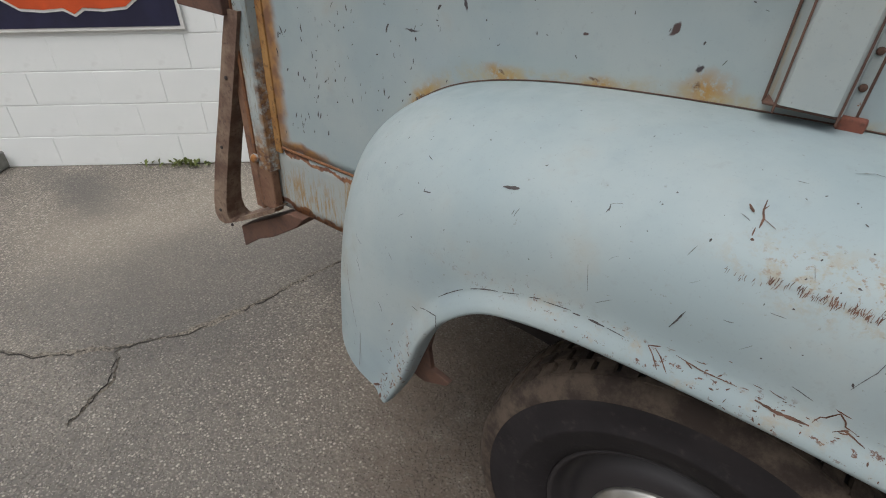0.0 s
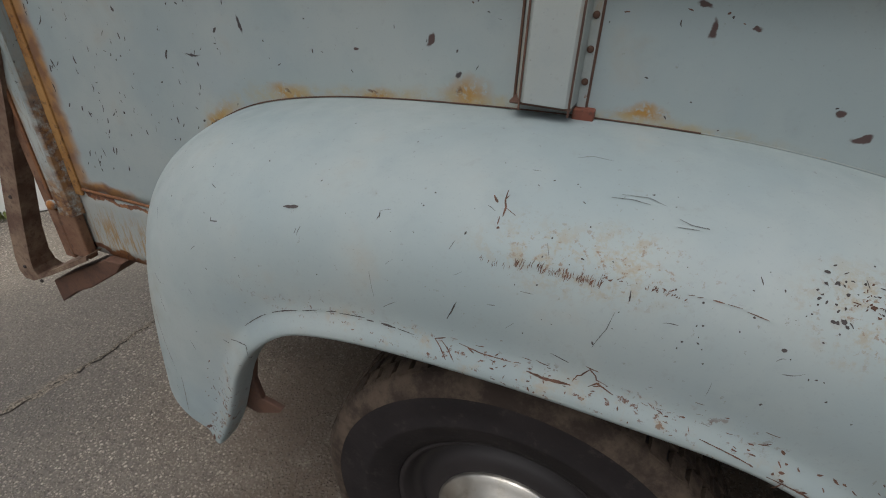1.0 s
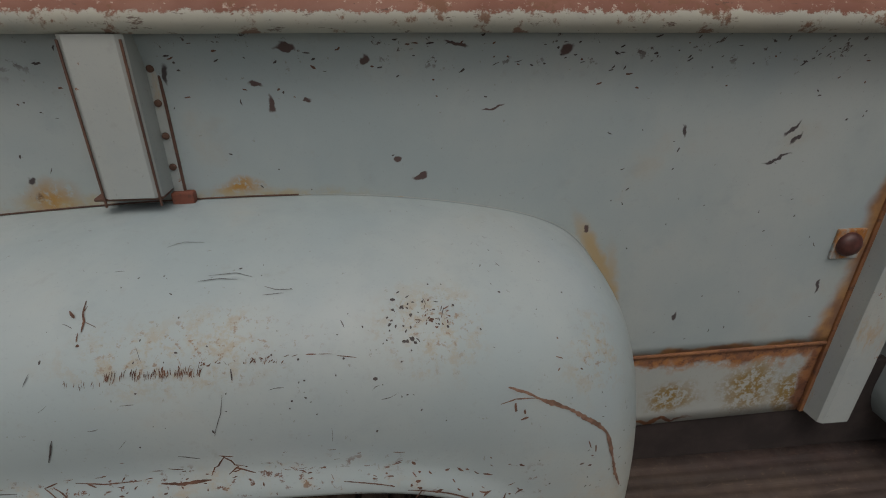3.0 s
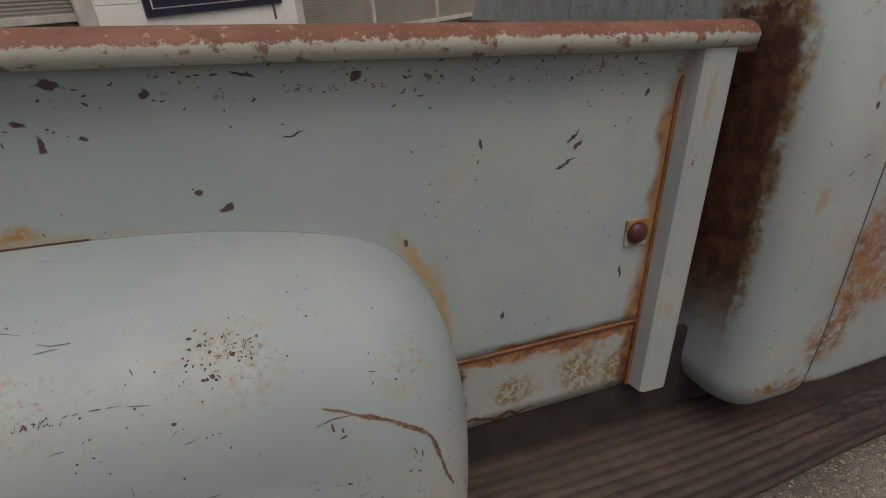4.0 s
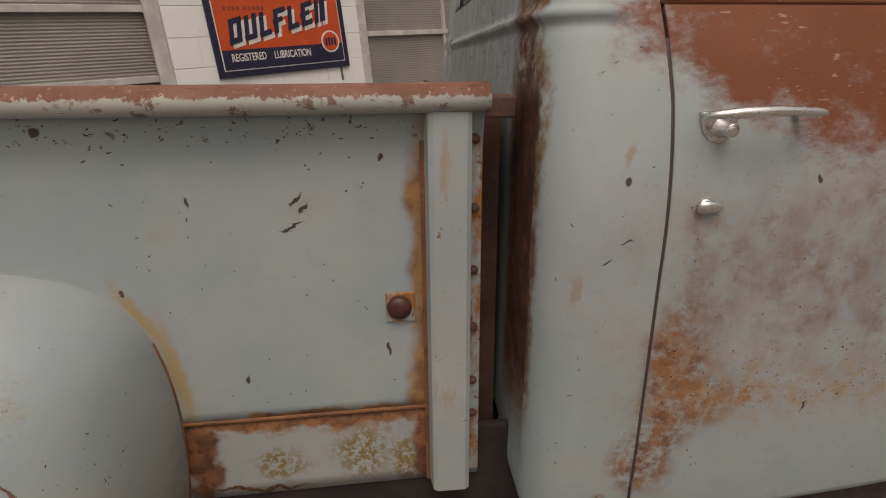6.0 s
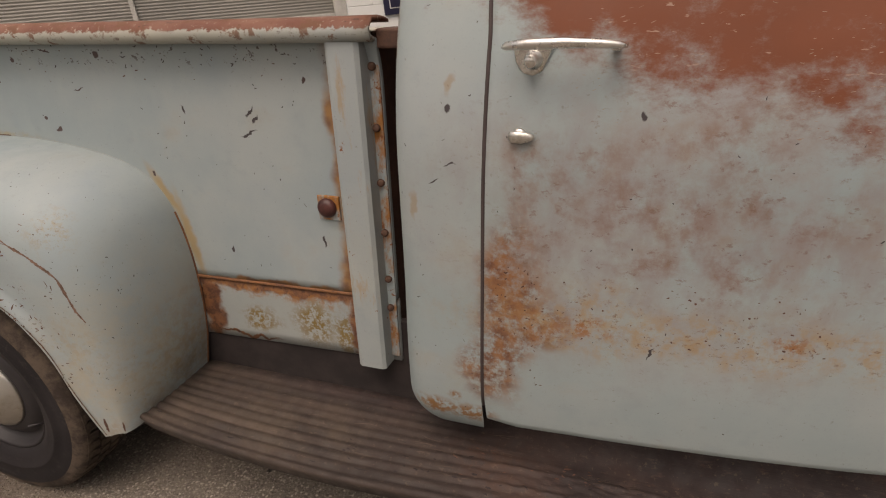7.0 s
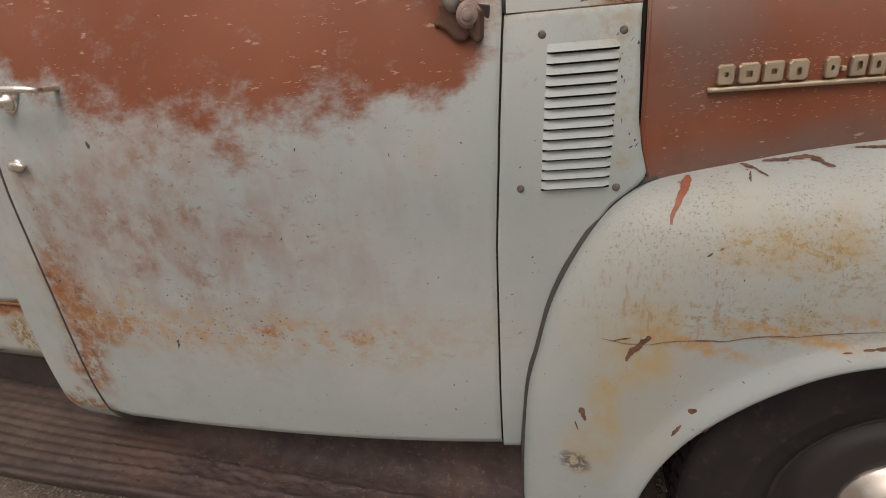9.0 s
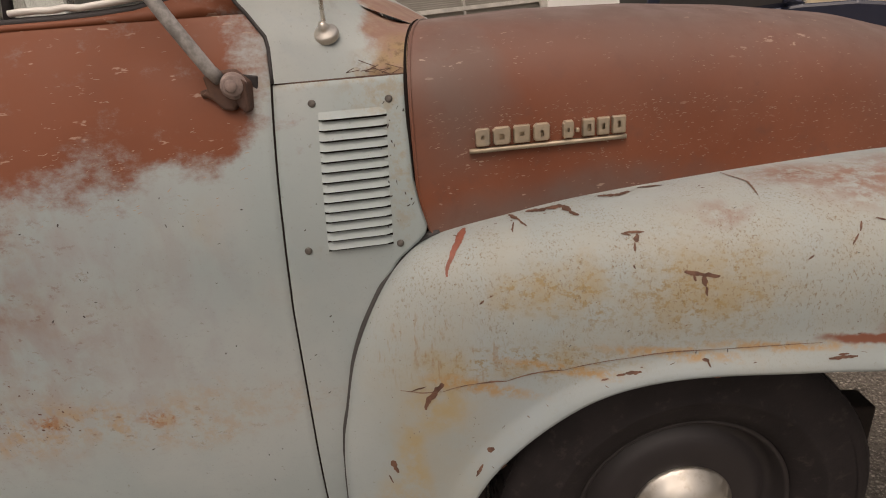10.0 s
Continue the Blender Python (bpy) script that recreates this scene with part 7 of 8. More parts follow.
scatter("board_dust", board, board_top, [(0.02, 0.50, 0.20, 0.95, 60, 20, 90, 2.2, 0, 4), (0.45, 0.98, 0.52, 0.60, 40, 8, 40, 2.0, 0, 6), (0.45, 0.98, 0.77, 0.83, 40, 8, 40, 2.0, 0, 6)], M_FLECKBROWN, "pale dusty ridges", 72, 0.0010)
scatter("paint_wear", door, door_fn, [
    (0.02, 0.98, 0.02, 0.75, 60, 2.5, 9, 2.4, 40, 60)], M_CHIP, "small dark chips in the door paint", 27)
scatter("paint_wear", door, door_fn, [(0.02, 0.6, 0.26, 0.40, 70, 2.5, 8, 3.4, 20, 60), (0.02, 0.12, 0.10, 0.42, 50, 3, 9, 3.4, 60, 40)], M_RUSTCHIP, "brown specks in the rust band", 28)
scatter("paint_wear", cab_back, back_lower, [(0.0, 0.5, 0.70, 0.99, 60, 6, 24, 4.5, 80, 22), (0.0, 0.4, 0.86, 0.93, 24, 6, 26, 7.0, 10, 40), (0.0, 0.5, 0.3, 0.7, 30, 5, 16, 3, 80, 30)], M_RUSTCHIP, "dark chips in the cab back", 35)
scatter("paint_wear", truck, corner_fn, [(0.42, 0.98, 0.05, 0.75, 34, 3, 14, 2.4, 60, 50)], M_CHIP, "small chips in the corner paint", 29)
scatter("paint_wear", cowl, cowl_fn, [(0.05, 0.95, 0.3, 0.98, 16, 2.5, 8, 2.4, 60, 50), (0.8, 0.98, 0.75, 0.98, 16, 3, 10, 2.6, 75, 25)], M_CHIP, "small chips in the cowl paint", 30)
FF = lambda u, v: fender_point(FRONT_FENDER, u, v)
scatter("paint_wear", front_fender, FF, [
    (0.20, 0.75, 0.08, 0.78, 200, 1.2, 3.6, 1.3, 70, 40), (0.45, 0.75, 0.02, 0.10, 14, 4, 12, 3, 20, 50), (0.15, 0.75, 0.77, 0.88, 16, 4, 12, 1.8, 0, 30)], M_RUSTCHIP, "brown specks and chips in the fender paint", 31)
scatter("paint_wear", front_fender, FF, [(0.05, 0.75, 0.05, 0.82, 34, 3, 8, 1.6, 60, 50)], M_CHIP, "dark chips in the fender paint", 32)
def taper_mark(surface, line, w0, w1, lift=0.0009):
    """A smooth mark along a line on surface(u, v), its width running from w0 to w1."""
    rnd = random.Random(54)
    ps = []
    for (a, b), (c, d) in zip(line, line[1:]):
        ps += [(lerp(a, c, i / 14), lerp(b, d, i / 14)) for i in range(14)]
    V, n = [], len(ps)
    for i, (u, v) in enumerate(ps):
        p, q = Vector(surface(*ps[max(i - 1, 0)])), Vector(surface(*ps[min(i + 1, n - 1)]))
        nrm = (Vector(surface(u + 0.004, v)) - Vector(surface(u - 0.004, v))).cross(Vector(surface(u, v + 0.008)) - Vector(surface(u, v - 0.008))).normalized()
        nrm = -nrm if nrm.y > 0 else nrm
        side = nrm.cross((q - p).normalized())
        t = i / (n - 1)
        w = lerp(w0, w1, t ** 1.4) * min(1.0, 0.35 + 5 * t) * 0.5
        c = Vector(surface(u, v)) + nrm * lift
        V += [c - side * w * rnd.uniform(0.86, 1.12), c + side * w * rnd.uniform(0.86, 1.12)]
    return mesh_of("red_streak", V, [(2 * i, 2 * i + 1, 2 * i + 3, 2 * i + 2) for i in range(n - 1)], M_REDSTREAK)


part("red_streak", taper_mark(FF, [(0.463, 0.030), (0.456, 0.150), (0.443, 0.255), (0.419, 0.362)], 0.0145, 0.003), front_fender, "tapered red primer streak")
strokes("rust_staining", front_fender, FF, [
    (9.5, (0.288, 0.640), (0.270, 0.634)), (12.1, (0.278, 0.636), (0.258, 0.634)), (6.0, (0.262, 0.628), (0.249, 0.640)), (2.5, (0.275, 0.60), (0.262, 0.56)),
    (5.0, (0.574, 0.328), (0.586, 0.340)), (8.0, (0.581, 0.345), (0.577, 0.392)), (3.5, (0.576, 0.392), (0.572, 0.436)), (2.6, (0.572, 0.330), (0.577, 0.350)),
    (6.4, (0.592, 0.556), (0.602, 0.578)), (7.0, (0.600, 0.574), (0.611, 0.590)), (6.8, (0.602, 0.580), (0.599, 0.625)), (4.0, (0.599, 0.625), (0.596, 0.660)), (3.4, (0.596, 0.575), (0.595, 0.600)),
    (3.7, (0.417, 0.527), (0.427, 0.519)), (2.6, (0.436, 0.515), (0.440, 0.511)), (3.0, (0.564, 0.500), (0.563, 0.516)),
    (3.2, (0.686, 0.415), (0.684, 0.460)), (2.6, (0.683, 0.470), (0.679, 0.515)), (3.6, (0.693, 0.405), (0.697, 0.420)), (2.4, (0.661, 0.545), (0.658, 0.560))], M_RUSTCHIP, "brown knocks in the fender paint", 56)
strokes("rust_staining", front_fender, FF, [
    (9.0, (0.497, 0.020), (0.503, 0.080)), (4.2, (0.503, 0.070), (0.507, 0.165)), (3.4, (0.499, 0.100), (0.494, 0.185)), (15.0, (0.512, 0.030), (0.526, 0.050), (0.536, 0.045)),
    (17.0, (0.532, 0.045), (0.549, 0.060)), (12.0, (0.547, 0.055), (0.550, 0.120)), (8.0, (0.550, 0.115), (0.554, 0.165)), (12.0, (0.575, 0.030), (0.588, 0.050), (0.596, 0.035)), (8.0, (0.602, 0.020), (0.616, 0.030)),
    (4.0, (0.440, 0.838), (0.452, 0.840)), (5.4, (0.452, 0.838), (0.470, 0.846)), (3.0, (0.418, 0.838), (0.428, 0.840)), (4.4, (0.549, 0.834), (0.556, 0.838)), (3.6, (0.554, 0.836), (0.551, 0.862)),
    (5.0, (0.660, 0.858), (0.682, 0.854)), (3.0, (0.668, 0.848), (0.676, 0.846)), (3.4, (0.545, 0.905), (0.552, 0.905))], M_RUSTCHIP, "brown knocks in the fender paint", 57)
strokes("rust_staining", front_fender, FF, [(11.0, (0.163, 0.592), (0.157, 0.622)), (8.0, (0.160, 0.600), (0.149, 0.642)), (9.0, (0.232, 0.826), (0.240, 0.838)), (5.0, (0.192, 0.856), (0.212, 0.848)), (8.0, (0.222, 0.902), (0.230, 0.912)), (4.0, (0.140, 0.600), (0.132, 0.630))], M_RUSTCHIP, "rust knocks low on the fender", 67)
strokes("scratching", front_fender, FF, [(3.5, (0.649, 0.010), (0.654, 0.100), (0.652, 0.212))], M_CREASE, "curved brown scratch", 66)
strokes("rust_line", front_fender, FF, [
    (2.0, (0.256, 0.514), (0.266, 0.600), (0.279, 0.655)), (1.6, (0.279, 0.655), (0.308, 0.712)), (3.0, (0.308, 0.712), (0.333, 0.754)), (2.4, (0.333, 0.754), (0.396, 0.788)),
    (1.4, (0.396, 0.788), (0.476, 0.797)), (2.0, (0.476, 0.797), (0.569, 0.800)), (1.2, (0.569, 0.800), (0.659, 0.809))], M_CREASE, "thin rust line along the fender flange", 60)
M_FLECK = simple("pale_paint_fleck", (0.33, 0.235, 0.18), 0.7, 0.0, 0.3, 60.0)
HD = lambda u, v: hood_point(lerp(2.219, 3.40, u), v)
scatter("pale_flecking", hood, HD, [(0.02, 0.85, 0.0004, 0.010, 260, 3, 9, 1.0, 4, 12), (0.02, 0.85, 0.010, 0.06, 480, 3, 10, 1.1, 4, 12), (0.02, 0.45, 0.006, 0.05, 160, 3, 10, 1.1, 4, 12), (0.02, 0.85, 0.06, 0.20, 200, 3, 9, 0.9, 4, 14), (0.02, 0.85, 0.18, 0.34, 140, 3, 9, 0.9, 4, 14)], M_FLECK, "pale flecks in the primer", 33)
scatter("pale_flecking", door, door_fn, [(0.12, 0.97, 0.70, 0.985, 190, 3, 12, 1.1, 6, 12), (0.45, 0.97, 0.68, 0.82, 120, 3, 12, 1.3, 10, 14)], M_FLECK, "pale flecks in the primer", 34)


# ---- the building ----
WALL_AT, WALL_TURN = (-3.751, 0.779), 38.3
WALL_M = pose(WALL_AT[0], WALL_AT[1], GROUND, 0, 0, WALL_TURN)
building = thing("wall_north", "white painted concrete block wall of a garage", "wall", WALL_M, kind="structure")


def block_stretch(s0, s1, h0, h1, back=0.0):
    """Courses of blocks laid in running bond between s0 and s1, each a piece of its own."""
    part("mortar", block("mortar", (s0 + 0.002, 0.004 + back, h0), (s1 - 0.002, 0.20 + back, h1), M_WHITE, 0), building)
    k = 0
    h = h0
    while h < h1 - 0.02:
        top = min(h + 0.2005, h1)
        s = s0 - (0.203 if k % 2 else 0.0)
        while s < s1 - 0.01:
            a, b = max(s, s0), min(s + 0.406, s1)
            if b - a > 0.03:
                key = (round(b - a, 3), round(top - h, 3))
                if key not in BLOCKS:
                    BLOCKS[key] = block("block", (0.0004, 0, 0.0024), (key[0] - 0.0004, 0.05, key[1] - 0.0024), M_WHITE, 0.0017, 1)
                part("block", BLOCKS[key], building, "", pose(a, back + 0.0012 * math.sin(a * 37 + h * 91), h))
            s += 0.406
        h += 0.203
        k += 1


BLOCKS = {}
block_stretch(-1.35, 0.90, 0.0, 2.43)
block_stretch(3.75, 5.34, 0.0, 2.43)
block_stretch(8.80, 10.10, 0.0, 2.43)
part("upper_wall", block("upper_wall", (-1.35, 0.004, 2.44), (10.10, 0.22, 4.2), M_WHITE, 0.01), building)
part("recess_wall", block("recess_wall", (-6.0, 0.16, 0.0), (-1.35, 0.36, 4.2), M_WHITE, 0.01), building, "set-back white wall")
part("return_wall", block("return_wall", (9.90, 0.22, 0.0), (10.10, 7.0, 4.2), M_WHITE, 0.01), building)
part("flat_roof", block("flat_roof", (-6.0, 0.0, 4.2), (10.15, 7.2, 4.35), M_TRIM, 0.02), building)
part("back_wall", block("back_wall", (-6.0, 6.9, 0.0), (9.90, 7.1, 4.2), M_WHITE, 0.0), building)
M_STEP = simple("grey_concrete", (0.30, 0.29, 0.26), 0.9, 0.0, 0.3, 14.0)
part("threshold", block("threshold", (-2.6, -0.16, 0.0), (-1.30, 0.16, 0.115), M_STEP, 0.012), building, "grey concrete threshold slab")


def ribbed(name, w, h, pitch=0.021):
    """A ribbed translucent panel, w by h, with waves that run level."""
    n = max(4, int(h / pitch * 6))
    V, F = [], []
    for j in range(n + 1):
        z = h * j / n
        y = 0.0018 * math.sin(2 * math.pi * z / pitch)
        V += [(0, y, z), (w, y, z)]
    for j in range(n):
        F.append((2 * j, 2 * j + 1, 2 * j + 3, 2 * j + 2))
    return mesh_of(name, V, F, M_PANE)


def garage_door(name, s0, s1, rails, mullions, label):
    """A sectional door of pale rails with ribbed grey panels between, set back in its opening."""
    d = thing(name, label, "garage door", WALL_M, kind="structure")
    back = 0.075
    for k, h in enumerate(rails):
        part("rail", block("rail", (s0 + 0.02, back - 0.022, h - 0.022), (s1 - 0.02, back + 0.03, h + 0.022), M_ALU, 0.003), d)
    edges = [s0 + 0.02] + mullions + [s1 - 0.02]
    for s in edges:
        part("mullion", block("mullion", (s - 0.016, back - 0.016, 0.02), (s + 0.016, back + 0.028, 2.42), M_ALU, 0.003), d)
    for a, b in zip(edges, edges[1:]):
        for h, g in zip(rails, rails[1:]):
            part("ribbed_panel", ribbed("ribbed_panel", b - a - 0.034, g - h - 0.046), d, "", pose(a + 0.017, back + 0.012, h + 0.023))
    for a, b in ((s0 - 0.002, s0 + 0.10), (s1 - 0.10, s1 + 0.002)):
        part("jamb", block("jamb", (a + 0.004, 0.012, 0.0), (b - 0.004, back - 0.024, 2.43), M_ALU, 0.006), d, "pale painted jamb")
    part("dark_inside", block("dark_inside", (s0, 0.30, 0.0), (s1, 0.32, 2.43), M_DARK, 0), d)
    return d


garage_door("door_1", 0.90, 3.75, [0.03, 0.47, 0.92, 1.37, 1.815, 2.26, 2.42], [2.25], "closed garage door with ribbed grey panels and pale rails")
garage_door("door_2", 5.34, 8.80, [0.03, 0.52, 1.05, 1.615, 2.10, 2.42], [6.43, 7.60], "closed garage door with ribbed grey panels by the sign")


# enamel signs
def sign_text(body, size, mat, m, parent, thick=0.0015):
    cu = bpy.data.curves.new("lettering", "FONT")
    cu.body, cu.size, cu.extrude = body, size, thick
    cu.align_x, cu.align_y = "LEFT", "BOTTOM"
    cu.offset = size * 0.018
    cu.materials.append(mat)
    tmp = bpy.data.objects.new("lettering", cu)
    scene.collection.objects.link(tmp)
    bpy.context.view_layer.update()
    me = bpy.data.meshes.new_from_object(tmp.evaluated_get(bpy.context.evaluated_depsgraph_get()))
    bpy.data.objects.remove(tmp)
    return part("lettering", me, parent, "white lettering", m)


def poly(name, pts, y, mat, thick=0.003):
    return slab(name, pts, y - thick, y, mat)


def oval(cx, cz, rx, rz, n=40, a0=0.0, a1=360.0):
    return [(cx + rx * math.cos(radians(lerp(a0, a1, k / n))), cz + rz * math.sin(radians(lerp(a0, a1, k / n)))) for k in range(n)]


sg = thing("lubrication_sign", "orange and navy enamel sign screwed to the white wall", "sign", WALL_M @ pose(4.045, -0.012, 1.335, 0, -1.2, 0))
W, H = 1.14, 0.61
part("sign_frame", slab("sign_frame", [(0, 0), (W, 0), (W, H), (0, H)], -0.010, 0.010, M_NAVY, 0.003), sg, "navy frame")
part("white_line", poly("white_line", [(0.045, 0.045), (W - 0.045, 0.045), (W - 0.045, H - 0.045), (0.045, H - 0.045)], -0.0105, M_SIGNWHITE), sg)
part("navy_field", poly("navy_field", [(0.053, 0.053), (W - 0.053, 0.053), (W - 0.053, 0.19), (0.053, 0.19)], -0.014, M_NAVY), sg)
part("orange_field", poly("orange_field", [(0.053, 0.19), (W - 0.053, 0.19), (W - 0.053, H - 0.053), (0.053, H - 0.053)], -0.014, M_ORANGE), sg)
for k in range(7):
    x = 0.125 + k * 0.122
    z = 0.222 + k * 0.020
    hgt, wd = 0.172, 0.098
    sk = 0.02
    for dx, dz, mm, y in ((0.022, -0.026, M_SIGNWHITE, -0.0175), (0.0, 0.0, M_NAVY, -0.021)):
        z1 = z + dz
        x1 = x + dx
        rise = wd * 0.25
        bars = [[(x1, z1), (x1 + wd * 0.36, z1 + rise * 0.36), (x1 + wd * 0.36 + sk, z1 + hgt + rise * 0.36), (x1 + sk, z1 + hgt)]]
        if k in (0, 1):
            bars.append([(x1 + wd * 0.64, z1 + rise * 0.64), (x1 + wd, z1 + rise), (x1 + wd + sk, z1 + rise + hgt), (x1 + wd * 0.64 + sk, z1 + hgt + rise * 0.64)])
        if k == 6:
            bars.append([(x1 + wd * 0.5, z1 + rise * 0.5), (x1 + wd, z1 + rise), (x1 + wd + sk, z1 + rise + hgt), (x1 + wd * 0.5 + sk, z1 + hgt + rise * 0.5)])
        if k in (0, 1, 2, 4, 5):
            bars.append([(x1, z1), (x1 + wd, z1 + rise), (x1 + wd, z1 + rise + hgt * 0.22), (x1, z1 + hgt * 0.22)])
        if k in (0, 3, 5):
            bars.append([(x1 + sk, z1 + hgt * 0.78), (x1 + wd + sk, z1 + rise + hgt * 0.78), (x1 + wd + sk, z1 + rise + hgt), (x1 + sk, z1 + hgt)])
        if k in (3, 5):
            bars.append([(x1, z1 + hgt * 0.40), (x1 + wd * 0.85, z1 + rise + hgt * 0.40), (x1 + wd * 0.85, z1 + rise + hgt * 0.60), (x1, z1 + hgt * 0.60)])
        for i, b in enumerate(bars):
            part("raised_shape", poly("raised_shape", b, y - 0.0004 * i, mm, 0.002), sg)
part("disc_ring", poly("disc_ring", oval(W - 0.165, 0.205, 0.085, 0.085), -0.0165, M_SIGNWHITE), sg, "white ring round an orange disc")
part("disc", poly("disc", oval(W - 0.165, 0.205, 0.072, 0.072), -0.0195, M_ORANGE), sg)
for k in range(4):
    x = W - 0.165 - 0.050 + k * 0.027
    part("raised_shape", poly("raised_shape", [(x, 0.175), (x + 0.018, 0.175), (x + 0.018, 0.235), (x, 0.235)], -0.0225, M_NAVY, 0.002), sg)
sign_text("REGISTERED", 0.066, M_SIGNWHITE, pose(0.115, -0.0165, 0.095, 90, 0, 0) @ Matrix.Diagonal((0.76, 1.15, 1, 1)), sg)
sign_text("LUBRICATION", 0.066, M_SIGNWHITE, pose(0.455, -0.0165, 0.095, 90, 0, 0) @ Matrix.Diagonal((0.76, 1.15, 1, 1)), sg)
for k in range(9):
    x = 0.125 + k * 0.034 + (0.02 if k > 3 else 0)
    part("faded_mark", poly("faded_mark", [(x, 0.455), (x + 0.022, 0.455), (x + 0.022, 0.483), (x, 0.483)], -0.0165, simple("faded_brown_mark", (0.30, 0.06, 0.03), 0.4) if k == 0 else bpy.data.materials["faded_brown_mark"], 0.0015), sg)
part("hook", block("hook", (W - 0.09, 0.004, -0.11), (W - 0.07, 0.016, 0.0), M_TRIM, 0.003), sg)

sg2 = thing("shield_sign", "navy enamel sign with an orange shield on the white wall", "sign", WALL_M @ pose(-1.10, -0.012, 0.835, 0, 0, 0))
W2, H2 = 1.20, 0.87
part("sign_frame", slab("sign_frame", [(0, 0), (W2, 0), (W2, H2), (0, H2)], -0.008, 0.010, M_SIGNWHITE, 0.003), sg2, "pale worn border")
part("navy_field", poly("navy_field", [(0.022, 0.022), (W2 - 0.022, 0.022), (W2 - 0.022, H2 - 0.022), (0.022, H2 - 0.022)], -0.0085, M_NAVY), sg2)


def shield(k):
    c = W2 / 2
    half = [(0.0, 0.095 - k), (0.055 + k * 0.3, 0.128 - k), (0.17, 0.120 - k), (0.30, 0.130 - k), (0.39 + k * 0.7, 0.19 - k * 0.7), (0.43 + k, 0.30), (0.43 + k, 0.62), (0.36, 0.72 + k), (0.15, 0.74 + k)]
    return [(c + x, z) for x, z in half] + [(c - x, z) for x, z in half[::-1][:-1]]


part("shield_border", poly("shield_border", shield(0.016), -0.0120, M_SIGNWHITE), sg2)
part("shield", poly("shield", shield(0.0), -0.0155, M_ORANGE), sg2, "orange shield")
part("raised_shape", poly("raised_shape", [(W2 / 2 - 0.06, 0.19), (W2 / 2 + 0.04, 0.21), (W2 / 2 + 0.04, 0.60), (W2 / 2 - 0.06, 0.60)], -0.0190, M_NAVY), sg2)
part("raised_shape", poly("raised_shape", [(W2 / 2 - 0.042, 0.208), (W2 / 2 + 0.022, 0.222), (W2 / 2 + 0.022, 0.58), (W2 / 2 - 0.042, 0.58)], -0.0225, M_SIGNWHITE), sg2)

# weeds at the wall's foot
M_WEED = simple("yellow_green_weed", (0.16, 0.19, 0.045), 0.6, 0.0, 0.4, 30.0)


def weed(m, seed, n=60, spread=0.14):
    rnd = random.Random(seed)
    V, F = [], []
    for k in range(n):
        x = rnd.gauss(0, spread)
        y = rnd.uniform(-0.05, 0.03)
        h = rnd.uniform(0.02, 0.075) * max(0.3, 1 - abs(x) / (spread * 2.4))
        a, l, wd = rnd.uniform(0, 6.28), rnd.uniform(0.02, 0.05), rnd.uniform(0.006, 0.013)
        d, s = Vector((math.cos(a), math.sin(a), 0)), Vector((-math.sin(a), math.cos(a), 0))
        b = Vector((x, y, 0))
        i = len(V)
        V += [b, b + d * l * 0.5 + s * wd + Vector((0, 0, h * 0.8)), b + d * l + Vector((0, 0, h)), b + d * l * 0.5 - s * wd + Vector((0, 0, h * 0.75))]
        F.append((i, i + 1, i + 2, i + 3))
    ob = thing("weed", "small yellow-green weed at the foot of the wall", "weed", m, "weeds at the wall")
    part("leaves", mesh_of("leaves", V, F, M_WEED, False), ob)
    return ob


weed(WALL_M @ pose(-0.11, -0.03, 0), 3, 60, 0.085)
weed(WALL_M @ pose(-0.34, -0.02, 0), 5, 8, 0.06)

# ---- far things ----
M_CARPAINT = simple("dark_blue_car_paint", (0.018, 0.022, 0.042), 0.18, 0.0, 0.2, 1.0)
# sky reflected in the car's windshield is put into this pale colour
M_CARGLASS = simple("pale_reflecting_car_glass", (0.30, 0.33, 0.33), 0.08, 0.0, 0.3, 1.5)
M_LAMP = simple("headlamp_lens", (0.70, 0.66, 0.58), 0.15, 0.0, 0.2, 6.0)


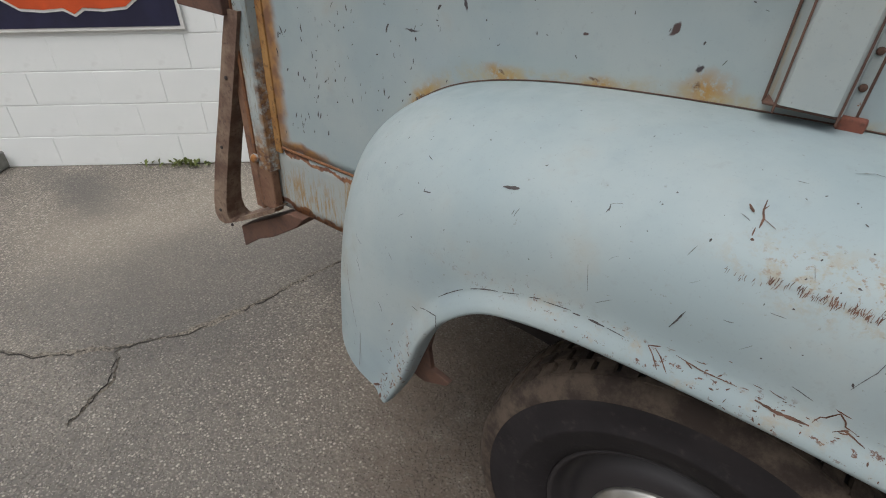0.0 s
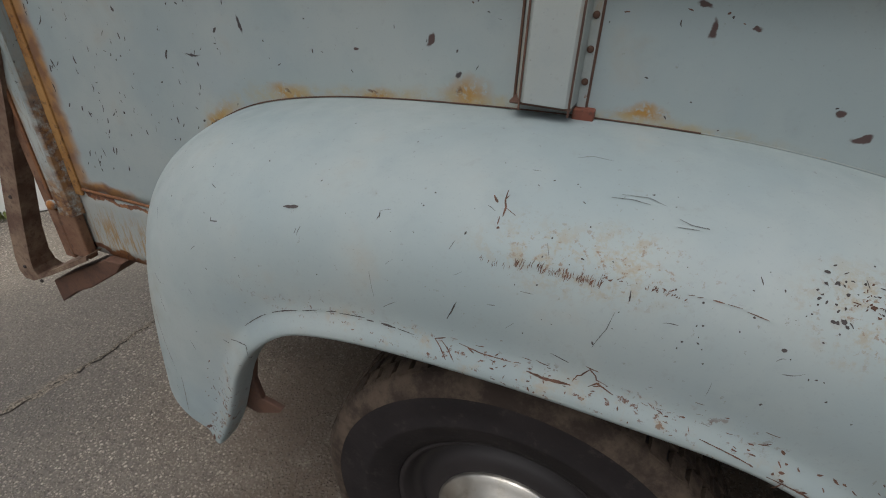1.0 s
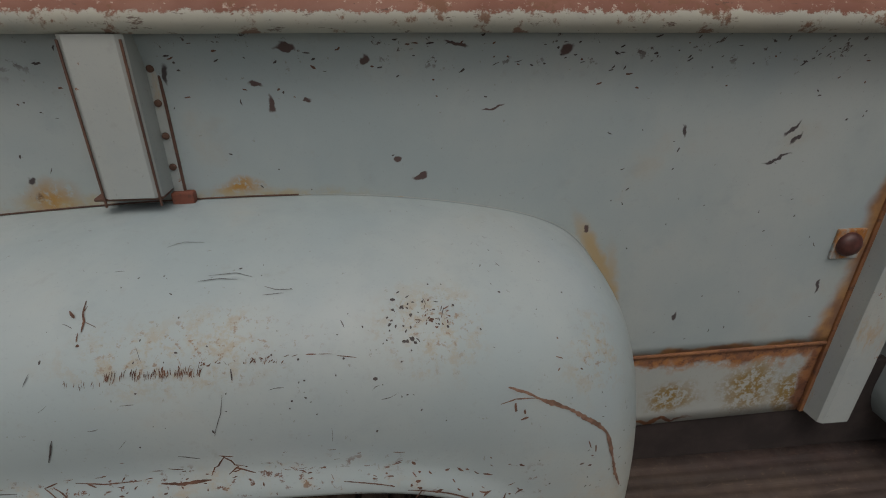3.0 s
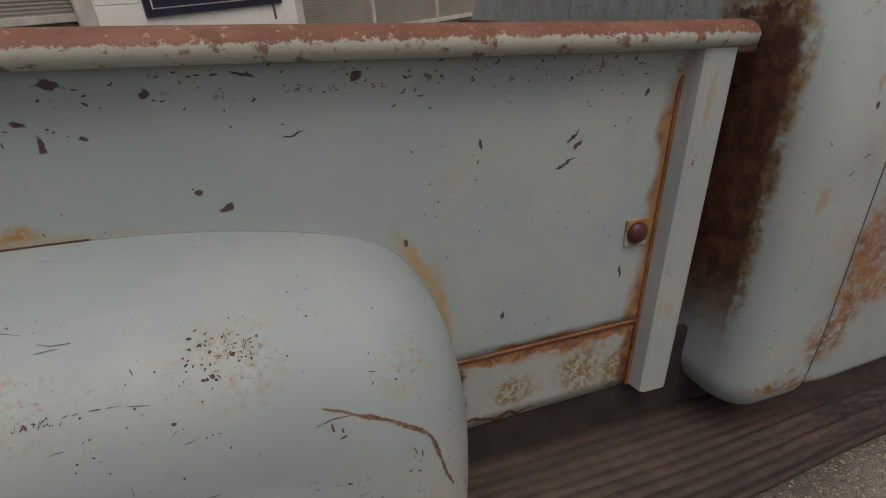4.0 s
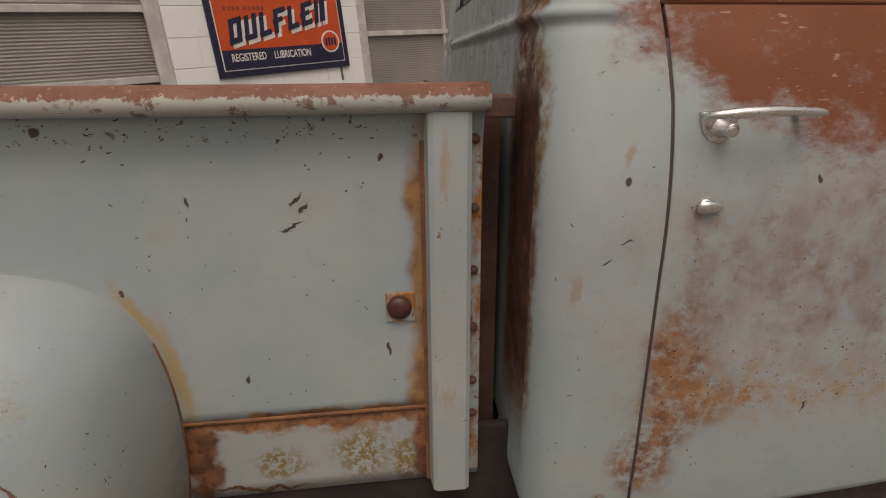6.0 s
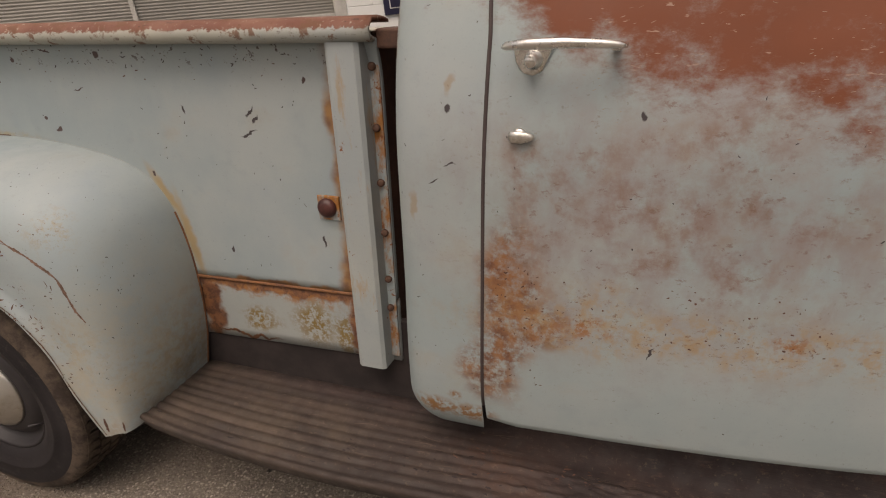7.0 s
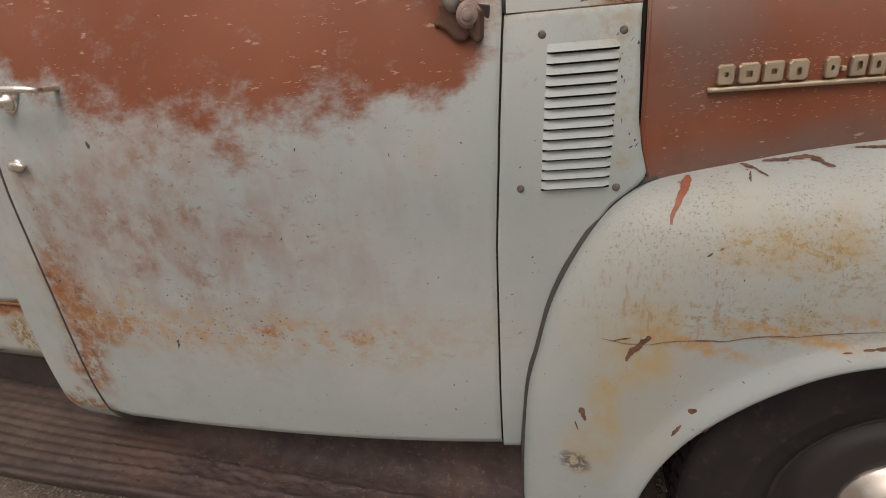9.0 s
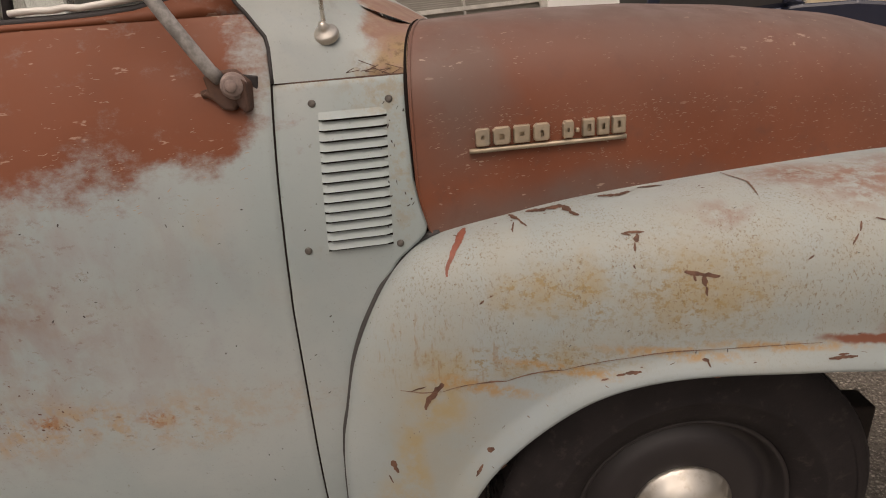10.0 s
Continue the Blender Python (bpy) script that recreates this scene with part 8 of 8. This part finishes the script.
def parked_car(m):
    c = thing("parked_car", "dark blue parked car beyond the garage", "car", m)
    prof = [(-2.3, 0.35), (-2.35, 0.75), (-2.25, 1.02), (-1.6, 1.08), (0.75, 1.05), (1.55, 0.98), (2.10, 0.86), (2.25, 0.70), (2.25, 0.35)]
    part("body", slab("body", prof, -0.88, 0.88, M_CARPAINT, 0.06), c)
    cab_prof = [(-2.0, 1.05), (-1.75, 1.62), (-0.3, 1.72), (0.15, 1.62), (0.85, 1.04)]
    part("cabin", slab("cabin", cab_prof, -0.76, 0.76, M_CARPAINT, 0.05), c)
    part("windshield", slab("windshield", [(0.20, 1.60), (0.86, 1.09), (0.90, 1.09), (0.24, 1.61)], -0.66, 0.66, M_CARGLASS, 0.004), c, "pale reflecting windshield")
    for sgn in (-1, 1):
        part("side_glass", slab("side_glass", [(-1.7, 1.12), (-1.55, 1.52), (-0.2, 1.60), (0.1, 1.54), (0.62, 1.12)], 0.765 * sgn - 0.006, 0.765 * sgn + 0.006, M_SEAL, 0), c)
        part("headlamp", block("headlamp", (2.12, 0.55 * sgn - 0.20, 0.66), (2.29, 0.55 * sgn + 0.20, 0.82), M_LAMP, 0.03), c, "pale headlamp")
        part("door_mirror", block("door_mirror", (0.45, 0.93 * sgn - 0.10, 1.10), (0.60, 0.93 * sgn + 0.10, 1.25), M_CARPAINT, 0.04), c)
        for x in (-1.45, 1.45):
            w = part("wheel", lathe("wheel", [(0.20, -0.10), (0.30, -0.11), (0.33, -0.08), (0.33, 0.08), (0.30, 0.11), (0.20, 0.10)], M_RUBBER, 32), c, "", pose(x, 0.80 * sgn, 0.33))
            part("rim", lathe("rim", [(0.0001, -0.09), (0.10, -0.10), (0.20, -0.09), (0.20, 0.09), (0.0001, 0.09)], M_CAP, 24), w)
    part("wiper", tube("wiper", [(0.80, -0.1, 1.12), (0.62, 0.35, 1.27)], 0.012, M_SEAL, 6), c)
    return c


parked_car(pose(7.49, 10.88, GROUND, 0, 0, -19))

M_BEIGE = simple("beige_stucco", (0.52, 0.44, 0.32), 0.85, 0.0, 0.12, 2.0)
M_DARKGLASS = simple("dark_window_glass", (0.10, 0.10, 0.09), 0.12, 0.0, 0.3, 1.0)


def far_building(m, length, height, mat, label, cols, rows):
    b = thing("far_building", label, "building", m)
    part("wall", block("wall", (0, 0, 0), (length, 8.0, height), mat, 0.05), b)
    part("roof", block("roof", (-0.3, -0.3, height), (length + 0.3, 8.3, height + 0.35), M_TRIM, 0.05), b)
    for i in range(cols):
        for j in range(rows):
            x = (i + 0.5) * length / cols - 0.55
            z = 0.9 + j * 2.7
            w = part("window", block("window", (x, -0.06, z), (x + 1.1, 0.02, z + 1.35), M_ALU, 0.02), b)
            part("pane", block("pane", (x + 0.07, -0.075, z + 0.07), (x + 1.03, -0.055, z + 0.64), M_DARKGLASS, 0), w)
            part("pane", block("pane", (x + 0.07, -0.075, z + 0.70), (x + 1.03, -0.055, z + 1.28), M_DARKGLASS, 0), w)
    return b


far_building(pose(11.0, 24.0, GROUND, 0, 0, -28), 16, 6.2, M_BEIGE, "beige two-storey building with paired windows", 7, 2)
far_building(pose(32.0, 14.0, GROUND, 0, 0, -60), 22, 5.0, M_WHITE, "pale low building across the road", 6, 1)

# a bushy conifer far ahead
def far_tree(m, height, seed):
    rnd = random.Random(seed)
    t = thing("far_tree", "dark green bushy tree beyond the yard", "tree", m, "far trees")
    part("trunk", tube("trunk", [(0, 0, 0), (0.05, 0.02, height * 0.4), (0.0, 0.05, height * 0.9)], [0.16, 0.10, 0.03], M_WOOD, 8), t)
    V, F = [], []
    for k in range(1500):
        h = rnd.random() ** 0.8
        r = (1 - h) ** 0.7 * height * 0.30 * rnd.uniform(0.35, 1.1)
        a = rnd.uniform(0, 6.28)
        p = Vector((r * math.cos(a), r * math.sin(a), height * (0.15 + 0.85 * h)))
        d = Vector((rnd.gauss(0, 1), rnd.gauss(0, 1), rnd.gauss(0, 0.6))).normalized() * height * 0.045
        e = d.orthogonal().normalized() * height * 0.03
        i = len(V)
        V += [p - d, p + e, p + d, p - e]
        F.append((i, i + 1, i + 2, i + 3))
    part("crown", mesh_of("crown", V, F, M_LEAF, False), t)
    return t


M_LEAF = simple("dark_green_foliage", (0.045, 0.065, 0.030), 0.7, 0.0, 0.5, 3.0)
far_tree(pose(17.0, 3.6, GROUND), 3.4, 11)
far_tree(pose(22.0, 6.2, GROUND), 4.6, 12)
